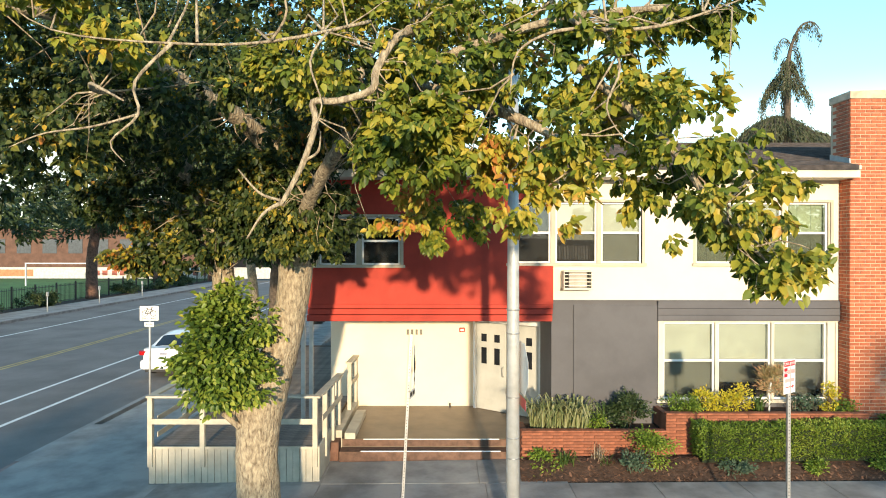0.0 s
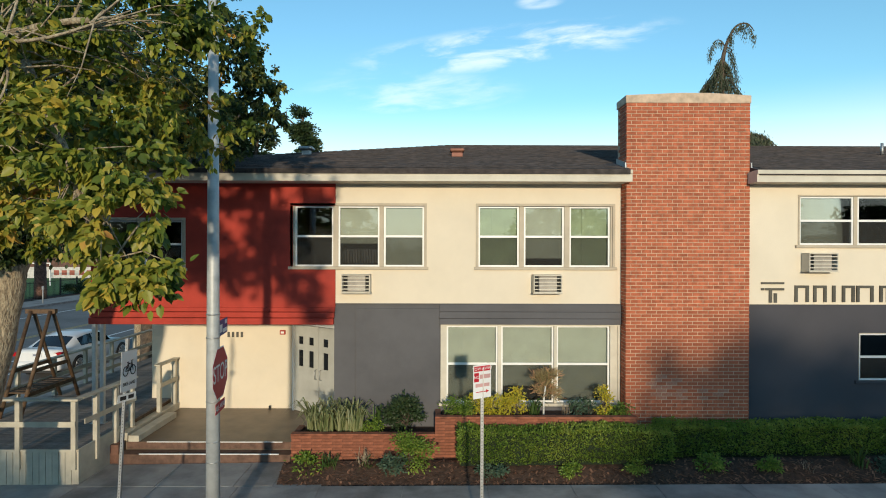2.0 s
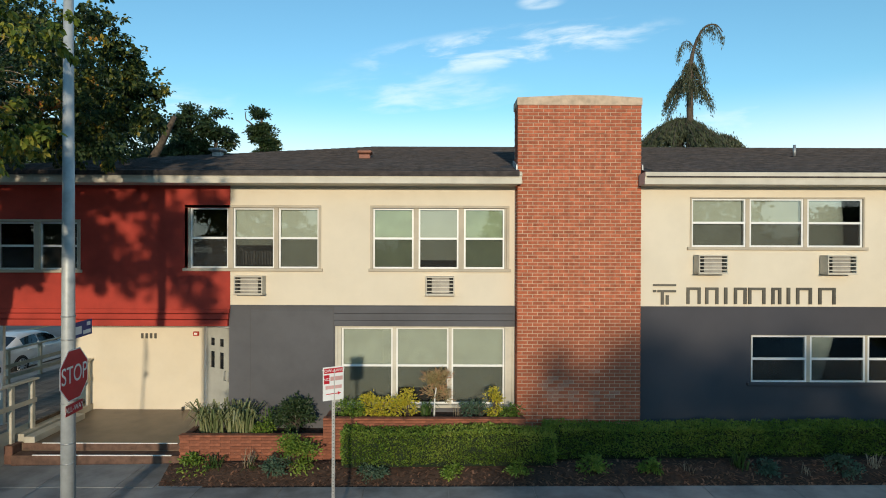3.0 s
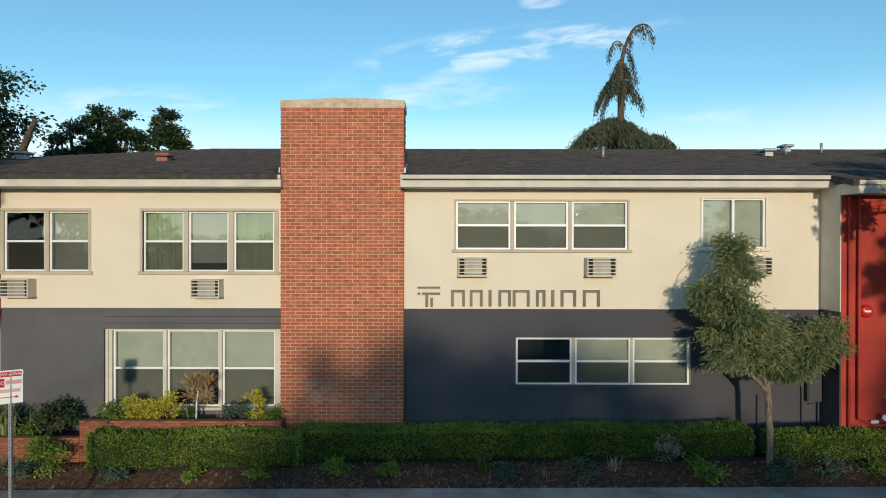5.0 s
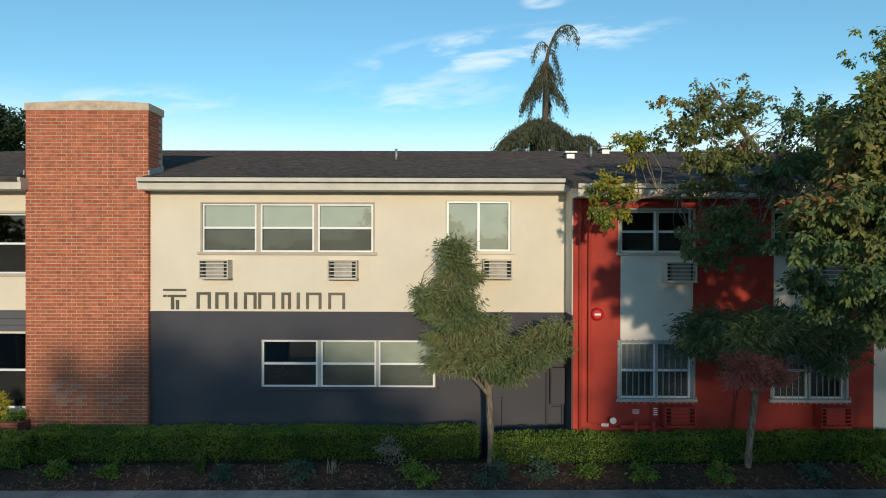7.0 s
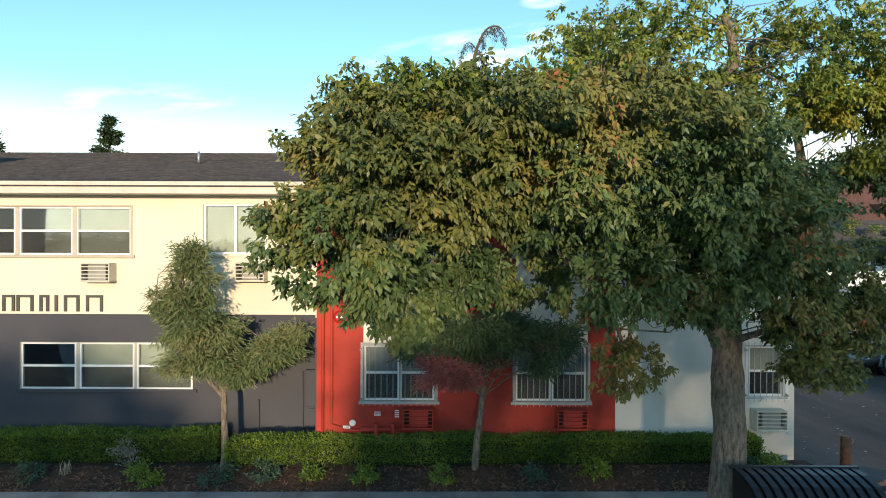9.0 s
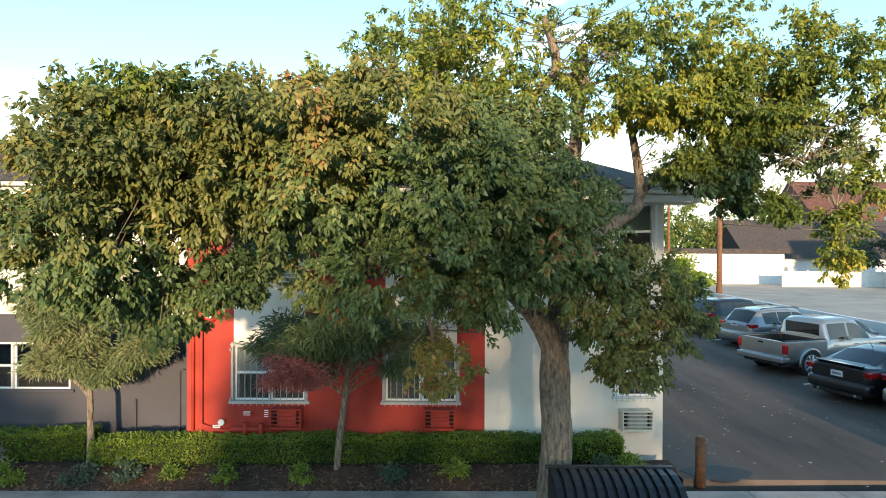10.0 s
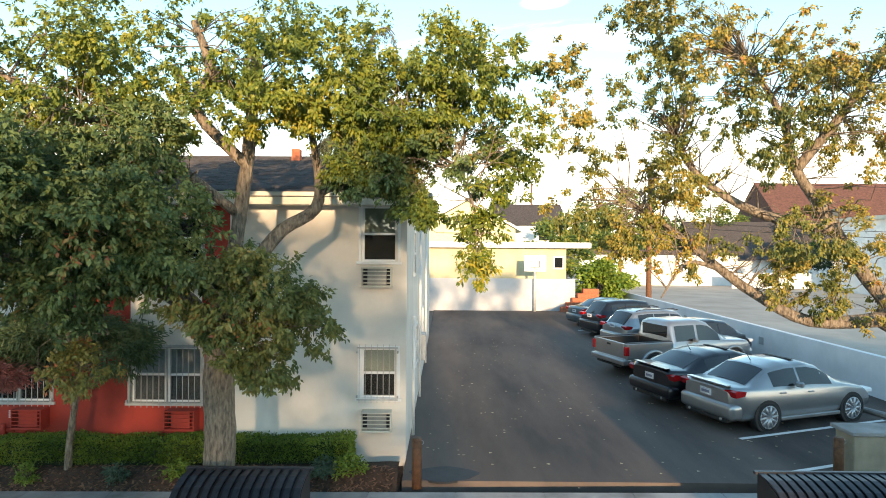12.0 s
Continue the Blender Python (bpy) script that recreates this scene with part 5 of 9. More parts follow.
for y in (22, 29, 36):
    po = thing("wall_vent", "small dark plate on the yard wall", "plate", pose(41.25, y, 0.75))
    part("plate", boxes((-0.02, -0.001, -0.15, 0.15, 0, 0.28)), M_POLE, po)
structure("wall_back", boxes((27.0, 37.6, 37.6, 37.8, 0.2, 2.35)), M_BLUEWHITE, "white painted wall at the end of the yard", "wall")
stp = thing("brick_steps", "stepped red brick buttress at the yard end", "steps", pose(36.6, 37.0, LOT))
for i in range(5):
    part("step_block", boxes((i * 0.35, 2.4, 0, 0.5, i * 0.3, i * 0.3 + 0.298), bevel=0.01), M_BRICKJ, stp)
# cream house behind the yard
hs = thing("house", "cream rear house with a flat white eave", "house", pose(27.5, 40, 0))
part("wall", boxes((0, 10.0, 0, 9, 0, 4.35)), material("faded_yellow_paint", (0.54, 0.48, 0.31), 0.9, vary=0.08, scale=0.8), hs)
part("eave", boxes((-0.4, 11.6, -0.6, 9.4, 4.36, 4.75), bevel=0.03), M_WHITEP, hs)
wn_ = part("window", boxes((9.1, 9.85, -0.05, 0.05, 2.9, 3.8)), M_VINYL, hs)
part("pane", boxes((9.2, 9.75, -0.06, -0.051, 3.0, 3.7)), M_CARGLASS, wn_)
hs = thing("house", "pale yellow gabled house behind the yard", "house", pose(31, 52, 0))
M_PALEY = material("pale_yellow_paint", (0.66, 0.60, 0.36), 0.85, vary=0.05)
bm = bmesh.new()
prism(bm, [(-4.4, 0), (4.4, 0), (4.4, 6.0), (0, 8.5), (-4.4, 6.0)], 0, 12)
part("wall", bm, M_PALEY, hs)
bm = bmesh.new()
prism(bm, [(-5.0, 5.75), (0, 8.6), (5.0, 5.75), (5.0, 5.95), (0, 8.85), (-5.0, 5.95)], -0.4, 12.4)
part("roof", bm, M_WHITEP, hs)
hs = thing("house", "house with a dark grey roof far behind", "house", pose(39, 66, 0))
part("wall", boxes((-4, 3.5, 0, 8, 0, 6.9)), M_WHITEP, hs)
bm = bmesh.new()
prism(bm, [(-0.5, 6.9), (4, 9.6), (8.5, 6.9)], -4.6, 4.0, "x")
part("roof", bm, M_SHINGLE, hs)
part("window", boxes((0.8, 2.4, -0.08, 0.02, 5.2, 6.4)), M_CARGLASS, hs)
# basketball hoop
hp = thing("basketball_hoop", "basketball hoop on a grey pole by the end wall", "hoop", pose(34.9, 37.2, LOT))
bm = bmesh.new()
tube(bm, [(0, 0, 0), (0, 0, 2.7)], 0.09, 10)
part("pole", bm, M_POLE, hp)
part("backboard", boxes((-0.7, 0.7, -0.15, -0.11, 2.6, 3.65), bevel=0.005), material("clear_board", (0.7, 0.72, 0.72), 0.3), hp)
part("target", boxes((-0.3, 0.3, -0.156, -0.151, 2.85, 2.9), (-0.3, 0.3, -0.156, -0.151, 3.25, 3.3), (-0.3, -0.25, -0.156, -0.151, 2.9, 3.25), (0.25, 0.3, -0.156, -0.151, 2.9, 3.25)), M_BLACKP, hp)
bm = bmesh.new()
tube(bm, [(0.23 * math.cos(a), -0.4 + 0.23 * math.sin(a), 2.78) for a in np.linspace(0, 2 * math.pi, 17)], 0.015, 6)
part("rim", bm, M_TAIL, hp)
# neighbours: white fence, garage, big brown-roofed house, white house
fn = thing("vinyl_fence", "white vinyl panel fence across the neighbouring yard", "fence", pose(58, 58, 0.2))
for i in range(12):
    part("panel", boxes((i * 2.5 + 0.06, i * 2.5 + 2.44, 0, 0.06, 0.1, 1.75)), M_WHITEP, fn)
    part("post", boxes((i * 2.5 - 0.06, i * 2.5 + 0.06, -0.04, 0.1, 0, 1.9)), M_WHITEP, fn)
gr = thing("garage", "long white garage with a dark roof", "garage", pose(43.5, 62, 0.1))
part("wall", boxes((0, 17, 0, 7, 0, 3.6)), M_WHITEP, gr)
part("roof", boxes((-0.4, 17.4, -0.5, 7.4, 3.6, 4.1), bevel=0.05), M_SHINGLE, gr)
part("door", boxes((1.5, 3.6, -0.04, 0.0, 0, 2.6)), M_FASCIA, gr)
bh = thing("house", "large house with a steep brown tiled roof and a dormer", "house", pose(83, 80, 0))
M_TILE = material("brown_roof_tile", (0.13, 0.055, 0.04), 0.85, vary=0.2, scale=3)
part("wall", boxes((-7, 20, 0, 12, 0, 8.2)), M_WHITEP, bh)
bm = bmesh.new()
prism(bm, [(-0.8, 8.0), (6, 14.2), (12.8, 8.0)], -8, 21, "x")
part("roof", bm, M_TILE, bh)
dm = part("dormer", boxes((-1.5, 1.5, -0.3, 4, 8.4, 10.4)), M_TILE, bh)
part("dormer_window", boxes((-0.7, 0.7, -0.36, -0.3, 8.9, 10.0)), M_CARGLASS, dm)
dr = thing("house", "low house with a broad dark roof", "house", pose(60, 68, 0))
part("wall", boxes((0, 22, 0, 10, 0, 3.2)), M_WHITEP, dr)
bm = bmesh.new()
prism(bm, [(-1.0, 3.1), (5, 7.8), (11, 3.1)], -1, 23, "x")
part("roof", bm, M_SHINGLE, dr)
wh2 = thing("house", "pale blue-white two-storey house", "house", pose(66.5, 45, 0))
part("wall", boxes((0, 9, 0, 10, 0, 7.0)), M_WHITEP, wh2)
part("roof", boxes((-0.4, 9.4, -0.4, 10.4, 7.0, 7.35), bevel=0.03), M_FASCIA, wh2)
for x, z in ((1.5, 4.4), (5.0, 4.4), (1.5, 1.6), (5.0, 1.6)):
    wv = part("window", boxes((x, x + 1.2, -0.05, 0.0, z, z + 1.4)), M_VINYL, wh2)
    part("pane", boxes((x + 0.1, x + 1.1, -0.06, -0.051, z + 0.1, z + 1.3)), M_CARGLASS, wv)
# utility poles and wires
def utility_pole(x, y, h, r=0.16):
    u = thing("utility_pole", "brown wooden utility pole", "utility pole", pose(x, y, 0.1))
    bm = bmesh.new()
    tube(bm, [(0, 0, 0), (0.02, 0, h)], [r, r * 0.75], 10)
    part("pole", bm, material("pole_wood", (0.19, 0.085, 0.045), 0.9, vary=0.2, scale=6), u)
    return u


def lamp_arm(u, z, reach, rise):
    """A curved pale arm with a flat lamp head."""
    bm = bmesh.new()
    tube(bm, smooth_line([(0.1, 0, z), (reach * 0.3, 0, z + rise * 0.75), (reach * 0.75, 0, z + rise)], 6), 0.05, 8)
    part("lamp_arm", bm, M_METAL, u)
    part("lamp_head", boxes((reach * 0.74, reach, -0.13, 0.13, z + rise - 0.08, z + rise + 0.07), bevel=0.04), M_METAL, u)


lamp_arm(utility_pole(43.6, 41.0, 9.7, 0.2), 8.0, 2.8, 0.8)
lamp_arm(utility_pole(47.3, 60, 10.3), 8.6, 2.4, 0.8)
utility_pole(39.5, 70, 12)
for z0, z1 in ((9.4, 10.6), (6.4, 6.6), (6.0, 6.0)):
    wr_ = thing("overhead_wire", "thin dark overhead wire", "wire")
    bm = bmesh.new()
    tube(bm, [(43.6 + 60 * k / 12, 41 + 6 * k / 12, z0 + (z1 - z0) * k / 12 - 0.9 * math.sin(math.pi * k / 12)) for k in range(13)], 0.02, 4)
    part("cable", bm, M_BLACK, wr_)
# bollards, block, bins at the yard mouth
def bollard(x, y):
    b = thing("bollard", "rusty brown steel bollard", "bollard", pose(x, y, 0.14), group="bollards")
    bm = bmesh.new()
    tube(bm, [(0, 0, 0), (0, 0, 0.86), (0, 0, 0.90)], [0.085, 0.085, 0.07], 14)
    part("tube", bm, material("rusty_brown_paint", (0.16, 0.075, 0.04), 0.65, 0.2, vary=0.25, scale=10), b)
    bm = bmesh.new()
    tube(bm, [(0.075 + 0.04 * math.cos(a), -0.02, 0.82 + 0.04 * math.sin(a)) for a in np.linspace(0, 6.28, 12)], 0.006, 5)
    part("ring", bm, M_METAL, b)


bollard(28.62, 9.98)
bollard(36.2, 10.2)
cb = thing("concrete_block", "beige rendered block with a pale cap", "block", pose(36.5, 10.25, 0.15))
part("block", boxes((0, 1.3, 0, 0.5, 0, 0.9), bevel=0.02), material("beige_render", (0.34, 0.29, 0.21), 0.9, vary=0.1, scale=3), cb)
part("cap", boxes((-0.06, 1.36, -0.06, 0.56, 0.9, 0.97), bevel=0.01), M_CONC, cb)


def slatted_container(x, y, w):
    """A street container whose curved lid is made of steel slats."""
    b = thing("street_container", "black steel street container with a curved slatted lid", "street container", pose(x, y, 0.1), group="street containers")
    prof = [(0.0, 1.22), (-0.25, 1.21), (-0.48, 1.15), (-0.66, 1.03), (-0.76, 0.86)]
    bm = bmesh.new()
    prism(bm, [(0, 0.0), (-0.76, 0.0)] + [(a + 0.03 if a < 0 else a, z - 0.03) for a, z in prof[::-1]], 0.02, w - 0.02, "x")
    part("body", bm, M_BLACK, b)
    part("back_rail", boxes((-0.02, w + 0.02, -0.02, 0.04, 1.19, 1.235), bevel=0.005), material("dark_steel", (0.05, 0.055, 0.062), 0.4, 0.6), b)
    n = int(w / 0.125)
    bm = bmesh.new()
    for (a, z), (c, d) in zip(prof, prof[1:]):
        prism(bm, [(a, z), (c, d), (c, d - 0.025), (a, z - 0.025)], -0.042, 0.042, "x")
    me = mesh_of("slat", bm)
    me.materials.append(material("dark_steel_slat", (0.055, 0.06, 0.07), 0.4, 0.6, vary=0.25, scale=6))
    for i in range(n):
        s = new("slat", me)
        s.parent = b
        s.location.x = w * (i + 0.5) / n
    return b


slatted_container(25.54, 7.8, 1.72)
slatted_container(33.42, 7.8, 1.9)

# ---- plants ----
rng = np.random.default_rng(7)


def leaf_mesh(name, centres, dirs, size, droop=0.5, aspect=0.5, spread=1.0, plain=False):
    """Folded leaves, one at each centre; dirs bias the way they point."""
    n = len(centres)
    d = dirs + rng.normal(0, 0.55 * spread, (n, 3))
    d[:, 2] -= droop
    d /= np.linalg.norm(d, axis=1)[:, None] + 1e-9
    up = rng.normal(0, 0.5, (n, 3)) + np.array([0, -0.8, 0.65])
    s = np.cross(d, up)
    s /= np.linalg.norm(s, axis=1)[:, None] + 1e-9
    nn = np.cross(s, d)
    L = size * rng.uniform(0.65, 1.25, n)[:, None]
    W = L * aspect * rng.uniform(0.8, 1.2, n)[:, None]
    base, tip = centres, centres + d * L
    def side(k, w, sg):
        return centres + d * L * k + sg * s * W * w + nn * W * 0.16
    if plain:          # two folded halves
        v = np.stack([base, side(0.42, 0.5, 1), tip, side(0.42, 0.5, -1)], 1).reshape(-1, 3)
        f = np.arange(n * 4).reshape(-1, 4)
    else:
        v = np.stack([base, side(0.28, 0.46, 1), side(0.66, 0.36, 1), tip, side(0.66, 0.36, -1), side(0.28, 0.46, -1)], 1).reshape(-1, 3)
        idx = np.arange(n)[:, None] * 6
        f = np.concatenate([idx + np.array(q) for q in ((0, 1, 2, 3), (0, 3, 4, 5))])
    me = bpy.data.meshes.new(name)
    me.vertices.add(len(v))
    me.vertices.foreach_set("co", v.ravel().astype(np.float32))
    me.loops.add(len(f) * 4)
    me.loops.foreach_set("vertex_index", f.ravel().astype(np.int32))
    me.polygons.add(len(f))
    me.polygons.foreach_set("loop_start", (np.arange(len(f)) * 4).astype(np.int32))
    me.update(calc_edges=True)
    return me


def in_blob(n, c, r, shell=0.5):
    d = rng.normal(0, 1, (n, 3))
    d /= np.linalg.norm(d, axis=1)[:, None]
    rad = rng.uniform(0, 1, n) ** (1 / 3)
    rad = rad * (1 - shell) + shell * rng.uniform(0.75, 1.02, n)
    return np.array(c) + d * rad[:, None] * np.array(r), d


def bent(a, b, n=6, wob=0.12):
    """A crooked line from a to b."""
    a, b = np.array(a, float), np.array(b, float)
    L = np.linalg.norm(b - a)
    pts = [a + (b - a) * i / n for i in range(n + 1)]
    for i in range(1, n):
        pts[i] = pts[i] + rng.normal(0, wob * L / n, 3) + np.array([0, 0, 0.06 * L * math.sin(math.pi * i / n)])
    return [tuple(p) for p in pts]


def crown(blobs, size, per=16, reach=0.3, droop=0.5, aspect=0.5, rosette=False):
    """Leaf centres in sprays, the sprays gathered into boughs. blobs: centre, radii, number of sprays, shell."""
    cs, ds, tips = [], [], []
    for c, r, k, shell in blobs:
        nb = max(min(k, 12), k // (9 if rosette else 17))
        bc, bd = in_blob(nb, c, np.array(r) * 0.92, shell)
        which = rng.integers(0, nb, k)
        spread = (0.25 if rosette else 0.27) * float(np.mean(r)) ** 0.7
        p = bc[which] + rng.normal(0, 1, (k, 3)) * np.array((spread, spread, spread * 0.6)) * 0.62
        d = bd[which]
        tips.append((c, p))
        m = rng.poisson(per, k).clip(3)
        q = np.repeat(p, m, 0)
        dd = np.repeat(d, m, 0)
        if rosette:          # leaves hang in a loose umbrella from the tip of each twig
            axis = d * 0.7 + rng.normal(0, 0.35, d.shape) + np.array((0, -0.2, -0.15))
            axis = np.repeat(axis / np.linalg.norm(axis, axis=1)[:, None], m, 0)
            fan = rng.normal(0, 1, q.shape)
            fan /= np.linalg.norm(fan, axis=1)[:, None]
            along = rng.uniform(0, 1, len(q))[:, None]
            cs.append(q + fan * size * 0.22 - axis * along * reach * 0.3 + rng.normal(0, reach * 0.05, q.shape))
            ds.append(axis * 0.55 + fan * 0.95 + np.array((0, 0, -0.55)))
            continue
        off = rng.normal(0, reach * 0.5, q.shape)
        off[:, 2] *= 0.55
        cs.append(q + off)
        ds.append(dd * 0.6 + off / reach)
    return np.concatenate(cs), np.concatenate(ds), tips


def tree(name, label, limbs, blobs, leaf_mat, bark, size=0.09, per=16, reach=0.3, droop=0.5, aspect=0.5, twigs=0.35, category="tree", extra=(), rosette=False, plain=False):
    """limbs: lists of points with radii, the trunk first. Returns the thing."""
    base = limbs[0][0][0]
    t = thing(name, label, category, pose(*base))
    off = np.array(base)
    bm = bmesh.new()
    pts, rad = limbs[0]
    tube(bm, smooth_line([tuple(np.array(p) - off) for p in pts], 12), np.interp(np.linspace(0, len(rad) - 1, (len(rad) - 1) * 12 + 1), range(len(rad)), rad), 44)
    bm.normal_update()
    for v, nrm in [(v, v.normal.copy()) for v in bm.verts]:
        c = v.co
        f = noise.noise(c * 3.0) * 0.10 + abs(noise.noise(Vector((c.x * 16, c.y * 16, c.z * 4.5)))) * 0.14 + noise.noise(Vector((c.x * 34, c.y * 34, c.z * 14))) * 0.05
        v.co = c + nrm * (f - 0.05) * rad[0] * 0.5
    part("trunk", bm, bark, t)
    for pts, rad in limbs[1:]:
        bm = bmesh.new()
        tube(bm, smooth_line([tuple(np.array(p) - off) for p in pts], 4), np.interp(np.linspace(0, len(rad) - 1, (len(rad) - 1) * 4 + 1), range(len(rad)), rad), 10)
        part("limb", bm, bark, t)
    cs, ds, tips = crown(blobs, size, per, reach, droop, aspect, rosette)
    me = leaf_mesh("crown", cs - off, ds, size, droop, aspect, 0.45 if rosette else 1.0, plain or size > 0.15)
    me.materials.append(leaf_mat)
    ob = new("crown", me)
    ob.parent = t
    for more, mat2, label2 in extra:
        cs, ds, tips2 = crown(more, size, per, reach, droop, aspect, rosette)
        me = leaf_mesh("bough", cs - off, ds, size, droop, aspect, 0.45 if rosette else 1.0, plain or size > 0.15)
        me.materials.append(mat2)
        ob = new("bough", me)
        ob.parent = t
        ob["label"] = label2
        tips = tips + tips2
    if twigs:
        bm = bmesh.new()
        limb_pts = np.array([np.array(a) + (np.array(b) - np.array(a)) * k / 4 for pts, _ in limbs for a, b in zip(pts, pts[1:]) for k in range(4)])
        for c, p in tips:
            for q in p[rng.uniform(0, 1, len(p)) < twigs]:
                a = limb_pts[np.argmin(((limb_pts - q) ** 2).sum(1) + rng.uniform(0, 3.2, len(limb_pts)))]
                L = np.linalg.norm(q - a)
                if L < 0.15 or L > 1.5:
                    continue
                m1 = a + (q - a) * 0.35 + rng.normal(0, 0.07 * L, 3) + np.array((0, 0, 0.08 * L))
                m2 = a + (q - a) * 0.7 + rng.normal(0, 0.06 * L, 3) + np.array((0, 0, 0.06 * L))
                tube(bm, [tuple(a - off), tuple(m1 - off), tuple(m2 - off), tuple(q - off)], [0.005 + 0.006 * L, 0.004 + 0.004 * L, 0.003 + 0.002 * L, 0.002], 5, False)
        tagged(part("twig_work", bm, bark, t), kind="stuff")
    return t


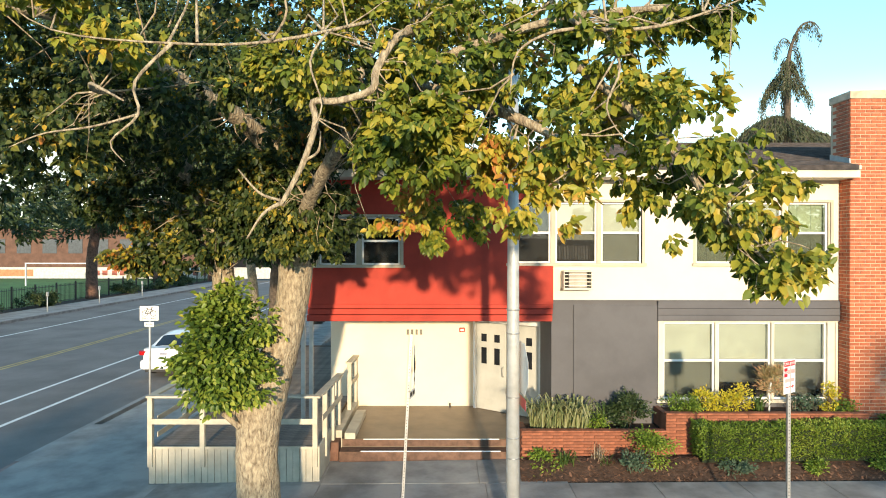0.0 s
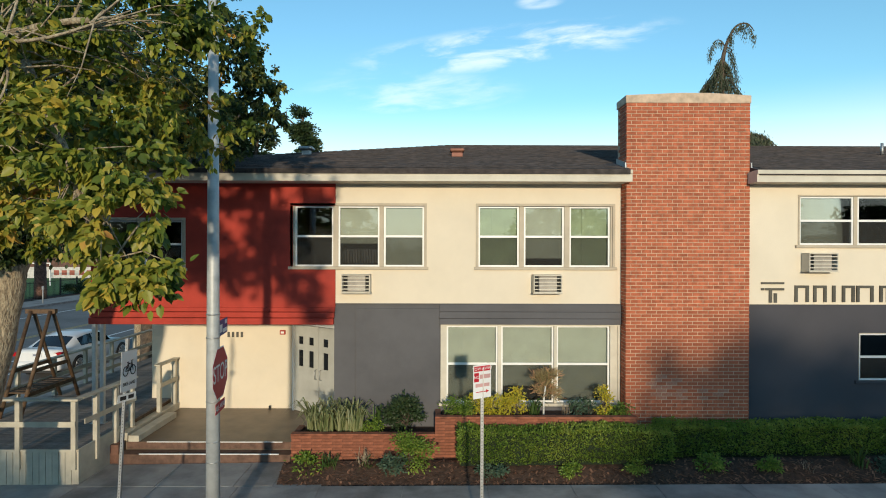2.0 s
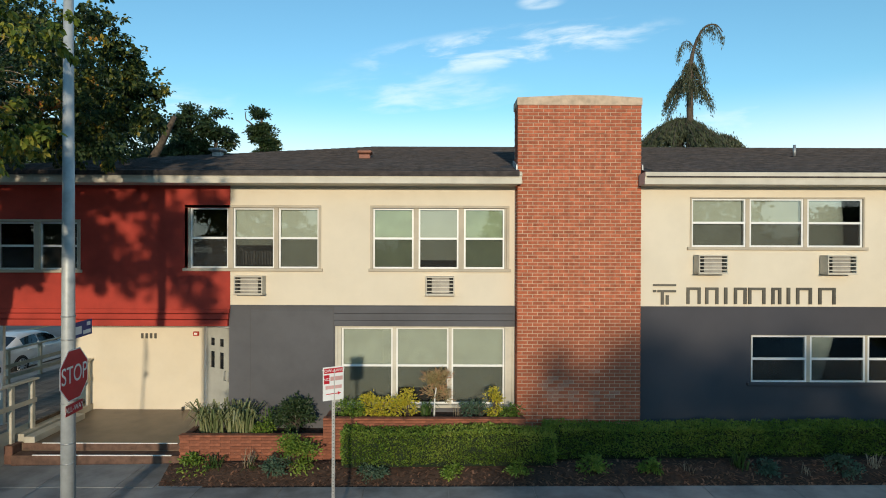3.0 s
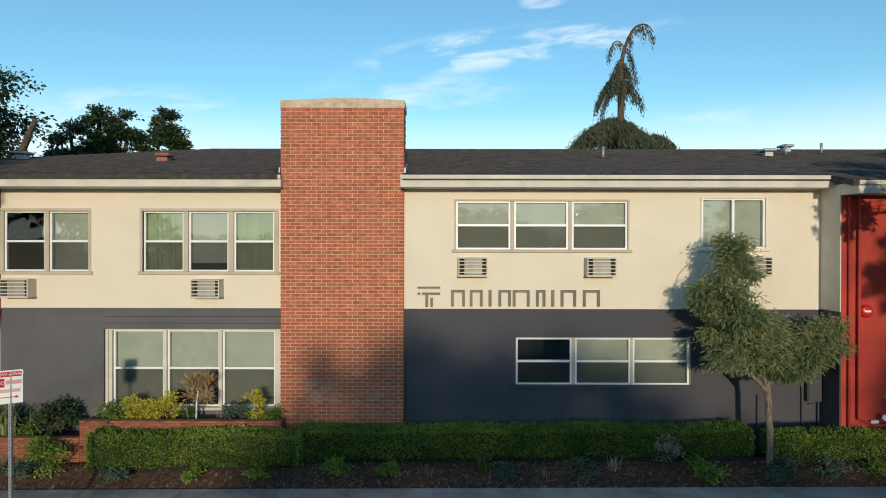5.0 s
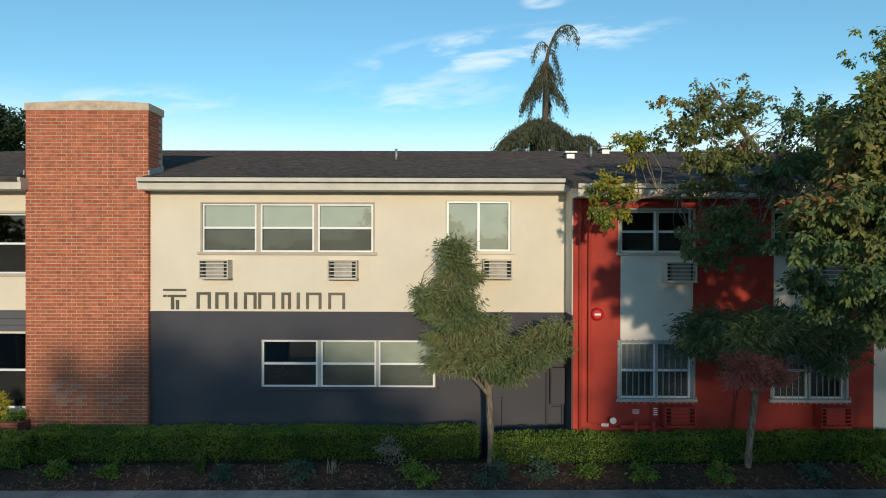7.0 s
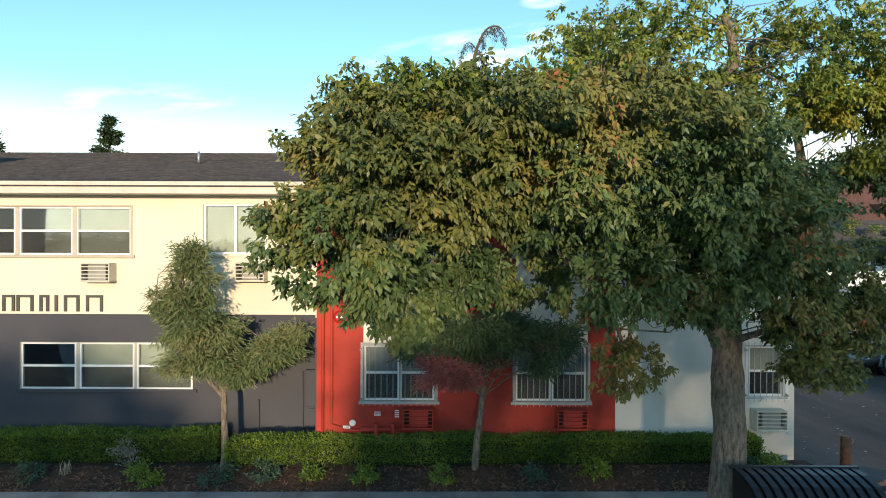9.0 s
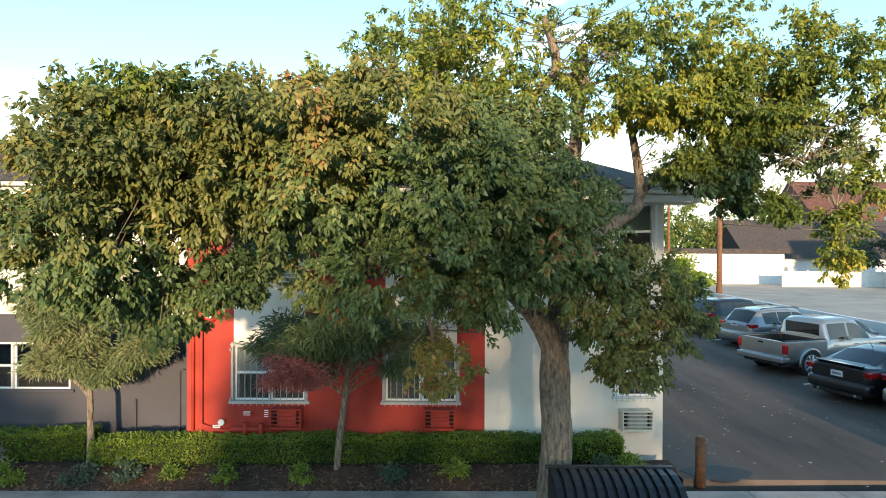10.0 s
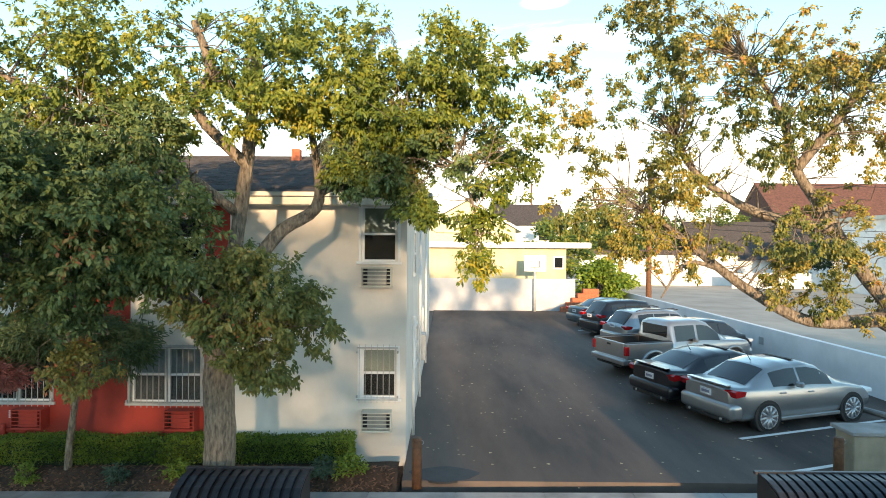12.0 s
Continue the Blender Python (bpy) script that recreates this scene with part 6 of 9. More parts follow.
# the street tree by the ramp
tree("street_tree", "large street tree with pale bark and yellowing leaves", [
    ([(-2.78, 8.85, -0.5), (-2.80, 8.85, 0.3), (-2.82, 8.86, 1.0), (-2.72, 8.87, 1.7), (-2.48, 8.9, 2.4), (-2.32, 8.9, 3.1), (-2.2, 8.95, 3.9), (-2.0, 9.0, 4.8)], [0.36, 0.31, 0.32, 0.36, 0.27, 0.25, 0.26, 0.2]),
    ([(-2.9, 8.85, 1.3), (-3.15, 8.75, 2.0), (-3.28, 8.7, 2.8), (-3.3, 8.7, 3.7), (-3.6, 8.5, 4.8), (-4.2, 8.2, 6.0)], [0.24, 0.2, 0.17, 0.16, 0.13, 0.08]),
    ([(-2.2, 8.95, 3.7), (-1.9, 8.0, 4.4), (-1.3, 6.8, 5.0), (-0.4, 5.6, 5.6), (0.9, 4.9, 5.9), (1.9, 4.6, 5.9)], [0.17, 0.11, 0.075, 0.05, 0.035, 0.02]),
    ([(-2.0, 9.0, 4.6), (-2.6, 8.0, 5.6), (-3.2, 6.4, 6.0), (-3.6, 5.2, 6.1), (-4.4, 4.4, 5.8)], [0.18, 0.13, 0.09, 0.06, 0.03]),
    ([(-2.0, 9.0, 4.8), (-1.7, 9.4, 6.0), (-1.2, 10.0, 7.4)], [0.18, 0.13, 0.07]),
    # the crooked bare bough
    ([(-0.2, 5.3, 6.0), (-0.38, 4.8, 5.72), (-0.52, 4.64, 5.41), (-0.56, 4.64, 5.25), (-0.83, 4.64, 5.16), (-1.03, 4.64, 5.15), (-1.01, 4.64, 4.99), (-1.11, 4.64, 4.66), (-1.29, 4.64, 4.32)], [0.036, 0.034, 0.033, 0.032, 0.029, 0.028, 0.026, 0.024, 0.017]),
    ([(-1.29, 4.64, 4.34), (-1.42, 4.6, 4.25), (-1.55, 4.6, 4.05)], [0.02, 0.012, 0.005]),
    ([(-1.29, 4.64, 4.36), (-1.45, 4.6, 4.42), (-1.6, 4.55, 4.6)], [0.014, 0.01, 0.005]),
    ([(-1.1, 4.64, 4.68), (-0.98, 4.6, 4.75), (-0.95, 4.55, 4.9)], [0.014, 0.01, 0.004]),
    ([(-0.4, 5.6, 5.6), (0.4, 5.0, 5.2), (0.9, 4.7, 4.9), (1.2, 4.5, 4.6)], [0.07, 0.05, 0.035, 0.02]),
    ([(1.0, 4.8, 5.6), (1.65, 4.3, 4.8), (1.95, 4.1, 4.25), (2.25, 4.0, 3.9)], [0.04, 0.03, 0.02, 0.01]),
    ([(-3.2, 6.0, 5.6), (-2.9, 4.9, 5.3), (-2.6, 4.3, 5.2), (-2.2, 4.0, 5.0)], [0.03, 0.02, 0.014, 0.006]),
    ([(-0.6, 4.9, 5.9), (-1.3, 4.4, 5.55), (-2.0, 4.3, 5.5), (-2.9, 4.3, 5.6), (-3.4, 4.3, 5.95)], [0.015, 0.012, 0.009, 0.006, 0.003]),
    ([(-2.0, 4.3, 5.5), (-2.25, 4.25, 5.2), (-2.2, 4.2, 4.95), (-2.4, 4.2, 4.75), (-2.3, 4.2, 4.6)], [0.014, 0.012, 0.01, 0.007, 0.003]),
    ([(-2.2, 4.2, 4.95), (-2.5, 4.15, 4.85), (-2.85, 4.15, 4.8), (-3.1, 4.15, 4.7)], [0.01, 0.008, 0.006, 0.003]),
    ([(-1.3, 4.4, 5.55), (-1.15, 4.3, 5.75), (-1.25, 4.25, 6.1)], [0.012, 0.009, 0.004]),
    ([(-0.9, 4.6, 5.7), (-1.0, 4.4, 5.4), (-0.9, 4.35, 5.05), (-1.0, 4.3, 4.8)], [0.012, 0.009, 0.006, 0.003]),
    ([(0.9, 4.6, 5.9), (1.1, 4.3, 5.62), (1.6, 4.2, 5.6), (2.2, 4.2, 5.8)], [0.02, 0.018, 0.012, 0.004]),
    ([(1.1, 4.3, 5.62), (0.8, 4.2, 5.55), (0.55, 4.2, 5.4), (0.5, 4.2, 5.1)], [0.016, 0.012, 0.008, 0.003]),
    ([(1.2, 4.3, 5.62), (1.3, 4.2, 5.3), (1.2, 4.2, 5.0), (1.35, 4.2, 4.75)], [0.012, 0.009, 0.007, 0.003]),
], [
    ((-4.6, 7.6, 6.3), (1.7, 1.4, 1.2), 300, 0.4), ((-3.2, 9.5, 6.7), (1.8, 1.2, 1.3), 260, 0.4),
    ((-0.4, 10.2, 7.4), (1.9, 1.1, 1.6), 420, 0.4), ((1.15, 10.15, 7.0), (0.9, 0.8, 1.0), 150, 0.3), ((0.1, 10.3, 5.95), (1.2, 0.6, 0.45), 90, 0.3),
    ((-2.6, 6.8, 6.3), (3.4, 2.7, 1.6), 900, 0.3), ((-3.5, 9.0, 5.3), (2.2, 1.8, 1.6), 330, 0.3),
    ((-1.5, 9.0, 6.8), (3.0, 2.4, 2.0), 420, 0.4), ((-2.2, 8.1, 4.25), (1.2, 0.55, 0.5), 420, 0.2), ((-2.1, 7.8, 4.85), (1.0, 0.45, 0.6), 320, 0.2), ((-4.1, 8.2, 3.85), (0.6, 0.5, 0.42), 100, 0.2), ((-4.3, 8.6, 4.6), (1.2, 0.8, 0.55), 230, 0.2), ((-1.6, 7.9, 5.5), (1.0, 0.5, 0.5), 130, 0.2), ((-4.4, 5.6, 5.3), (1.6, 1.6, 0.9), 190, 0.2),
    ((-3.3, 8.2, 4.0), (0.5, 0.5, 0.4), 36, 0.2), ((-6.2, 7.4, 5.6), (2.0, 2.0, 1.6), 330, 0.3),
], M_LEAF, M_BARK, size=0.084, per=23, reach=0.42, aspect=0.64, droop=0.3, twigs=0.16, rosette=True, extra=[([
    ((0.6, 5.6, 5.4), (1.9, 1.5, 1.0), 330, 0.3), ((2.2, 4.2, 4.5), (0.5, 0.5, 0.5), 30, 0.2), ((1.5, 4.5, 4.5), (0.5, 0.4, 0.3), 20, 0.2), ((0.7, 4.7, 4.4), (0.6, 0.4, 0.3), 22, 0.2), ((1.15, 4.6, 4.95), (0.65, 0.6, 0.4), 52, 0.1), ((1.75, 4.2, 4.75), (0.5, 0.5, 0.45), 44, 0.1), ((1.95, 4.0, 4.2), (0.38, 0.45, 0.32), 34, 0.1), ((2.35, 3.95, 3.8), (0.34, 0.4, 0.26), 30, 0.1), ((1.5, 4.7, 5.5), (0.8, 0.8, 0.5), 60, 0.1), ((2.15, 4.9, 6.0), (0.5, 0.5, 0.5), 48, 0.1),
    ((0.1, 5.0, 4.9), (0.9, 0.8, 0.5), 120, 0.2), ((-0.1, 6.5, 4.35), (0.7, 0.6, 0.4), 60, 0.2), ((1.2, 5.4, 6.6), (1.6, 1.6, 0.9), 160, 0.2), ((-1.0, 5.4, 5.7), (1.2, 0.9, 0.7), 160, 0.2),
    ((-3.4, 4.9, 5.9), (1.4, 0.9, 0.6), 100, 0.2)], M_LEAFG, "yellowing foliage, lightened in colour as if sunlit")])
tree("ivy_clump", "round clump of glossy green shoots on the trunk", [
    ([(-3.0, 8.6, 1.3), (-3.3, 8.45, 1.7), (-3.35, 8.4, 2.2)], [0.05, 0.04, 0.02]),
], [((-3.22, 8.32, 2.3), (0.55, 0.46, 0.66), 460, 0.5), ((-3.08, 8.32, 2.8), (0.46, 0.4, 0.55), 280, 0.5), ((-2.9, 8.32, 2.1), (0.36, 0.36, 0.4), 130, 0.4), ((-2.62, 8.36, 2.85), (0.17, 0.18, 0.38), 30, 0.2), ((-3.0, 8.35, 3.3), (0.25, 0.25, 0.2), 26, 0.2)], M_IVY, M_BARK, size=0.09, per=12, reach=0.13, twigs=0.04, aspect=0.6, category="shoots")

# the street tree by the driveway
tree("street_tree", "large street tree with rough brown bark and dense green leaves", [
    ([(25.72, 8.33, -0.3), (25.73, 8.33, 0.8), (25.78, 8.33, 1.5), (25.75, 8.35, 2.4), (25.8, 8.4, 3.4), (25.95, 8.5, 4.6), (26.1, 8.6, 6.0), (26.2, 8.6, 7.4)], [0.29, 0.235, 0.222, 0.225, 0.16, 0.108, 0.10, 0.07]),
    ([(25.78, 8.36, 2.75), (25.5, 8.3, 3.3), (25.05, 8.25, 3.75), (24.4, 8.15, 3.97), (23.6, 7.8, 4.05), (22.2, 6.7, 4.6), (20.9, 5.6, 5.0)], [0.19, 0.18, 0.16, 0.14, 0.11, 0.07, 0.03]),
    ([(25.8, 8.4, 3.3), (26.2, 8.5, 4.1), (26.6, 8.6, 4.65), (27.08, 8.75, 5.0), (27.1, 8.8, 5.6), (26.9, 8.8, 6.6)], [0.13, 0.11, 0.105, 0.095, 0.07, 0.04]),
    ([(25.95, 8.5, 4.9), (24.8, 7.8, 5.9), (24.0, 7.5, 6.2), (23.2, 7.2, 6.7)], [0.08, 0.06, 0.05, 0.03]),
    ([(26.1, 8.6, 5.6), (25.4, 8.3, 6.4), (25.7, 8.1, 6.9), (25.5, 8.0, 7.6)], [0.09, 0.075, 0.07, 0.05]),
    ([(27.1, 8.78, 5.2), (28.0, 8.7, 5.7), (29.0, 8.5, 6.2)], [0.06, 0.045, 0.02]),
    ([(25.0, 8.25, 3.75), (23.7, 8.9, 4.6), (22.3, 9.2, 5.1), (20.8, 9.4, 5.2), (19.6, 9.6, 5.0)], [0.09, 0.07, 0.055, 0.035, 0.015]),
    ([(22.3, 9.2, 5.1), (21.5, 9.2, 6.0), (20.9, 9.2, 6.9)], [0.05, 0.035, 0.015]),
    ([(24.0, 8.0, 3.9), (23.9, 7.7, 3.4), (24.1, 7.6, 2.7)], [0.05, 0.03, 0.015]),
    ([(23.6, 7.9, 4.05), (23.2, 7.5, 3.95), (22.7, 7.3, 3.9)], [0.04, 0.03, 0.015]),
    ([(25.7, 8.35, 2.9), (26.2, 7.9, 3.2), (26.6, 7.5, 3.1)], [0.06, 0.04, 0.015]),
    ([(28.6, 8.6, 5.9), (29.2, 8.1, 5.6), (29.5, 7.8, 4.9), (29.5, 7.8, 4.2)], [0.03, 0.025, 0.02, 0.008]),
], [
    ((20.7, 5.3, 4.35), (0.9, 0.8, 0.7), 400, 0.4), ((21.2, 5.8, 3.72), (0.62, 0.5, 0.4), 170, 0.3), ((20.75, 6.3, 3.7), (0.4, 0.4, 0.36), 70, 0.2), ((21.8, 6.0, 4.0), (0.6, 0.5, 0.42), 170, 0.3), 
    ((22.8, 5.7, 5.05), (1.0, 1.0, 0.85), 480, 0.4), ((24.0, 5.9, 5.0), (1.1, 1.1, 0.95), 560, 0.4), ((24.95, 6.5, 4.7), (1.0, 1.1, 1.1), 540, 0.4), ((25.6, 6.9, 4.6), (0.65, 0.9, 0.95), 330, 0.4),
    ((23.4, 5.9, 4.0), (0.75, 0.65, 0.55), 170, 0.4), ((24.6, 6.6, 3.95), (0.9, 0.8, 0.65), 300, 0.4), ((24.4, 7.3, 5.3), (1.2, 0.9, 1.1), 420, 0.4),
    ((26.3, 7.5, 3.7), (0.8, 0.6, 0.8), 200, 0.4),
    ((22.3, 9.2, 5.9), (1.0, 0.75, 1.1), 320, 0.3), ((21.4, 9.4, 4.4), (0.9, 0.55, 0.6), 200, 0.3), ((22.6, 7.0, 4.0), (0.6, 0.5, 0.45), 120, 0.3), ((29.3, 8.2, 5.7), (0.9, 0.8, 0.6), 190, 0.3), ((27.95, 8.5, 5.5), (0.8, 0.55, 0.6), 280, 0.3), ((28.5, 8.4, 5.05), (0.4, 0.4, 0.3), 70, 0.2), ((28.0, 8.3, 5.5), (0.7, 0.7, 0.5), 140, 0.3), ((25.1, 7.2, 5.7), (0.8, 0.9, 0.6), 220, 0.4),
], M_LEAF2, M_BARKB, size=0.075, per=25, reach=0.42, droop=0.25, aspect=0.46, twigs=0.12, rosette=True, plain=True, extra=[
    # boughs in lighter leaf colours, painted as the sunlit side of the crown
    ([((25.3, 8.2, 7.3), (2.6, 2.0, 0.9), 620, 0.3), ((23.7, 7.4, 6.5), (1.3, 1.3, 0.8), 380, 0.3), ((27.2, 8.0, 7.0), (1.5, 1.3, 0.9), 420, 0.3), ((28.4, 8.3, 6.3), (1.0, 1.1, 0.8), 300, 0.3), ((29.6, 8.1, 6.8), (1.0, 1.0, 0.8), 260, 0.2), ((21.3, 5.3, 5.7), (0.7, 0.8, 0.42), 210, 0.2), ((22.5, 5.8, 5.75), (1.0, 0.9, 0.4), 170, 0.2), ((30.2, 8.0, 6.0), (0.6, 0.7, 0.7), 110, 0.2), ((27.7, 8.0, 5.55), (0.45, 0.35, 0.28), 90, 0.2), ((28.35, 8.0, 6.1), (0.7, 0.5, 0.4), 140, 0.2), ((28.8, 8.0, 4.95), (0.3, 0.35, 0.42), 56, 0.1), ((25.0, 8.0, 6.3), (1.0, 0.8, 0.5), 170, 0.3), ((28.8, 8.2, 7.0), (1.3, 1.0, 0.7), 240, 0.1), ((27.6, 8.2, 6.5), (1.0, 0.9, 0.6), 160, 0.1), ((26.3, 8.0, 6.3), (1.2, 0.9, 0.45), 170, 0.1)], M_LEAFG2, "yellow-green foliage with sunlight put into its colour"),
    ([((20.9, 5.1, 5.3), (0.8, 0.6, 0.6), 200, 0.5), ((22.4, 5.0, 5.6), (1.0, 0.6, 0.4), 160, 0.4), ((23.6, 5.2, 5.7), (0.8, 0.6, 0.4), 120, 0.4), ((21.1, 5.3, 5.1), (0.9, 0.9, 0.8), 460, 0.4), ((21.9, 5.5, 5.0), (1.0, 0.9, 0.8), 440, 0.4), ((22.9, 5.5, 5.3), (0.9, 0.8, 0.6), 220, 0.4), ((20.7, 5.0, 4.6), (0.7, 0.5, 0.5), 110, 0.3), ((24.1, 7.6, 2.75), (0.48, 0.45, 0.5), 90, 0.2), ((20.9, 9.3, 6.0), (0.9, 0.7, 1.1), 300, 0.3), ((26.5, 7.25, 3.7), (0.95, 0.7, 0.8), 330, 0.3), ((26.6, 7.6, 2.85), (0.62, 0.5, 0.5), 170, 0.2), ((27.2, 7.6, 3.4), (0.5, 0.5, 0.6), 90, 0.1)], M_LEAFO, "olive foliage with a lighter colour as if sunlit"),
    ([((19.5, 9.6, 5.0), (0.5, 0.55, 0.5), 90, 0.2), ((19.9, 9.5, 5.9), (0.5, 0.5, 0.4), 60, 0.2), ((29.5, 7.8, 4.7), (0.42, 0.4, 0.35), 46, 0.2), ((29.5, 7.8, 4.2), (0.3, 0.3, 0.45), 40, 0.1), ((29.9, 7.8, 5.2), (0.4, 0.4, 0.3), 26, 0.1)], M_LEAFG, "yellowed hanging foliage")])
# slender trees in the bed
tree("young_tree", "slender young tree with fine willow-like leaves", [
    ([(17.5, 10.58, 0.1), (17.52, 10.58, 0.5), (17.5, 10.6, 1.0), (17.47, 10.62, 1.55), (17.3, 10.66, 2.2), (17.0, 10.7, 3.0), (16.85, 10.7, 3.8)], [0.085, 0.066, 0.058, 0.055, 0.04, 0.028, 0.012]),
    ([(17.48, 10.62, 1.5), (17.25, 10.62, 1.75), (16.95, 10.62, 2.0), (16.6, 10.65, 2.5)], [0.045, 0.036, 0.028, 0.012]),
    ([(17.45, 10.62, 1.62), (17.8, 10.65, 1.85), (18.3, 10.75, 2.2), (18.8, 10.75, 2.6)], [0.034, 0.026, 0.018, 0.008]),
    ([(17.0, 10.68, 2.7), (16.5, 10.7, 3.1), (16.05, 10.7, 3.5)], [0.02, 0.012, 0.006]),
], [((16.85, 10.7, 3.75), (0.34, 0.3, 0.62), 150, 0.1), ((16.78, 10.7, 4.2), (0.16, 0.16, 0.24), 30, 0.1), ((16.8, 10.68, 2.95), (0.6, 0.42, 0.6), 220, 0.15), ((16.98, 10.62, 2.2), (0.64, 0.42, 0.42), 200, 0.15), ((16.3, 10.7, 3.3), (0.26, 0.22, 0.26), 36, 0.1), ((17.25, 10.68, 2.75), (0.5, 0.4, 0.5), 120, 0.15),
    ((17.75, 10.65, 2.05), (0.55, 0.4, 0.36), 130, 0.15), ((18.3, 10.75, 2.28), (0.5, 0.38, 0.34), 130, 0.15), ((18.68, 10.75, 2.55), (0.3, 0.28, 0.24), 56, 0.1), ((18.9, 10.75, 2.75), (0.14, 0.16, 0.14), 12, 0.1)],
    M_LEAFW, M_BARKB, size=0.10, per=30, reach=0.16, droop=0.6, aspect=0.2, twigs=0.2)
tree("young_tree", "slim young tree with ferny dark leaves, some reddened", [
    ([(22.15, 10.4, 0.05), (22.2, 10.4, 0.8), (22.3, 10.4, 1.6), (22.4, 10.4, 2.6)], [0.075, 0.06, 0.055, 0.03]),
    ([(22.3, 10.4, 1.6), (21.8, 10.3, 2.0), (21.4, 10.2, 2.3)], [0.03, 0.02, 0.01]),
], [((22.0, 10.1, 2.65), (1.2, 0.7, 0.65), 380, 0.3), ((23.2, 10.1, 2.55), (0.85, 0.6, 0.5), 200, 0.3), ((21.2, 10.1, 2.7), (0.6, 0.45, 0.45), 110, 0.2)], M_FERN, M_BARKB, size=0.12, per=30, reach=0.18, aspect=0.2, droop=0.7)
tree("red_spray", "drooping spray of reddened leaves on the slim tree", [([(22.25, 10.35, 2.0), (22.0, 9.9, 2.25), (21.55, 9.3, 2.25)], [0.02, 0.012, 0.005])],
     [((21.5, 9.25, 2.26), (0.42, 0.25, 0.26), 140, 0.2), ((21.9, 9.25, 2.18), (0.3, 0.2, 0.2), 70, 0.2)], M_REDLEAF, M_BARK, size=0.075, per=26, reach=0.13, aspect=0.2, category="leaf spray")
# the tree at the driveway's other side, only its boughs reach in
tree("street_tree", "street tree with thin autumn foliage and long pale boughs", [
    ([(37.2, 8.3, 0.0), (37.0, 8.3, 1.6), (36.4, 8.3, 2.9), (35.5, 8.3, 3.45)], [0.32, 0.28, 0.22, 0.17]),
    ([(35.6, 8.3, 3.4), (34.5, 8.35, 3.35), (33.7, 8.4, 3.75), (33.2, 8.4, 4.1), (32.3, 8.4, 4.8), (31.6, 8.3, 5.2)], [0.12, 0.085, 0.075, 0.065, 0.045, 0.02]),
    ([(35.9, 8.3, 3.3), (35.2, 8.4, 4.2), (34.7, 8.4, 5.0), (34.3, 8.4, 5.6), (34.0, 8.3, 6.4), (33.3, 8.2, 7.4)], [0.12, 0.10, 0.085, 0.07, 0.05, 0.03]),
    ([(34.9, 8.4, 4.7), (33.8, 8.5, 4.95), (32.9, 8.5, 5.5), (32.4, 8.4, 6.2)], [0.09, 0.07, 0.05, 0.03]),
    ([(34.3, 8.4, 5.6), (35.0, 8.2, 6.6), (35.6, 8.2, 7.6)], [0.08, 0.06, 0.04]),
    ([(33.2, 8.4, 4.1), (32.6, 8.2, 4.2), (32.2, 8.1, 3.7)], [0.04, 0.03, 0.01]),
], [((33.4, 8.0, 6.6), (1.7, 1.5, 1.2), 345, 0.2), ((32.2, 8.0, 7.5), (1.3, 1.0, 0.8), 195, 0.2), ((34.2, 8.2, 3.9), (0.6, 0.5, 0.5), 66, 0.2), ((32.0, 8.1, 5.4), (0.9, 0.9, 0.9), 150, 0.2), ((34.8, 8.0, 6.4), (1.4, 1.3, 1.3), 300, 0.2), ((31.8, 8.1, 4.4), (0.55, 0.55, 0.55), 51, 0.1), ((32.6, 8.1, 4.5), (0.7, 0.6, 0.5), 51, 0.1), ((34.6, 8.2, 4.6), (1.2, 0.9, 0.8), 120, 0.1), ((35.0, 8.1, 3.7), (0.9, 0.7, 0.4), 39, 0.1), ((31.3, 8.1, 6.2), (0.6, 0.6, 0.8), 60, 0.1), ((30.8, 8.1, 6.9), (0.5, 0.6, 0.6), 45, 0.1), ((31.1, 8.1, 5.0), (0.6, 0.6, 0.5), 45, 0.1)], M_LEAFY, M_BARKB, size=0.052, per=40, reach=0.46, aspect=0.55, twigs=0.45, rosette=True)

# ---- trees further off ----
tree("avenue_tree", "dark broad-leaved tree beside the avenue", [
    ([(-5.8, 20.5, -0.4), (-5.75, 20.5, 2.0), (-5.6, 20.5, 4.5), (-5.2, 20.2, 7.0)], [0.42, 0.36, 0.33, 0.22]),
    ([(-5.65, 20.5, 4.0), (-7.5, 20, 6.0), (-9, 19.5, 7.5)], [0.2, 0.14, 0.07]),
    ([(-5.5, 20.4, 5.0), (-3.5, 20, 7.0), (-2.4, 19.5, 8.5)], [0.2, 0.14, 0.07]),
], [((-7.4, 19.5, 8.6), (4.2, 4.2, 3.6), 1350, 0.35), ((-5.2, 19.0, 8.0), (2.0, 2.0, 2.2), 260, 0.3), ((-9.0, 19.5, 6.4), (2.6, 2.5, 1.6), 300, 0.3), ((-11.5, 20.5, 9.2), (3.4, 3.0, 3.2), 620, 0.35), ((-9.5, 18.5, 11.5), (3.4, 3.0, 2.0), 360, 0.3), ((-6.5, 18.5, 4.4), (2.3, 1.5, 0.9), 170, 0.3)], M_LEAFD, M_BARKD, size=0.15, per=24, reach=0.45, aspect=0.6, twigs=0.05)
tree("avenue_tree", "slim tree beside the avenue", [
    ([(-7.3, 22.5, -0.4), (-7.3, 22.5, 2.2), (-7.6, 22.5, 4.5), (-7.8, 22.5, 6.5)], [0.22, 0.18, 0.15, 0.1]),
], [((-7.8, 22.5, 6.4), (2.4, 2.4, 2.0), 330, 0.3)], M_LEAFD, M_BARK, size=0.2, per=13, reach=0.5, aspect=0.6, twigs=0.05)
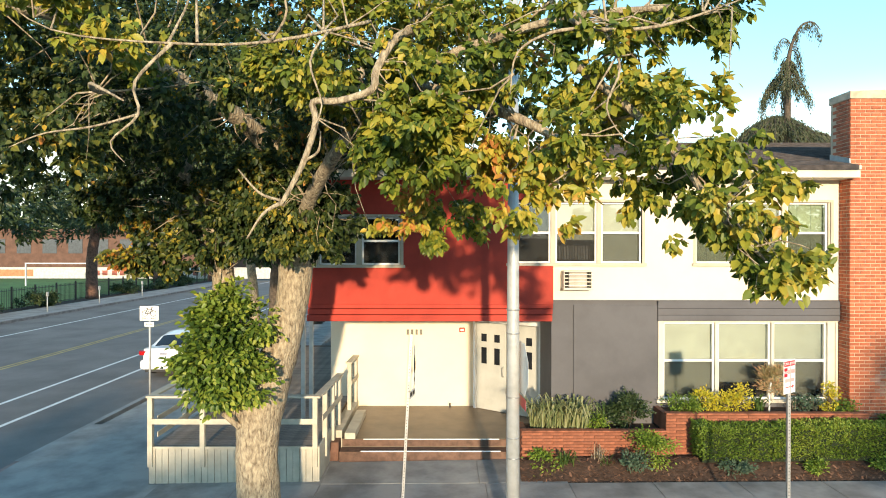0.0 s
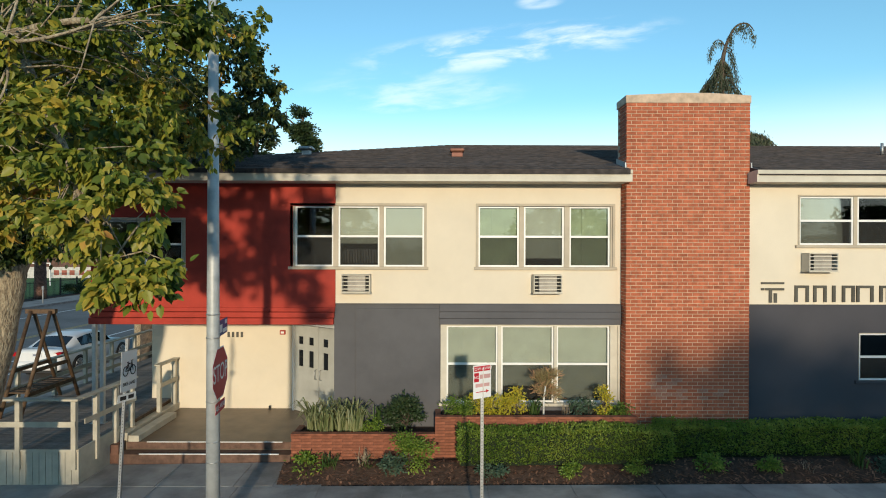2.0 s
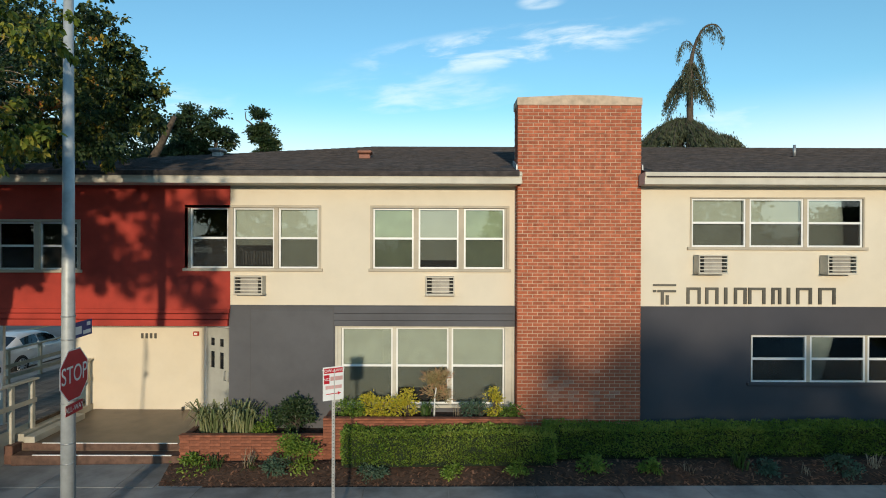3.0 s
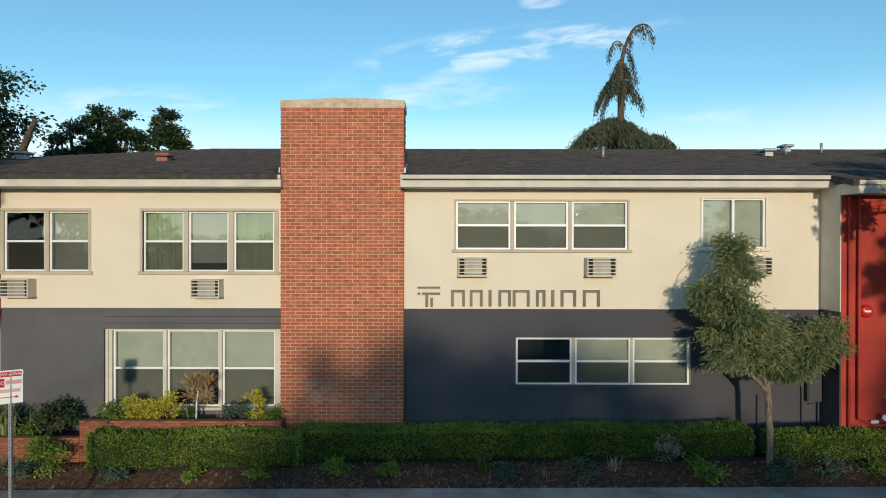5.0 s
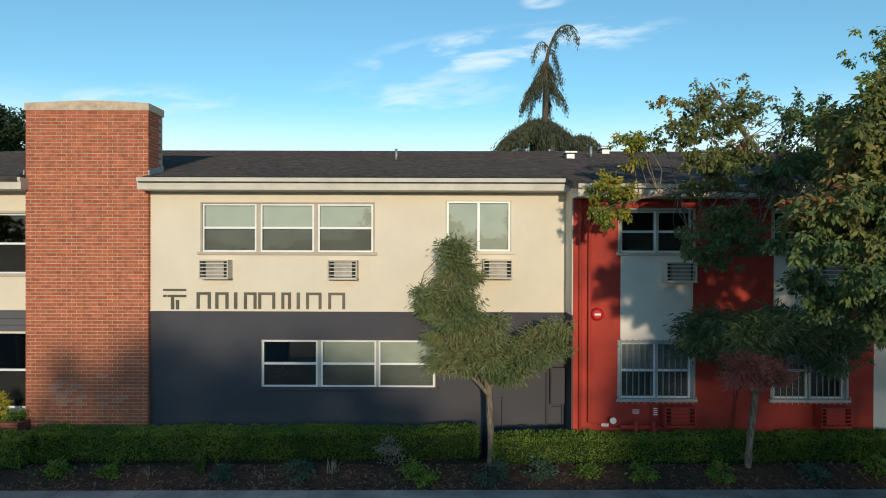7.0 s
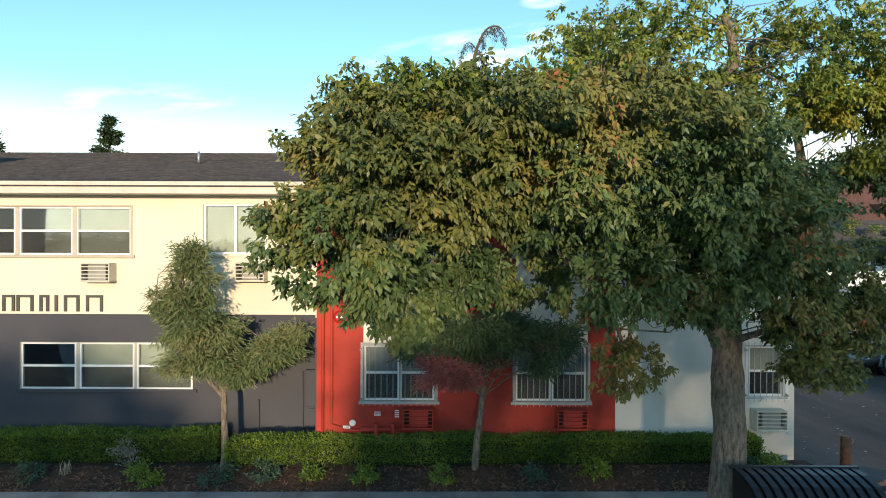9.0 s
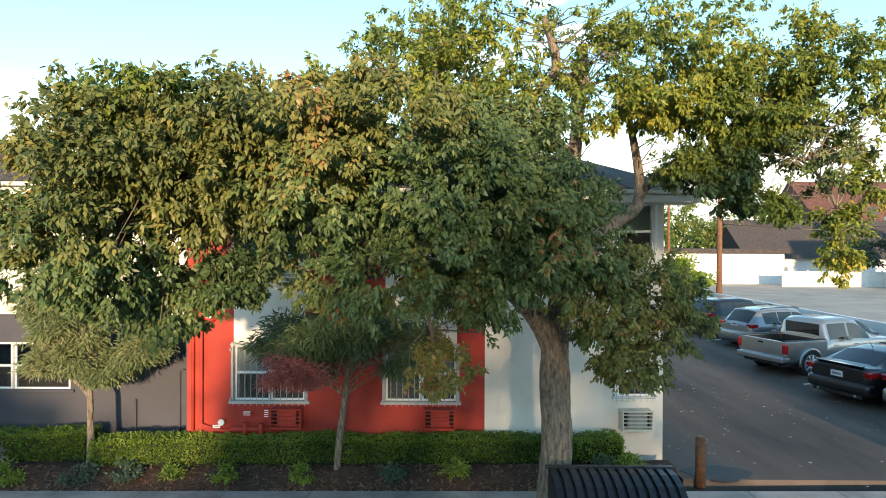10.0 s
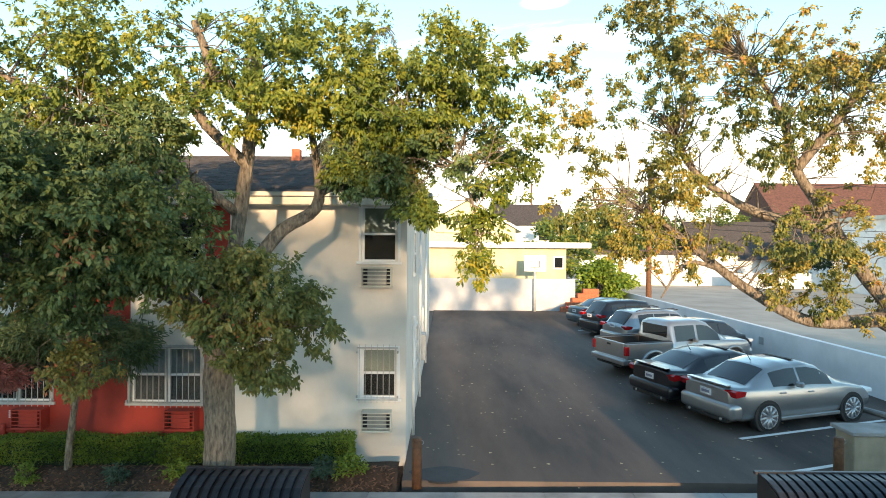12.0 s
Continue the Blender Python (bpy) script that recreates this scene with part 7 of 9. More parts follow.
for x, y, h, r in ((-30.2, 50, 13, 0.5), (-30.0, 38, 12, 0.45), (-30.4, 62, 13, 0.5), (-30.0, 30, 12, 0.4), (-30.2, 76, 12, 0.5), (-29.8, 95, 12, 0.5), (-7.2, 34, 10, 0.35), (-7.2, 50, 11, 0.35), (-7.2, 70, 11, 0.35)):
    tree("avenue_pine", "tall dark pine beside the avenue", [
        ([(x, y, -0.5), (x, y, 3), (x + 0.3, y, 6), (x, y, h - 2)], [r, r * 0.85, r * 0.7, r * 0.2]),
    ], [((x, y, h * 0.62), (4.6, 4.6, h * 0.27), 430, 0.35), ((x, y, h * 0.42), (3.4, 3.4, h * 0.13), 160, 0.3)], M_LEAFD, material("pine_bark", (0.13, 0.07, 0.05), 0.95, vary=0.3, scale=6, bump=1.0, bump_scale=20), size=0.42, per=8, reach=0.7, aspect=0.4, twigs=0.03)
# hedge clumps before the fence
for y in (25, 31, 37, 43, 55, 61, 67):
    shb = thing("clipped_shrub", "dark clipped shrub before the fence", "shrub", pose(-29.9, y, ground_z(-8.6) - 0.05), group="fence shrubs")
    cs, ds, _ = crown([((0, 0, 0.5), (0.6, 2.4, 0.55), 200, 0.6)], 0.14, 12, 0.25)
    me = leaf_mesh("foliage", cs, ds, 0.15, 0.1, 0.6)
    me.materials.append(M_LEAFD)
    fo = new("foliage", me)
    fo.parent = shb


def drape(lines, per, size, spread, hang):
    """Centres and directions of needles that hang along arching boughs."""
    cs, ds = [], []
    for line in lines:
        p = np.array([tuple(q) for q in smooth_line(line, 5)])
        seg = np.linalg.norm(np.diff(p, axis=0), axis=1)
        at = np.concatenate([[0], np.cumsum(seg)])
        n = int(per * at[-1]) + 6
        u = rng.uniform(0.12, 1.0, n) * at[-1]
        c = np.stack([np.interp(u, at, p[:, k]) for k in range(3)], 1)
        c += rng.normal(0, spread, c.shape)
        c[:, 2] -= np.abs(rng.normal(0, hang, n))
        out = p[-1] - p[0]
        cs.append(c)
        ds.append(np.tile((out[0] * 0.25, out[1] * 0.25, -1.0), (n, 1)))
    return np.concatenate(cs), np.concatenate(ds)


def weeping_tree(name, label, x, y, trunk, radii, lines, per, size, spread, hang):
    """A conifer whose boughs arch out and hang; trunk and boughs are lines from its foot."""
    t = thing(name, label, "tree", pose(x, y, 0))
    bm = bmesh.new()
    line = smooth_line(trunk, 8)
    tube(bm, line, np.interp(np.linspace(0, len(radii) - 1, len(line)), range(len(radii)), radii), 8)
    part("trunk", bm, M_BARKD, t)
    bm = bmesh.new()
    for l in lines:
        tube(bm, smooth_line(l, 3), list(np.linspace(0.045, 0.012, (len(l) - 1) * 3 + 1)), 4, False)
    tagged(part("bough_work", bm, M_BARKD, t), kind="stuff")
    cs, ds = drape(lines, per, size, spread, hang)
    me = leaf_mesh("crown", cs, ds, size, 0.6, 0.2, 0.7, True)
    me.materials.append(M_NEEDLE)
    ob = new("crown", me)
    ob.parent = t


M_NEEDLE = leaf_material("conifer_needle", [(0.0, (0.045, 0.055, 0.028)), (0.6, (0.085, 0.095, 0.045)), (1.0, (0.15, 0.145, 0.07))], 0.15)
arms = []
for i in range(34):
    a = rng.uniform(0, 2 * math.pi)
    f = rng.uniform(0, 1)
    r = (2.2 if math.cos(a) < 0 else 1.75) * (0.25 + 0.75 * f) * rng.uniform(0.6, 1.0)
    zs = 16.85 - 2.0 * f
    arms.append([(0, 0, zs), (0.35 * r * math.cos(a), 0.35 * r * math.sin(a), zs + 0.02), (0.75 * r * math.cos(a), 0.75 * r * math.sin(a), zs - 0.42 * r), (r * math.cos(a), r * math.sin(a), zs - 1.0 * r)])
arms += [[(0.25, 0, 17.6), (-0.1, 0, 18.05), (-0.45, 0, 18.0), (-0.75, 0, 17.4), (-0.82, 0, 16.9)], [(0.2, 0, 17.3), (0.6, 0.1, 17.2), (0.9, 0.1, 16.3), (1.1, 0, 15.3)],
         [(0.2, 0, 17.6), (0.5, -0.2, 17.4), (0.7, -0.3, 16.5)], [(0.7, 0, 18.7), (1.1, 0, 19.15), (1.6, 0, 19.2), (2.0, 0, 18.7), (2.2, 0, 18.1)], [(0.35, 0, 18.0), (0.8, 0, 18.85), (1.3, 0, 19.1), (1.6, 0, 18.5)], [(0.5, 0, 18.4), (0.7, 0.2, 18.5), (0.75, 0.3, 18.0)]]
weeping_tree("conifer", "thin tall weeping conifer with a nodding tip behind the roof", 23.4, 39.0, [(0, 0, 0), (0, 0, 9), (0, 0, 14), (0.05, 0, 16.5), (0.35, 0, 17.9), (0.95, 0, 19.0), (1.7, 0, 19.2), (2.2, 0, 18.7)], [0.3, 0.26, 0.2, 0.15, 0.10, 0.07, 0.05, 0.02], arms, 120, 0.2, 0.09, 0.2)
arms = []
for i in range(120):
    a = rng.uniform(0, 2 * math.pi)
    r = 3.6 * rng.uniform(0.25, 1.0)
    drop = 2.7 * (r / 3.6) ** 1.5
    arms.append([(0, 0, 13.05), (0.4 * r * math.cos(a), 0.4 * r * math.sin(a), 13.0 - 0.22 * drop), (0.75 * r * math.cos(a), 0.75 * r * math.sin(a), 13.0 - 0.6 * drop), (r * math.cos(a), r * math.sin(a), 13.0 - drop)])
for i in range(50):
    a = rng.uniform(0, 2 * math.pi)
    r = 1.9 * rng.uniform(0.3, 1.0)
    drop = 1.5 * (r / 1.9) ** 1.6
    arms.append([(2.95, 0, 11.95), (2.95 + 0.5 * r * math.cos(a), 0.5 * r * math.sin(a), 11.95 - 0.3 * drop), (2.95 + r * math.cos(a), r * math.sin(a), 11.95 - drop)])
weeping_tree("dome_tree", "broad dome-shaped weeping cedar behind the roof", 23.1, 40.0, [(0, 0, 0), (0, 0, 8), (0, 0, 13)], [0.5, 0.4, 0.15], arms, 90, 0.26, 0.14, 0.3)
tree("background_tree", "dark rounded clump of trees behind the roof", [([(-6.5, 30, 0), (-6.5, 30, 6), (-6.5, 30, 11)], [0.35, 0.25, 0.08]), ([(-6.5, 30, 5), (-7.6, 30, 8), (-8.1, 30, 10.3)], [0.2, 0.14, 0.05]), ([(-6.5, 30, 5), (-5.4, 30, 8), (-5.0, 30, 10.3)], [0.2, 0.14, 0.05])],
     [((-8.1, 30, 9.5), (0.95, 0.9, 1.55), 260, 0.5), ((-6.5, 30, 9.9), (0.95, 0.9, 2.0), 300, 0.5), ((-5.05, 30, 9.6), (0.85, 0.9, 1.65), 260, 0.5), ((-7.3, 30, 8.6), (1.4, 1, 1.0), 160, 0.5), ((-5.8, 30, 8.4), (1.4, 1, 1.0), 160, 0.5)], M_LEAFD, M_BARKD, size=0.17, per=22, reach=0.26, aspect=0.55, twigs=0.0)
tree("background_tree", "narrow dark tree with a bare side twig behind the roof", [([(-2.75, 30, 0), (-2.75, 30, 6), (-2.75, 30, 10.8)], [0.3, 0.2, 0.06]), ([(-3.0, 30, 10.2), (-3.4, 30, 10.6), (-3.55, 30, 10.7), (-3.6, 30, 11.1)], [0.05, 0.04, 0.03, 0.015])],
     [((-2.8, 30, 10.5), (0.5, 0.5, 0.95), 130, 0.5), ((-2.6, 30, 9.3), (0.72, 0.6, 1.0), 150, 0.5)], M_LEAFD, M_BARKD, size=0.17, per=22, reach=0.22, aspect=0.55, twigs=0.0)
tree("background_tree", "lone pointed dark tree far behind the roof", [([(-45, 114, 0), (-45, 114, 15), (-45, 114, 28.5)], [0.5, 0.4, 0.1])],
     [((-45, 114, 22.5), (2.4, 2.2, 4.2), 300, 0.4), ((-45, 114, 26.6), (1.5, 1.4, 2.2), 150, 0.4), ((-45, 114, 28.6), (0.7, 0.7, 1.0), 40, 0.3)], M_LEAFD, M_BARKD, size=0.6, per=12, reach=0.8, aspect=0.5, twigs=0.0)
# greenery round the parking yard
for x, y, z, r, k, m in ((39.6, 38.7, 2.0, (2.1, 1.3, 1.7), 420, M_HEDGE), (37.6, 44, 4.0, (2.5, 2.2, 2.6), 220, M_LEAFB), (52, 74, 8.2, (4.2, 3, 4.2), 420, M_LEAFB), (59, 75, 8.4, (4.8, 3, 4.4), 460, M_LEAFB), (65, 75, 6.5, (4.0, 3, 4.0), 320, M_LEAFB), (46, 72, 6.8, (3.6, 3, 3.8), 300, M_LEAFB), (72, 70, 5.5, (2.4, 2, 2.8), 200, M_LEAFB), (55, 86, 7.5, (8, 4, 4.6), 420, M_HEDGE), (41, 58, 5.0, (3.0, 2.5, 3.6), 220, M_LEAFB), (66, 60, 4.4, (5, 2, 2.6), 260, M_LEAFD), (82, 66, 5.5, (6, 3, 3.6), 280, M_LEAFD), (36, 82, 8.0, (4.5, 3, 4.0), 240, M_LEAFB), (100, 90, 7, (12, 4, 5), 300, M_LEAFD), (30, 90, 8, (5, 3, 4.5), 240, M_LEAFD)):
    tree("background_tree", "leafy green tree behind the parking yard", [([(x, y, 0), (x, y, z * 0.7), (x, y, z)], [0.25, 0.2, 0.1])], [((x, y, z), r, k, 0.5)], m, M_BARKD, size=0.26, per=15, reach=0.5, aspect=0.6, twigs=0.0)


def far_wood(name, label, x0, x1, y0, y1, h, n, size, mat):
    """A distant belt of trees as one mass of leaves with an uneven top."""
    x, y = rng.uniform(x0, x1, n), rng.uniform(y0, y1, n)
    top = h * (0.72 + 0.16 * np.sin(x * 0.55 + 1.3) + 0.12 * np.sin(x * 1.27))
    cs = np.stack([x, y, top * rng.uniform(0, 1, n) ** 0.7], 1)
    me = leaf_mesh(name, cs, rng.normal(0, 0.5, (n, 3)), size, 0.3, 0.7)
    me.materials.append(mat)
    tagged(new(name, me), label, "wood", kind="stuff")


far_wood("far_wood", "dark belt of trees beyond the sports field", -130, -18, 96, 112, 17, 16000, 1.1, M_LEAFD)
far_wood("far_wood", "green belt of trees far behind the yards", 15, 150, 104, 120, 11, 15000, 1.0, M_LEAFB)
M_FARBRICK = material("far_brown_brick", (0.13, 0.07, 0.05), 0.9, vary=0.15, scale=1.0)
bb = thing("brick_building", "long orange brick building behind the field", "building", pose(-80, 90, -0.3))
part("wall", boxes((0, 50, 0, 6, 0, 6.5)), M_FARBRICK, bb)
for i in range(12):
    part("window", boxes((2 + i * 4, 4.2 + i * 4, -0.06, -0.002, 3.2, 5.4)), material("far_pane", (0.08, 0.09, 0.1), 0.2), bb)
part("parapet", boxes((-0.3, 50.3, -0.3, 6.3, 6.5, 7.0)), M_FARBRICK, bb)

# ---- hedges, planters, shrubs ----
def leaf_object(name, centres, dirs, size, mat, parent, droop=0.2, aspect=0.6):
    me = leaf_mesh(name, centres, dirs, size, droop, aspect)
    me.materials.append(mat)
    ob = new(name, me)
    ob.parent = parent
    return ob


def bed_z(x, y):
    """The mulch banks up towards the hedge."""
    return ground_z(x) - 0.028 + 0.26 * min(1.0, max(0.0, (y - bed_edge(x) - 0.03) / 0.46))


bm = bmesh.new()
rows_ = []
for i in range(136):
    x = 1.47 + 26.8 * i / 135
    cols_ = []
    for k in range(9):
        y = bed_edge(x) + 0.025 + (0.0, 0.07, 0.14, 0.21, 0.28, 0.36, 0.46, 0.6, 0.8)[k]
        cols_.append(bm.verts.new((x, min(y, 11.02), bed_z(x, y) + (0.02 * noise.noise(Vector((x * 5, y * 5, 0))) if k else 0.0))))
    rows_.append(cols_)
for a, b in zip(rows_, rows_[1:]):
    for k in range(8):
        bm.faces.new((a[k], b[k], b[k + 1], a[k + 1])).smooth = True
structure("mulch_bank", bm, M_SOIL, "bark mulch banked up to the hedge", "bed")


def hedge(x0, x1, yf, depth, top, label, density=2700):
    """A clipped hedge: a core painted as inner shade under a coat of small leaves, a little uneven."""
    h = thing("hedge", label, "hedge", pose(x0, yf(x0), 0))
    n = int((x1 - x0) * 8)
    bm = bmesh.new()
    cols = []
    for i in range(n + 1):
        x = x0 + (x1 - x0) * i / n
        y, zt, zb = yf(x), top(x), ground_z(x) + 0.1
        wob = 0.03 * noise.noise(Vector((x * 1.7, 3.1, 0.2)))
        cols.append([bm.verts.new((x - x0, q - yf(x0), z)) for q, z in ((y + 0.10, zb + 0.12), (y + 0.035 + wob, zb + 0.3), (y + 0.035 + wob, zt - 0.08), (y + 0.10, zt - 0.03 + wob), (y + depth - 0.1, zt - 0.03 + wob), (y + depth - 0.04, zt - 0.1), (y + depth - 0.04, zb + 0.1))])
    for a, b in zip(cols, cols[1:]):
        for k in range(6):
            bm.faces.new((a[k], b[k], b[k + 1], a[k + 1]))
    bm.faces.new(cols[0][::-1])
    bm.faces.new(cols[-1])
    # near-black core colour stands for the shade behind and under the leaves
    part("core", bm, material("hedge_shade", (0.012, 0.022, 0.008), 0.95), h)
    L = x1 - x0
    ht = top(x0) - ground_z(x0)
    cs, ds = [], []
    for face, area, dirn in (("front", L * ht, (0, -1, 0.3)), ("top", L * depth, (0, -0.2, 1)), ("end0", depth * ht, (-1, 0, 0.2)), ("end1", depth * ht, (1, 0, 0.2))):
        k = int(area * density)
        u, v = rng.uniform(0, 1, k), rng.uniform(0, 1, k)
        p = np.zeros((k, 3))
        xs = x0 + L * u if face in ("front", "top") else np.full(k, x0 if face == "end0" else x1)
        yb = np.array([yf(x) for x in xs])
        zt = np.array([top(x) for x in xs])
        zb = ground_z(0) + 0.0172 * xs + 0.28 + 0.10 * np.abs(np.sin(xs * 2.1)) * rng.uniform(0, 1, k)
        wob = np.array([0.03 * noise.noise(Vector((x * 1.7, 3.1, 0.2))) + 0.045 * noise.noise(Vector((x * 6, t_ * 6, 1.0))) for x, t_ in zip(xs, v)])
        p[:, 0] = xs - x0 + rng.normal(0, 0.015, k)
        if face == "front":
            p[:, 1] = yb + wob + 0.02
            p[:, 2] = zb + (zt - zb) * v
        elif face == "top":
            p[:, 1] = yb + depth * v
            p[:, 2] = zt + wob - 0.03
        else:
            p[:, 1] = yb + depth * v
            p[:, 2] = zb + (zt - zb) * u
            p[:, 0] += (-1 if face == "end0" else 1) * wob
        p[:, 1] -= yf(x0)
        p += rng.normal(0, 0.014, p.shape)
        cs.append(p)
        ds.append(np.tile(np.array(dirn, float), (k, 1)))
    leaf_object("foliage", np.concatenate(cs), np.concatenate(ds), 0.036, M_HEDGE, h, 0.0, 0.62)
    return h


hedge(4.85, 8.75, lambda x: 10.60 - 0.01 * (x - 5), 0.52, lambda x: 0.67 + 0.03 * math.sin(x * 1.9), "low clipped boxwood hedge before the brick planter")
hedge(8.72, 17.25, lambda x: 10.84 - 0.014 * (x - 9), 0.6, lambda x: 0.66 + 0.010 * (x - 9) + 0.02 * math.sin(x * 2.3), "long clipped boxwood hedge along the wall")
hedge(17.58, 27.35, lambda x: 10.46 - 0.010 * (x - 17), 0.54, lambda x: 0.71 + 0.012 * (x - 17) + 0.02 * math.sin(x * 2.1), "long clipped boxwood hedge before the red wall")


def shrub(name, label, c, r, mat, sprays, size, per=14, reach=0.12, aspect=0.5, droop=0.2, stems=3, category="shrub"):
    z = bed_z(c[0], c[1]) if c[2] - r[2] < 0.3 and c[1] < 11.1 else c[2] - r[2]
    s = thing(name, label, category, pose(c[0], c[1], z))
    off = np.array((c[0], c[1], z))
    cs, ds, tips = crown([(c, r, sprays, 0.5)], size, per, reach, droop, aspect)
    bm = bmesh.new()
    for q in tips[0][1][:: max(1, sprays // 18)]:
        tube(bm, [(0, 0, -0.02), tuple((np.array(c) - off) * 0.5 + rng.normal(0, 0.02, 3)), tuple(q - off)], [0.012, 0.008, 0.003], 4, False)
    part("stem", bm, M_BARKD, s)
    leaf_object("foliage", cs - off, ds, size, mat, s, droop, aspect)
    return s


def tuft(name, label, x, y, z, h, n, mat, spread=0.5, width=0.014, category="grass"):
    """Arching strap leaves from one root."""
    t = thing(name, label, category, pose(x, y, z))
    bm = bmesh.new()
    for i in range(n):
        a = rng.uniform(0, 2 * math.pi)
        lean = rng.uniform(0.1, 1.0) * spread
        L = h * rng.uniform(0.6, 1.15)
        d = np.array((math.cos(a), math.sin(a), 0))
        s = np.array((-math.sin(a), math.cos(a), 0)) * width
        b = np.array((rng.normal(0, 0.05), rng.normal(0, 0.04), 0))
        pts = [b, b + d * lean * L * 0.3 + np.array((0, 0, L * 0.6)), b + d * lean * L * 0.75 + np.array((0, 0, L * 0.9)), b + d * lean * L * 1.15 + np.array((0, 0, L * (1.0 - 0.5 * lean)))]
        vs = [(bm.verts.new(tuple(p - s * w)), bm.verts.new(tuple(p + s * w))) for p, w in zip(pts, (0.7, 1.0, 0.8, 0.1))]
        for p, q in zip(vs, vs[1:]):
            bm.faces.new((p[0], p[1], q[1], q[0]))
    part("foliage", bm, mat, t)
    return t


M_STRAP = leaf_material("striped_strap_leaf", [(0.0, (0.10, 0.15, 0.05)), (0.5, (0.28, 0.30, 0.14)), (1.0, (0.45, 0.44, 0.26))], 0.25)
M_BLADE = leaf_material("green_blade", [(0.0, (0.04, 0.09, 0.02)), (1.0, (0.12, 0.18, 0.05))], 0.25)
M_BLUEG = leaf_material("blue_green_leaf", [(0.0, (0.05, 0.10, 0.06)), (1.0, (0.12, 0.17, 0.11))], 0.25)

# planters: soil and the plants in them; their bricks come last in the file
structure("planter_soil", boxes((1.65, 4.34, 11.28, 11.83, -0.2, 0.37), (4.5, 8.2, 11.28, 11.85, -0.2, 0.70)), M_SOIL, "dark soil in the brick planter", "soil")
for i in range(7):
    tuft("strap_lily", "clump of striped strap-leaved lily in the planter", 1.85 + 0.17 * i + rng.normal(0, 0.03), 11.50 + rng.normal(0, 0.07), 0.37, 0.62, 46, M_STRAP, 0.95, 0.017, "lily")
shrub("shrub", "small bright green shrub in the planter", (3.05, 11.5, 0.55), (0.16, 0.14, 0.2), M_HEDGE, 40, 0.05)
tuft("strap_lily", "dark spiky plant in the planter", 3.2, 11.55, 0.37, 0.5, 20, M_BLADE, 0.35, 0.012, "lily")
shrub("shrub", "round dark green shrub in the planter", (3.78, 11.52, 0.70), (0.40, 0.28, 0.32), M_LEAFD, 170, 0.06, 16)
shrub("shrub", "low green shrub in the brick planter", (4.85, 11.5, 0.84), (0.32, 0.22, 0.2), M_HEDGE, 100, 0.05)
for x, w, h in ((5.25, 0.16, 0.26), (5.45, 0.14, 0.2), (5.80, 0.24, 0.25), (5.98, 0.14, 0.33)):
    shrub("variegated_shrub", "yellow variegated shrub in the brick planter", (x, 11.48, 0.72 + h * 0.7), (w, 0.15, h), M_FLOWER, int(85 * w / 0.2), 0.05, 8, 0.07)
tuft("strap_lily", "green strap-leaved plant in the brick planter", 6.35, 11.5, 0.70, 0.34, 26, M_BLADE, 1.0, 0.016, "lily")
tuft("dry_twigs", "bare pale twigs in the brick planter", 6.95, 11.5, 0.70, 0.28, 14, M_BARK, 0.5, 0.004, "twigs")
for x in (7.2, 7.45):
    shrub("shrub", "feathery green shrub in the brick planter", (x, 11.5, 0.84), (0.09, 0.09, 0.18), M_BLUEG, 24, 0.06, 12, 0.08)
shrub("variegated_shrub", "tall thin yellow variegated shrub in the planter", (7.72, 11.45, 1.05), (0.10, 0.10, 0.42), M_FLOWER, 70, 0.05, 9, 0.06)
shrub("shrub", "low dark green shrub in the brick planter", (8.0, 11.45, 0.81), (0.18, 0.15, 0.13), M_HEDGE, 50, 0.05)
# small standard plant with red tips
sp = thing("potted_standard", "small standard shrub with red and orange spiky tips", "shrub", pose(6.52, 11.45, 0.68))
bm = bmesh.new()
tube(bm, [(0, 0, 0), (0.01, 0, 0.4), (0.04, 0, 0.62)], [0.02, 0.017, 0.014], 8)
part("stem", bm, M_VINYL, sp)
cs, ds, _ = crown([((0.05, 0, 0.62), (0.20, 0.18, 0.26), 80, 0.4), ((0.1, 0, 0.88), (0.14, 0.12, 0.14), 30, 0.3)], 0.1, 12, 0.1, -0.6, 0.12)
leaf_object("foliage", cs, ds, 0.11, leaf_material("red_tip_leaf", [(0.0, (0.16, 0.17, 0.07)), (0.5, (0.42, 0.32, 0.16)), (0.8, (0.55, 0.26, 0.14)), (1.0, (0.6, 0.10, 0.08))]), sp, -0.6, 0.12)

# plants in the mulch
tuft("grass_tuft", "spiky green grass clump in the mulch", 2.35, 10.86, ground_z(2.3), 0.42, 40, M_BLADE, 0.8, 0.012)
shrub("shrub", "low leafy weed in the mulch", (1.95, 10.95, -0.12), (0.26, 0.2, 0.2), M_HEDGE, 70, 0.06)
tuft("grass_tuft", "reddish thin grass clump in the mulch", 3.0, 10.95, ground_z(3), 0.5, 50, M_BARK, 0.5, 0.005)
tuft("grass_tuft", "thin green grass clump in the mulch", 3.1, 10.85, ground_z(3), 0.34, 40, M_BLADE, 0.8, 0.008)
shrub("shrub", "leafy green shrub growing against the planter", (3.92, 10.85, 0.14), (0.34, 0.22, 0.44), M_HEDGE, 170, 0.052, 13)
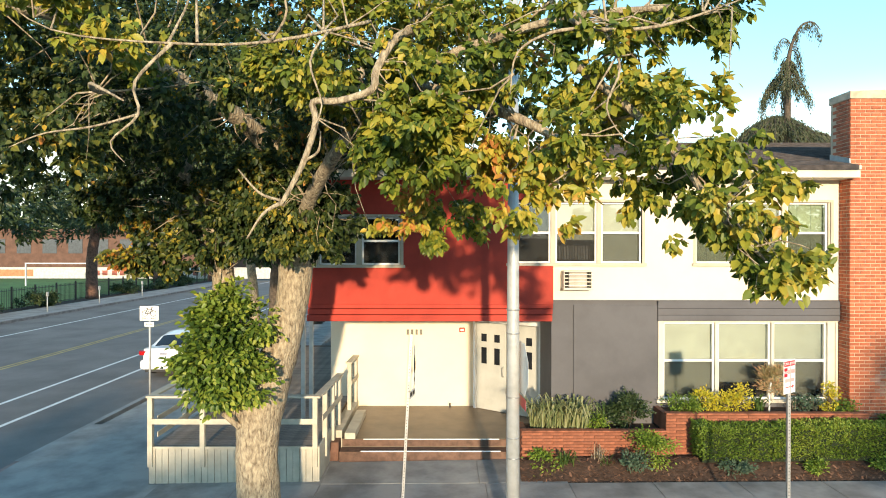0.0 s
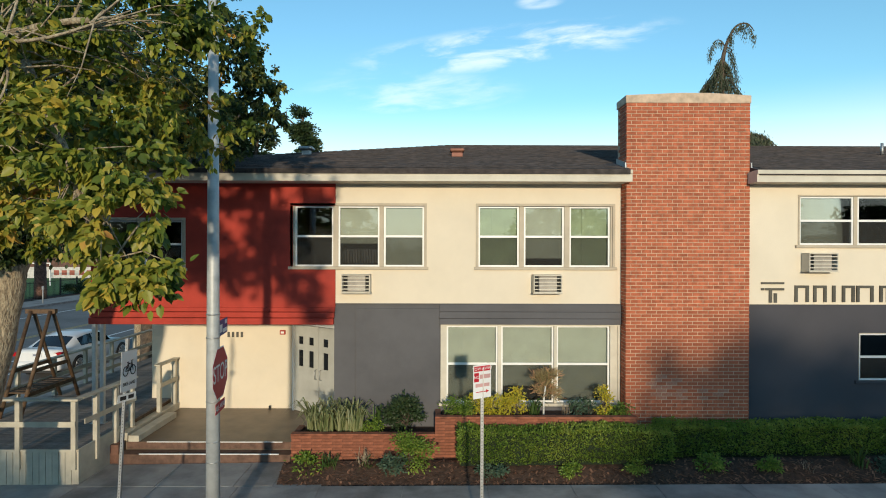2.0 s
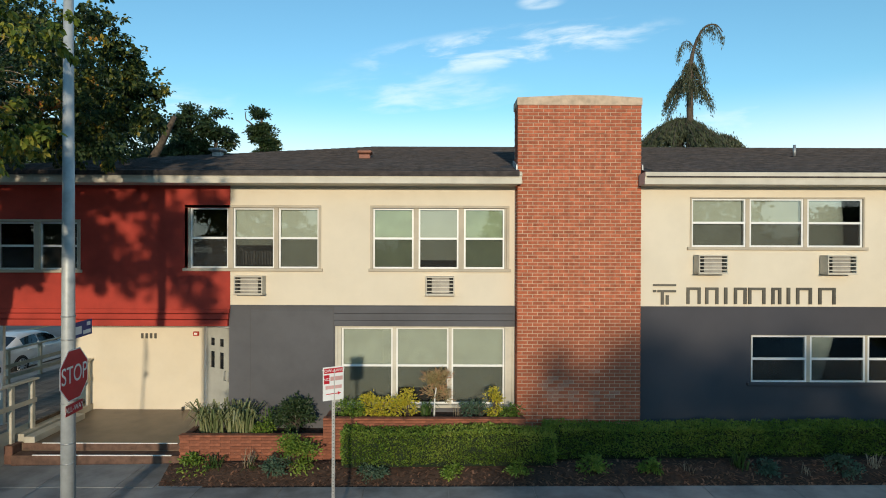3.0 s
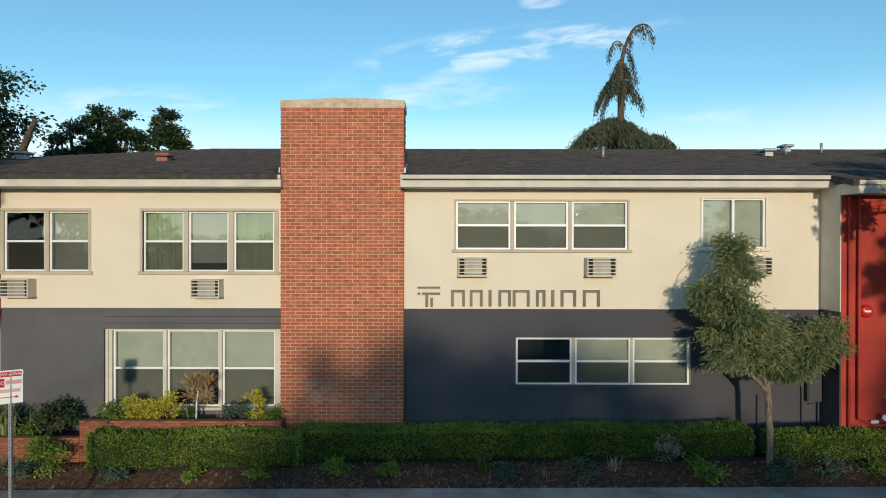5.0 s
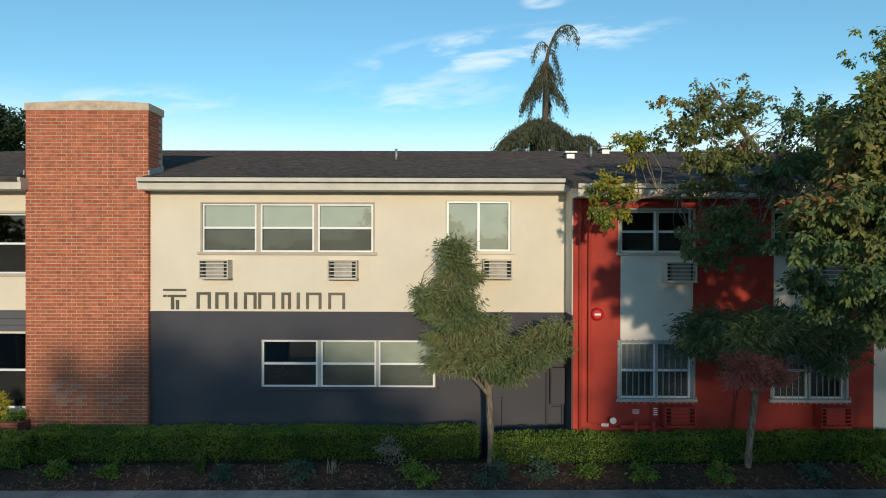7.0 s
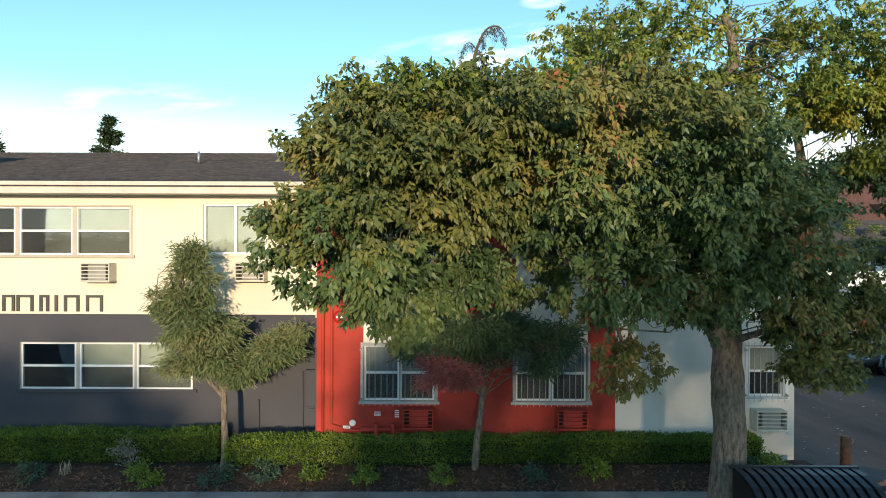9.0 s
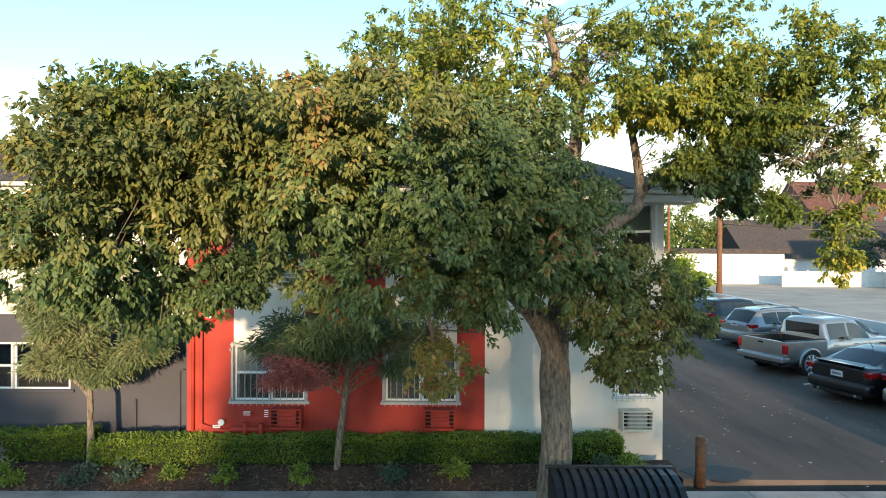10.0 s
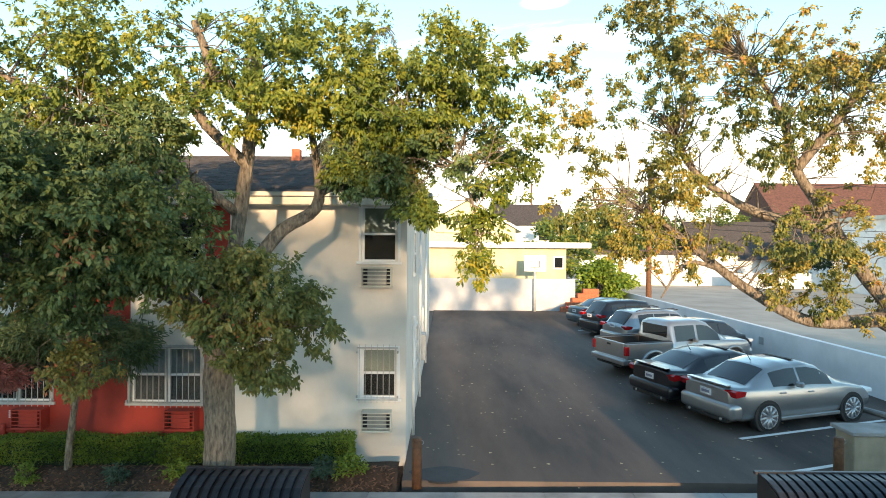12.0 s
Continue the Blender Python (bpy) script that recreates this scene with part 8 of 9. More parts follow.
for x, w, m in ((3.6, 0.22, M_BLUEG), (5.4, 0.2, M_BLUEG), (6.9, 0.16, M_HEDGE), (8.1, 0.18, M_HEDGE), (9.4, 0.24, M_HEDGE), (14.0, 0.24, M_BLUEG), (16.2, 0.28, M_HEDGE), (17.5, 0.26, M_BLUEG), (18.35, 0.24, M_BLUEG), (20.2, 0.2, M_HEDGE), (21.6, 0.2, M_HEDGE), (23.2, 0.18, M_BLUEG), (24.3, 0.22, M_HEDGE), (26.9, 0.3, M_BLUEG), (27.4, 0.28, M_HEDGE), (10.5, 0.16, M_HEDGE), (19.2, 0.18, M_HEDGE), (12.6, 0.15, M_BLUEG)):
    y = bed_edge(x) + 0.22 + rng.uniform(0, 0.12)
    shrub("ground_shrub", "low green plant in the mulch bed", (x, y, bed_z(x, y) + w * 0.55), (w, w * 0.7, w * 0.75), m, int(50 * w / 0.2), 0.055, 12, 0.08)
tuft("grass_tuft", "fan of green grass blades in the mulch", 12.15, 10.55, ground_z(12), 0.5, 34, M_BLADE, 0.55, 0.012)
tuft("grass_tuft", "reddish dry clump in the mulch", 14.6, 10.5, ground_z(14.6), 0.4, 50, M_BARK, 0.5, 0.006)
shrub("silver_shrub", "small pale silvery shrub in front of the hedge", (15.6, 10.68, 0.46), (0.2, 0.1, 0.3), leaf_material("silver_leaf", [(0.0, (0.16, 0.17, 0.13)), (1.0, (0.36, 0.34, 0.29))]), 60, 0.04)
for x in (11.2, 13.3):
    tuft("dry_twigs", "low bare twigs in the mulch", x, bed_edge(x) + 0.3, ground_z(x), 0.3, 16, M_BARK, 0.9, 0.004, "twigs")
# loose bark chips
bm = bmesh.new()
for i in range(5200):
    x = rng.uniform(1.5, 28.2)
    y = bed_edge(x) + 0.03 + rng.uniform(0, 1) ** 1.3 * 0.55
    z = bed_z(x, y)
    a, l, w = rng.uniform(0, 3.14), rng.uniform(0.02, 0.06), rng.uniform(0.008, 0.02)
    c, s = math.cos(a), math.sin(a)
    tz = rng.uniform(-0.012, 0.02)
    vs = [bm.verts.new((x + p * l * c - q * w * s, y + p * l * s + q * w * c, z + 0.012 + p * tz)) for p, q in ((-1, -1), (1, -1), (1, 1), (-1, 1))]
    bm.faces.new(vs)
tagged(part("bark_chips", bm, material("bark_chip", (0.20, 0.10, 0.06), 0.95, island=0.7)), "scattered reddish bark chips on the bed", "mulch", kind="stuff")
# fallen leaves on the yard and pavement
bm = bmesh.new()
for i in range(420):
    if i < 300:
        x, y, z = rng.uniform(28.6, 38), rng.uniform(10.3, 26), LOT + 0.004
    else:
        x, y = rng.uniform(-7, 34), rng.uniform(8.0, 9.9)
        z = ground_z(x) + 0.006
    a, l = rng.uniform(0, 6.28), rng.uniform(0.02, 0.045)
    vs = [bm.verts.new((x + l * math.cos(a + k), y + l * math.sin(a + k) * 0.8, z + 0.006 * (j % 2))) for j, k in enumerate((0, 1.3, 3.14, 4.9))]
    bm.faces.new(vs)
tagged(part("fallen_leaves", bm, material("dry_leaf", (0.42, 0.33, 0.22), 0.9, island=0.5)), "dry leaves scattered on the asphalt", "leaves", kind="stuff")

# ---- street lamp pole, signs ----
def text_part(body, size, mat, parent, m, name="lettering"):
    cu = bpy.data.curves.new(name, "FONT")
    cu.body, cu.size, cu.align_x, cu.align_y, cu.extrude = body, size, "CENTER", "CENTER", 0.001
    tmp = new(name, cu)
    me = bpy.data.meshes.new_from_object(tmp.evaluated_get(bpy.context.evaluated_depsgraph_get()))
    bpy.data.objects.remove(tmp)
    bpy.data.curves.remove(cu)
    ob = new(name, me)
    me.materials.append(mat)
    ob.parent = parent
    ob.matrix_basis = m
    return ob


def plate(bm, pts, t=0.003):
    return prism(bm, pts, 0, t)


M_SIGNRED = material("sign_red", (0.50, 0.015, 0.03), 0.4, vary=0.05)
M_SIGNWHITE = material("sign_white", (0.8, 0.8, 0.78), 0.45, vary=0.04)
M_SIGNBLUE = material("sign_blue", (0.015, 0.05, 0.20), 0.45, vary=0.05)

PX, PY = 1.07, 8.59
lamp = thing("street_lamp", "tall pale grey steel street lamp pole", "lamp post", pose(PX, PY, ground_z(PX)))
bm = bmesh.new()
tube(bm, [(0, 0, 0), (0, 0, 3.2), (0, 0, 9.5)], [0.105, 0.092, 0.06], 18)
part("pole", bm, M_POLE, lamp)
for z in (1.15, 1.45, 2.05, 3.0, 3.35):
    bm = bmesh.new()
    tube(bm, [(0, 0, z), (0, 0, z + 0.02)], 0.101, 18)
    part("band", bm, M_METAL, lamp, "thin steel strap")
bm = bmesh.new()
tube(bm, [(-0.06 + 0.1 * math.cos(a), -0.05, 5.75 + 0.16 * math.sin(a)) for a in np.linspace(1.2, 5.2, 10)], 0.008, 5)
part("cable_loop", bm, M_BLACK, lamp)

# stop sign faces along the pavement towards the corner
TURN_S = 95
ss = thing("stop_sign", "red octagonal stop sign strapped to the pole", "stop sign", pose(PX + 0.13, PY - 0.06, 2.20, 0, 0, TURN_S), )
R = 0.41
bm = bmesh.new()
plate(bm, [(R * math.cos(math.pi / 8 + k * math.pi / 4), R * math.sin(math.pi / 8 + k * math.pi / 4)) for k in range(8)])
part("border", bm, M_SIGNWHITE, ss)
bm = bmesh.new()
prism(bm, [(R * 0.95 * math.cos(math.pi / 8 + k * math.pi / 4), R * 0.95 * math.sin(math.pi / 8 + k * math.pi / 4)) for k in range(8)], -0.003, -0.0005)
part("face", bm, M_SIGNRED, ss)
text_part("STOP", 0.36, M_SIGNWHITE, ss, pose(0, -0.005, 0, 90, 0, 0) @ Matrix.Diagonal((0.82, 1, 1, 1)))
aw = thing("all_way_sign", "small red all-way plate below the stop sign", "sign", pose(PX + 0.13, PY - 0.06, 1.70, 0, 0, TURN_S))
part("plate", boxes((-0.23, 0.23, 0, 0.003, -0.08, 0.08)), M_SIGNRED, aw)
text_part("ALL-WAY", 0.115, M_SIGNWHITE, aw, pose(0, -0.004, 0, 90, 0, 0))
sn = thing("street_name_sign", "blue street name plate with plain pale bars", "street sign", pose(PX + 0.08, PY - 0.02, 2.83, 0, 0, 98))
part("plate", boxes((0.0, 0.62, 0, 0.004, -0.12, 0.12)), M_SIGNBLUE, sn)
for a, b, c, d in ((0.05, 0.27, -0.07, 0.05), (0.44, 0.56, 0.03, 0.09), (0.32, 0.57, -0.09, -0.03)):
    part("bar", boxes((a, b, -0.003, -0.0005, c, d)), M_SIGNWHITE, sn)


def bicycle(parent, s, mat, y=-0.004):
    """The cycle symbol: two rings and a few strokes."""
    bm = bmesh.new()
    for cx in (-0.30, 0.30):
        tube(bm, [(s * (cx + 0.2 * math.cos(a)), y, s * 0.2 * math.sin(a)) for a in np.linspace(0, 2 * math.pi, 17)], s * 0.022, 4, False)
    for a, b in (((-0.3, 0), (-0.12, 0.3)), ((-0.12, 0.3), (0.2, 0.3)), ((0.2, 0.3), (0.3, 0)), ((-0.3, 0), (0.02, 0.0)), ((0.02, 0.0), (0.2, 0.3)), ((0.02, 0.0), (-0.14, 0.36)), ((0.2, 0.3), (0.16, 0.42)), ((0.16, 0.42), (0.26, 0.42)), ((-0.2, 0.37), (-0.08, 0.37))):
        tube(bm, [(s * a[0], y, s * a[1]), (s * b[0], y, s * b[1])], s * 0.022, 4)
    return part("symbol", bm, mat, parent)


# perforated post with a bike lane sign, leaning a little
bp = thing("sign_post", "leaning perforated steel sign post", "sign post", pose(-0.62, 9.07, ground_z(-0.6), 0, 3.0, 0))
part("post", boxes((-0.022, 0.022, -0.022, 0.022, 0, 2.95)), M_METAL, bp)
hm = mesh_of("hole", boxes((-0.006, 0.006, -0.0235, -0.0225, -0.006, 0.006)))
hm.materials.append(M_BLACK)
for i in range(56):
    h = new("hole", hm)
    h.parent = bp
    h.location.z = 0.1 + 0.05 * i
bl = thing("bike_lane_sign", "white bike lane sign seen at an angle", "bike sign", pose(-0.42, 9.03, 2.12, 0, 3.0, 90))
part("plate", boxes((-0.23, 0.23, 0, 0.003, -0.31, 0.31), bevel=0.0), M_SIGNWHITE, bl)
bicycle(bl, 0.36, M_BLACKP)
text_part("BIKE LANE", 0.075, M_BLACKP, bl, pose(0, -0.004, -0.2, 90, 0, 0))
pl2 = thing("bracket_plate", "small bent plate below the bike sign", "plate", pose(-0.45, 9.02, 1.70, 0, 3.0, 80))
part("plate", boxes((-0.2, 0.2, 0, 0.003, -0.06, 0.06)), M_SIGNWHITE, pl2)
part("bars", boxes((-0.15, -0.02, -0.003, -0.0005, -0.03, 0.03), (0.03, 0.15, -0.003, -0.0005, -0.03, 0.03)), M_BLACKP, pl2)

# bike lane sign on the avenue kerb
b2 = thing("bike_lane_sign", "white bike lane begin sign on a thin post by the avenue", "bike sign", pose(-8.72, 17.3, ground_z(-8.7)))
bm = bmesh.new()
tube(bm, [(0, 0, 0), (0, 0, 2.55)], 0.03, 8)
part("post", bm, M_POLE, b2)
sp_ = part("plate", boxes((-0.28, 0.28, -0.045, -0.04, 2.25, 2.68)), M_SIGNWHITE, b2)
bi = bicycle(b2, 0.42, M_BLACKP, 0)
bi.matrix_basis = pose(0, -0.05, 2.46)
text_part("BIKE LANE", 0.09, M_BLACKP, b2, pose(0, -0.048, 2.31, 90, 0, 0))
part("small_plate", boxes((-0.14, 0.14, -0.045, -0.04, 2.07, 2.2)), M_SIGNWHITE, b2)
text_part("BEGIN", 0.075, M_BLACKP, b2, pose(0, -0.048, 2.135, 90, 0, 0))

# parking restriction sign on a perforated post
np_ = thing("no_stopping_sign", "white and red tow-away sign on a perforated post", "parking sign", pose(5.08, 8.40, ground_z(5.08)))
part("post", boxes((-0.022, 0.022, 0.0, 0.044, 0, 2.55)), M_METAL, np_)
for i in range(40):
    h = new("hole", hm)
    h.parent = np_
    h.location = (0, 0.022, 0.15 + 0.05 * i)
ROT = pose(0, -0.004, 2.34, 0, 0, 32)
def on_sign(name, bm, mat):
    ob = part(name, bm, mat, np_)
    ob.matrix_basis = ROT
    return ob


on_sign("plate", boxes((-0.16, 0.16, 0, 0.003, -0.245, 0.245), bevel=0.0), M_SIGNWHITE)
on_sign("red_band", boxes((-0.145, 0.145, -0.003, -0.0005, 0.15, 0.225)), M_SIGNRED)
on_sign("red_block", boxes((-0.145, -0.06, -0.003, -0.0005, 0.0, 0.13)), M_SIGNRED)
on_sign("grey_bar", boxes((-0.045, 0.145, -0.003, -0.0005, 0.04, 0.10), (-0.12, 0.13, -0.003, -0.0005, -0.08, -0.03)), material("faded_red_ink", (0.6, 0.35, 0.33), 0.5))
bm = bmesh.new()
prism(bm, [(-0.11, -0.145), (0.07, -0.145), (0.07, -0.125), (0.12, -0.15), (0.07, -0.175), (0.07, -0.157), (-0.11, -0.157)], -0.003, -0.0005)
on_sign("arrow", bm, M_SIGNRED)
text_part("TOW-AWAY", 0.062, M_SIGNWHITE, np_, ROT @ pose(0, -0.005, 0.187, 90, 0, 0))
text_part("NO", 0.062, M_SIGNWHITE, np_, ROT @ pose(-0.103, -0.005, 0.065, 90, 0, 0))

# ---- across the street, behind the camera: unseen things added to shade the ground and show in the panes ----
def shade_row():
    """Unseen leafy trees in a close row, added to block the sun; their tops rise and fall to set the shade's edge, and
    further on they stand thin and tall.
    """
    f = thing("tree_row", "unseen row of leafy trees added across the street for shade", "trees", pose(0, -21, -0.4))
    n = 26000
    x = rng.uniform(-9, 62, n)
    top = np.interp(x, [-1.2, 0.5, 9.4, 10.6, 17.0, 18.6, 22, 25.5, 30.4, 34.6, 36.2, 41, 62], [5.2, 4.3, 4.3, 7.5, 7.2, 5.5, 5.0, 4.5, 3.9, 3.9, 7.2, 7.6, 7.6])
    top = top + 0.22 * np.sin(x * 2.1) + 0.14 * np.sin(x * 5.3 + 1)
    z = top * rng.uniform(0, 1, n) ** 0.8
    cs = np.stack([x, rng.uniform(-1.2, 1.2, n), z], 1)
    k = 8200                                 # the thin tall ones, added to let part of the sun through
    x = rng.uniform(21.5, 48, k)
    top = np.interp(x, [21.5, 24.5, 26.5, 30.2, 31.0, 34.8, 36, 48], [7.2, 8.2, 9.9, 10.6, 3.8, 3.8, 7.6, 7.6])
    foot = 3.5
    z = foot + (top - foot) * rng.uniform(0, 1, k)
    cs = np.concatenate([cs, np.stack([x, rng.uniform(-2.5, 2.5, k), z], 1)])
    me = leaf_mesh("foliage_mass", cs, rng.normal(0, 0.5, cs.shape), 0.5, 0.3, 0.6, 1.0, True)
    me.materials.append(M_LEAFD)
    ob = new("foliage_mass", me)
    ob.parent = f
    tagged(ob, kind="stuff")
    for x in np.arange(-7, 60, 4.2):
        bm = bmesh.new()
        tube(bm, [(x, 0, 0), (x + 0.1, 0, 3.0), (x, 0, 4.6)], [0.2, 0.16, 0.08], 8)
        part("trunk", bm, M_BARKD, f)


shade_row()


# unseen filler houses behind the row
def far_house(x, w, y, h, mat):
    hs_ = thing("house", "plain house added out of view across the street", "house", pose(x, y, -0.2))
    part("wall", boxes((0, w, -9, 0, 0, h * 0.7)), mat, hs_)
    bm = bmesh.new()
    prism(bm, [(-9.5, h * 0.68), (-4.5, h), (0.5, h * 0.68)], -0.4, w + 0.4, "x")
    part("roof", bm, M_SHINGLE, hs_)


for x, w, h in ((3, 10, 5.0), (14.5, 9, 5.2), (25, 12, 5.4), (39, 12, 5.4), (-40, 14, 5.0)):
    far_house(x, w, -26, h, M_WHITE)

# ---- pieces: bricks, shingles, paving ----
def brick_mesh(name, w, h, d, mat, b=0.004):
    bm = bmesh.new()
    pts = [(-w / 2, b), (-w / 2 + b, 0), (w / 2 - b, 0), (w / 2, b)]
    # a brick with bevelled front arrises, open behind
    f = [bm.verts.new((x, -d, z)) for x, z in ((-w / 2 + b, b), (w / 2 - b, b), (w / 2 - b, h - b), (-w / 2 + b, h - b))]
    e = [bm.verts.new((x, -d + b, z)) for x, z in ((-w / 2, 0), (w / 2, 0), (w / 2, h), (-w / 2, h))]
    k = [bm.verts.new((x, 0.01, z)) for x, z in ((-w / 2, 0), (w / 2, 0), (w / 2, h), (-w / 2, h))]
    bm.faces.new(f)
    for i in range(4):
        j = (i + 1) % 4
        bm.faces.new((e[i], e[j], f[j], f[i]))
        bm.faces.new((k[i], k[j], e[j], e[i]))
    me = mesh_of(name, bm)
    me.materials.append(mat)
    return me


def brick_soup(boxes_list, mat, parent, name="brick_rest"):
    """Many bricks joined into one mesh; each is (matrix, w, h, d)."""
    v, f = [], []
    b = 0.004
    for m, w, h, d in boxes_list:
        o = len(v)
        for x, y, z in ((-w / 2 + b, -d, b), (w / 2 - b, -d, b), (w / 2 - b, -d, h - b), (-w / 2 + b, -d, h - b), (-w / 2, -d + b, 0), (w / 2, -d + b, 0), (w / 2, -d + b, h), (-w / 2, -d + b, h), (-w / 2, 0.01, 0), (w / 2, 0.01, 0), (w / 2, 0.01, h), (-w / 2, 0.01, h)):
            v.append(tuple(m @ Vector((x, y, z))))
        f.append((o, o + 1, o + 2, o + 3))
        for i in range(4):
            j = (i + 1) % 4
            f.append((o + 4 + i, o + 4 + j, o + j, o + i))
            f.append((o + 8 + i, o + 8 + j, o + 4 + j, o + 4 + i))
    me = bpy.data.meshes.new(name)
    me.from_pydata(v, [], f)
    me.update()
    me.materials.append(mat)
    ob = new(name, me)
    ob.parent = parent
    return tagged(ob, kind="stuff")


PITCH_X, PITCH_Z = (CX1 - CX0) / 12, 0.0718
chim = bpy.data.objects["chimney_core"]
full = brick_mesh("brick", PITCH_X - 0.014, PITCH_Z - 0.013, 0.012, M_BRICK)
stained = brick_mesh("brick", PITCH_X - 0.014, PITCH_Z - 0.013, 0.012, material("limed_brick", (0.44, 0.24, 0.18), 0.95, second=(0.39, 0.12, 0.06), scale=14, bump=0.5))
rest = []
made = 0
rows = int((CT + 0.25) / PITCH_Z)
for r in range(rows):
    z = CT - (r + 1) * PITCH_Z + 0.006
    half = r % 2
    xs = [CX0 + PITCH_X * (i + 0.5 + 0.5 * half) for i in range(12 - half)]
    for x in xs:
        jig = rng.normal(0, 0.0012)
        if 1.0 < z < 2.75 and made < 300:
            pale = z < 1.65 and (8.65 < x < 9.35 or 9.65 < x < 10.2) and rng.uniform() < 0.4
            o = new("brick", stained if pale else full)
            o.parent = chim
            o.location = (x, CY + 0.012 + jig, z)
            made += 1
        else:
            rest.append((pose(x, CY + 0.012 + jig, z), PITCH_X - 0.014, PITCH_Z - 0.013, 0.012))
    if half:
        for x in (CX0 + PITCH_X * 0.25, CX1 - PITCH_X * 0.25):
            rest.append((pose(x, CY + 0.012, z), PITCH_X / 2 - 0.014, PITCH_Z - 0.013, 0.012))
    # returns on both sides
    for s, x in ((-1, CX0 + 0.012), (1, CX1 - 0.012)):
        for i in range(3):
            w = PITCH_X - 0.014
            y = CY + PITCH_X * (i + 0.5) - (0.0 if half else PITCH_X / 2) + 0.012
            if y - w / 2 < CY or y + w / 2 > CY + 0.62:
                if y < CY + 0.2:
                    y, w = CY + PITCH_X * 0.25, PITCH_X / 2 - 0.014
                else:
                    continue
            rest.append((pose(x, y, z, 0, 0, 90 * s), w, PITCH_Z - 0.014, 0.012))
brick_soup(rest, M_BRICKJ, chim)

# planter: long thin bricks
M_PLANT = material("planter_brick", (0.29, 0.10, 0.055), 0.9, vary=0.25, scale=6, bump=0.4, objrand=0.10)
M_PLANTJ = material("planter_brick_rest", (0.29, 0.10, 0.055), 0.9, vary=0.25, scale=6, bump=0.4, island=0.10)
M_JOINT = material("planter_joint", (0.19, 0.085, 0.055), 0.95, vary=0.2, scale=5)
pla = structure("planter_wall", boxes((1.57, 4.36, 11.17, 11.28, -0.4, 0.40), (1.57, 1.68, 11.281, 11.83, -0.4, 0.40), (4.361, 8.3, 11.17, 11.28, -0.4, 0.735), (8.19, 8.3, 11.281, 11.52, -0.4, 0.735), (4.361, 4.47, 11.281, 11.83, 0.401, 0.735)), M_JOINT, "low brick planter of long thin red bricks", "planter")
long_b = brick_mesh("brick", 0.392, 0.052, 0.014, M_PLANT)
rest, made = [], 0
for x0, x1, top in ((1.57, 4.36, 0.40), (4.36, 8.3, 0.735)):
    n = int((top + 0.35) / 0.058)
    for r in range(n):
        z = top - (r + 1) * 0.058
        x = x0 - (0.2 if r % 2 else 0)
        while x < x1 - 0.02:
            a, b = max(x, x0), min(x + 0.4, x1)
            if b - a > 0.39 and made < 280:
                o = new("brick", long_b)
                o.parent = pla
                o.location = ((a + b) / 2, 11.17 + rng.normal(0, 0.002), z)
                made += 1
            elif b - a > 0.03:
                rest.append((pose((a + b) / 2, 11.17 + rng.normal(0, 0.002), z), b - a - 0.008, 0.052, 0.014))
            x += 0.4
for r in range(13):
    z = 0.40 - (r + 1) * 0.058
    for i in range(2):
        rest.append((pose(1.57, 11.30 + 0.3 * i + (0.1 if r % 2 else 0), z, 0, 0, -90), 0.28, 0.052, 0.012))
brick_soup(rest, M_PLANTJ, pla)
for x0, x1, z in ((1.56, 4.36, 0.402), (4.36, 8.31, 0.737)):
    bm = boxes((x0, x1, 11.14, 11.29, z, z + 0.035), bevel=0.006)
    part("cap", bm, M_PLANTJ, pla, "flat brick capping")
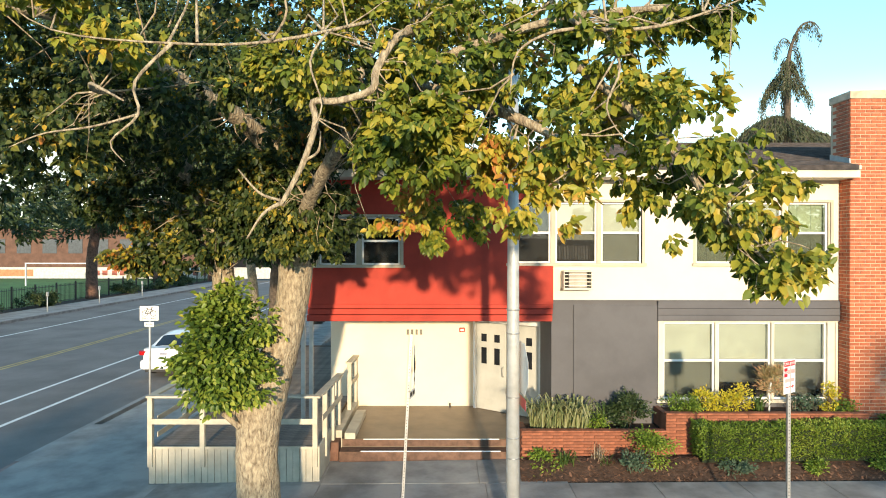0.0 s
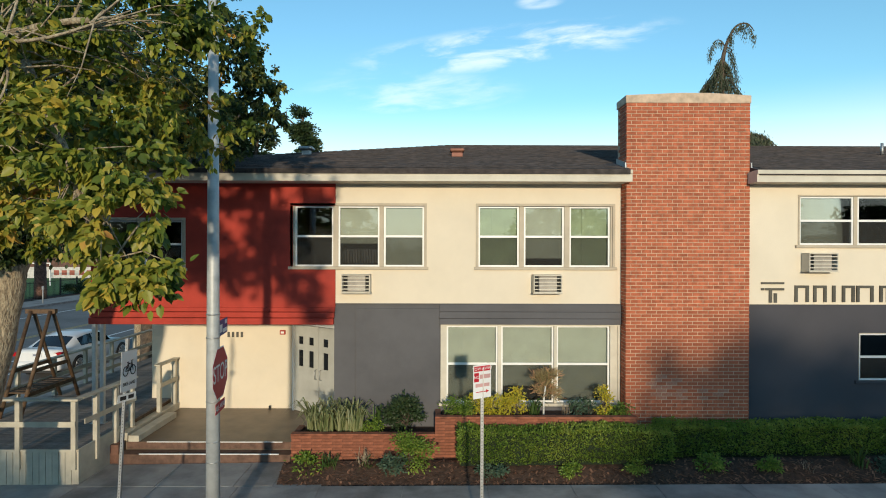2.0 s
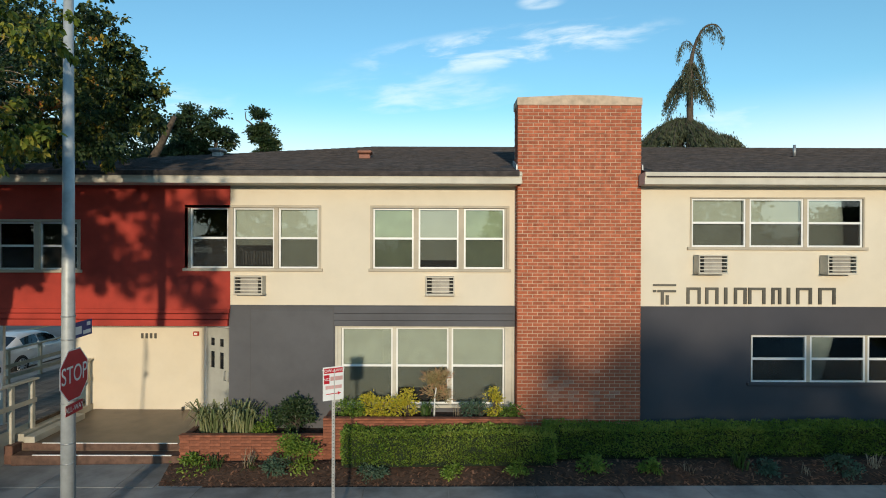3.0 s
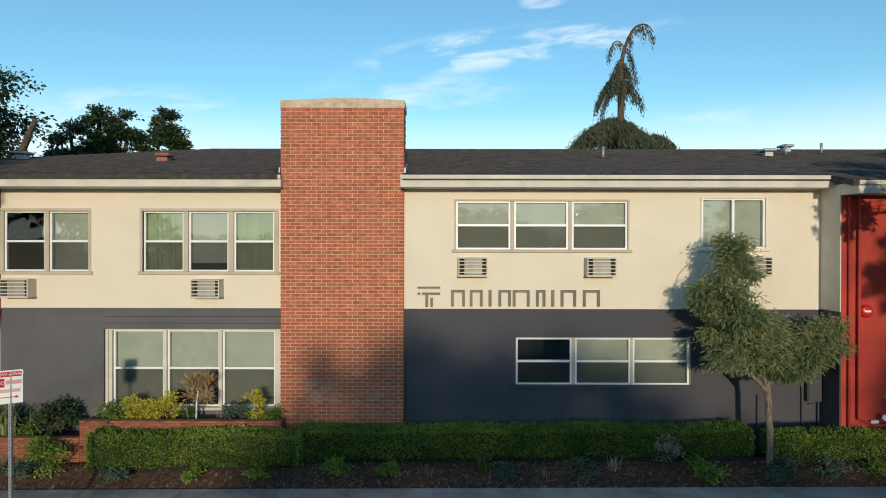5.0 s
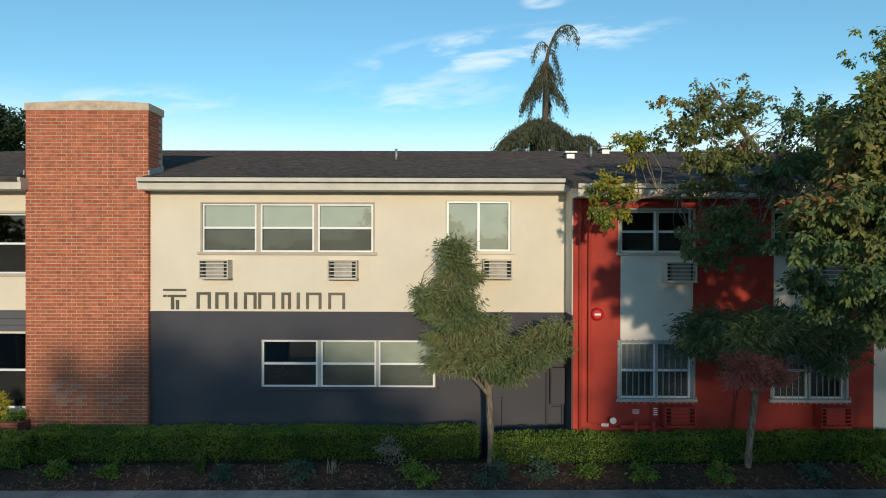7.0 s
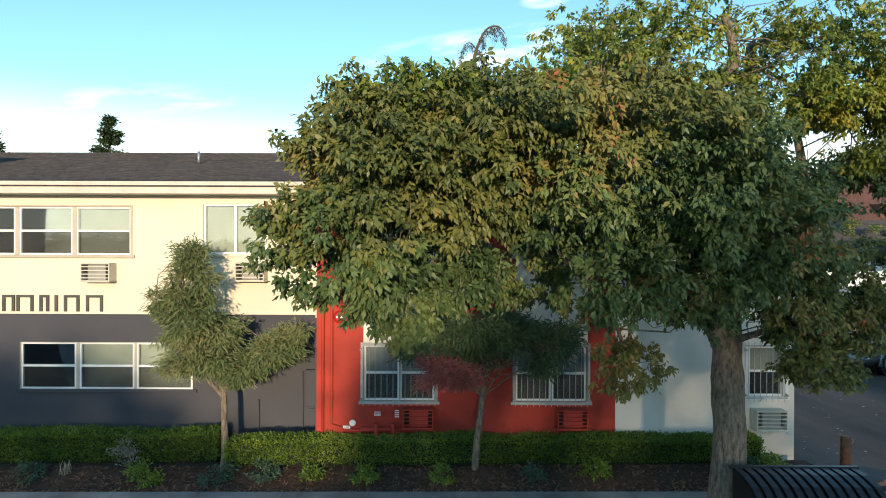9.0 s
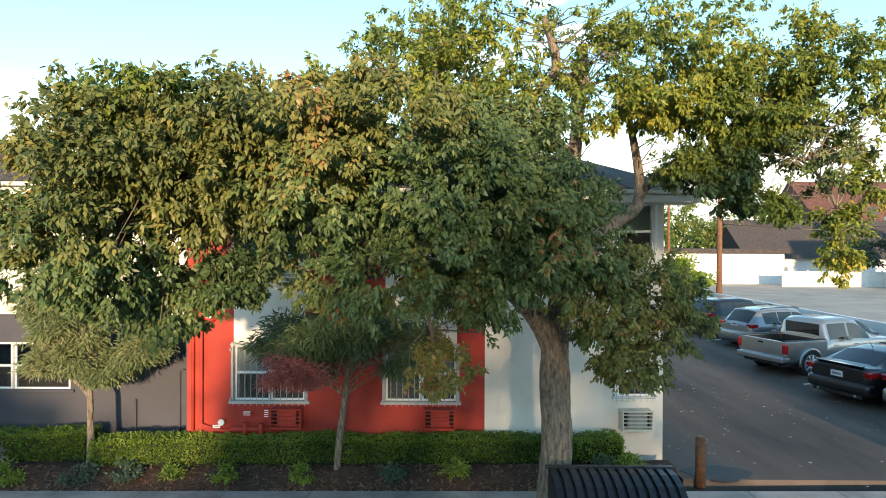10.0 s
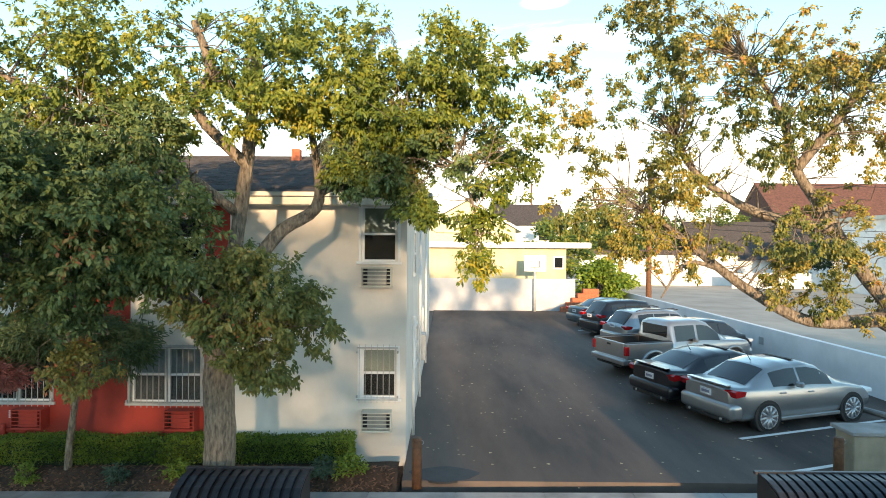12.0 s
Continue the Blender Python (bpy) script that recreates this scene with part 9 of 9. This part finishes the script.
# roof shingles, laid in courses
def shingles(x0, x1, y0, y1, lean0=0.0):
    v, f = [], []
    t, ex = 0.012, 0.145
    k = 0
    y = y0
    while y < y1:
        f0 = (y - y0) / (17.0 - y0)
        a = x0 + lean0 * f0
        x = a - rng.uniform(0, 0.3)
        while x < x1:
            w = rng.uniform(0.22, 0.34)
            p, q = max(x, a), min(x + w - 0.006, x1)
            if q - p > 0.03 and not (q > 8.17 and p < 10.68 and y < 12.15):
                dz = rng.uniform(0.0, 0.005)
                o = len(v)
                z0, z1 = roof_z(y) + t + dz, roof_z(y + ex + 0.03) + 0.002
                v += [(p, y, z0), (q, y, z0), (q, y + ex + 0.03, z1), (p, y + ex + 0.03, z1), (p, y, z0 - t), (q, y, z0 - t)]
                f += [(o, o + 1, o + 2, o + 3), (o + 4, o + 5, o + 1, o)]
            x += w
        y += ex
    me = bpy.data.meshes.new("shingles")
    me.from_pydata(v, [], f)
    me.update()
    me.materials.append(M_SHINGLE)
    return me


for (x0, x1, y0, lean, owner) in ((-3.3, 19.0, 11.4, 8.0, "roof_front_high"), (19.0, 27.6, 10.55, 0.0, "roof_front_2")):
    ob = new("shingle_courses", shingles(x0, x1, y0, 16.95, lean))
    ob.parent = bpy.data.objects[owner]
    tagged(ob, kind="stuff")

# paving: slabs with open joints
pav = bpy.data.objects["pavement"]
M_SLAB = material("pavement_slab", (0.31, 0.30, 0.285), 0.85, vary=0.2, scale=1.3, bump=0.25, bump_scale=140, objrand=0.1)
def slab(x0, x1, y0f, y1f, lift=0.012):
    bm = bmesh.new()
    g = 0.007
    c = [(x0 + g, y0f(x0) + g), (x1 - g, y0f(x1) + g), (x1 - g, y1f(x1) - g), (x0 + g, y1f(x0) - g)]
    top = [bm.verts.new((x, y, ground_z(x) + lift)) for x, y in c]
    low = [bm.verts.new((x, y, ground_z(x) - 0.005)) for x, y in c]
    bm.faces.new(top)
    for i in range(4):
        bm.faces.new((low[i], low[(i + 1) % 4], top[(i + 1) % 4], top[i]))
    part("slab", bm, M_SLAB, pav)


x = -5.2
while x < 34:
    for a, b in ((0.0, 1.5), (1.5, 3.0)):
        slab(x, x + 1.5, lambda q, b=b: (bed_edge(q) if q > -2.3 else 10.74) - b, lambda q, a=a: (bed_edge(q) if q > -2.3 else 10.74) - a - 0.004)
    x += 1.5
for x in (-2.2, -0.75, 0.7):
    slab(x, min(x + 1.45, 1.42), lambda q: bed_edge(q) + 0.004, lambda q: 11.6, 0.016)
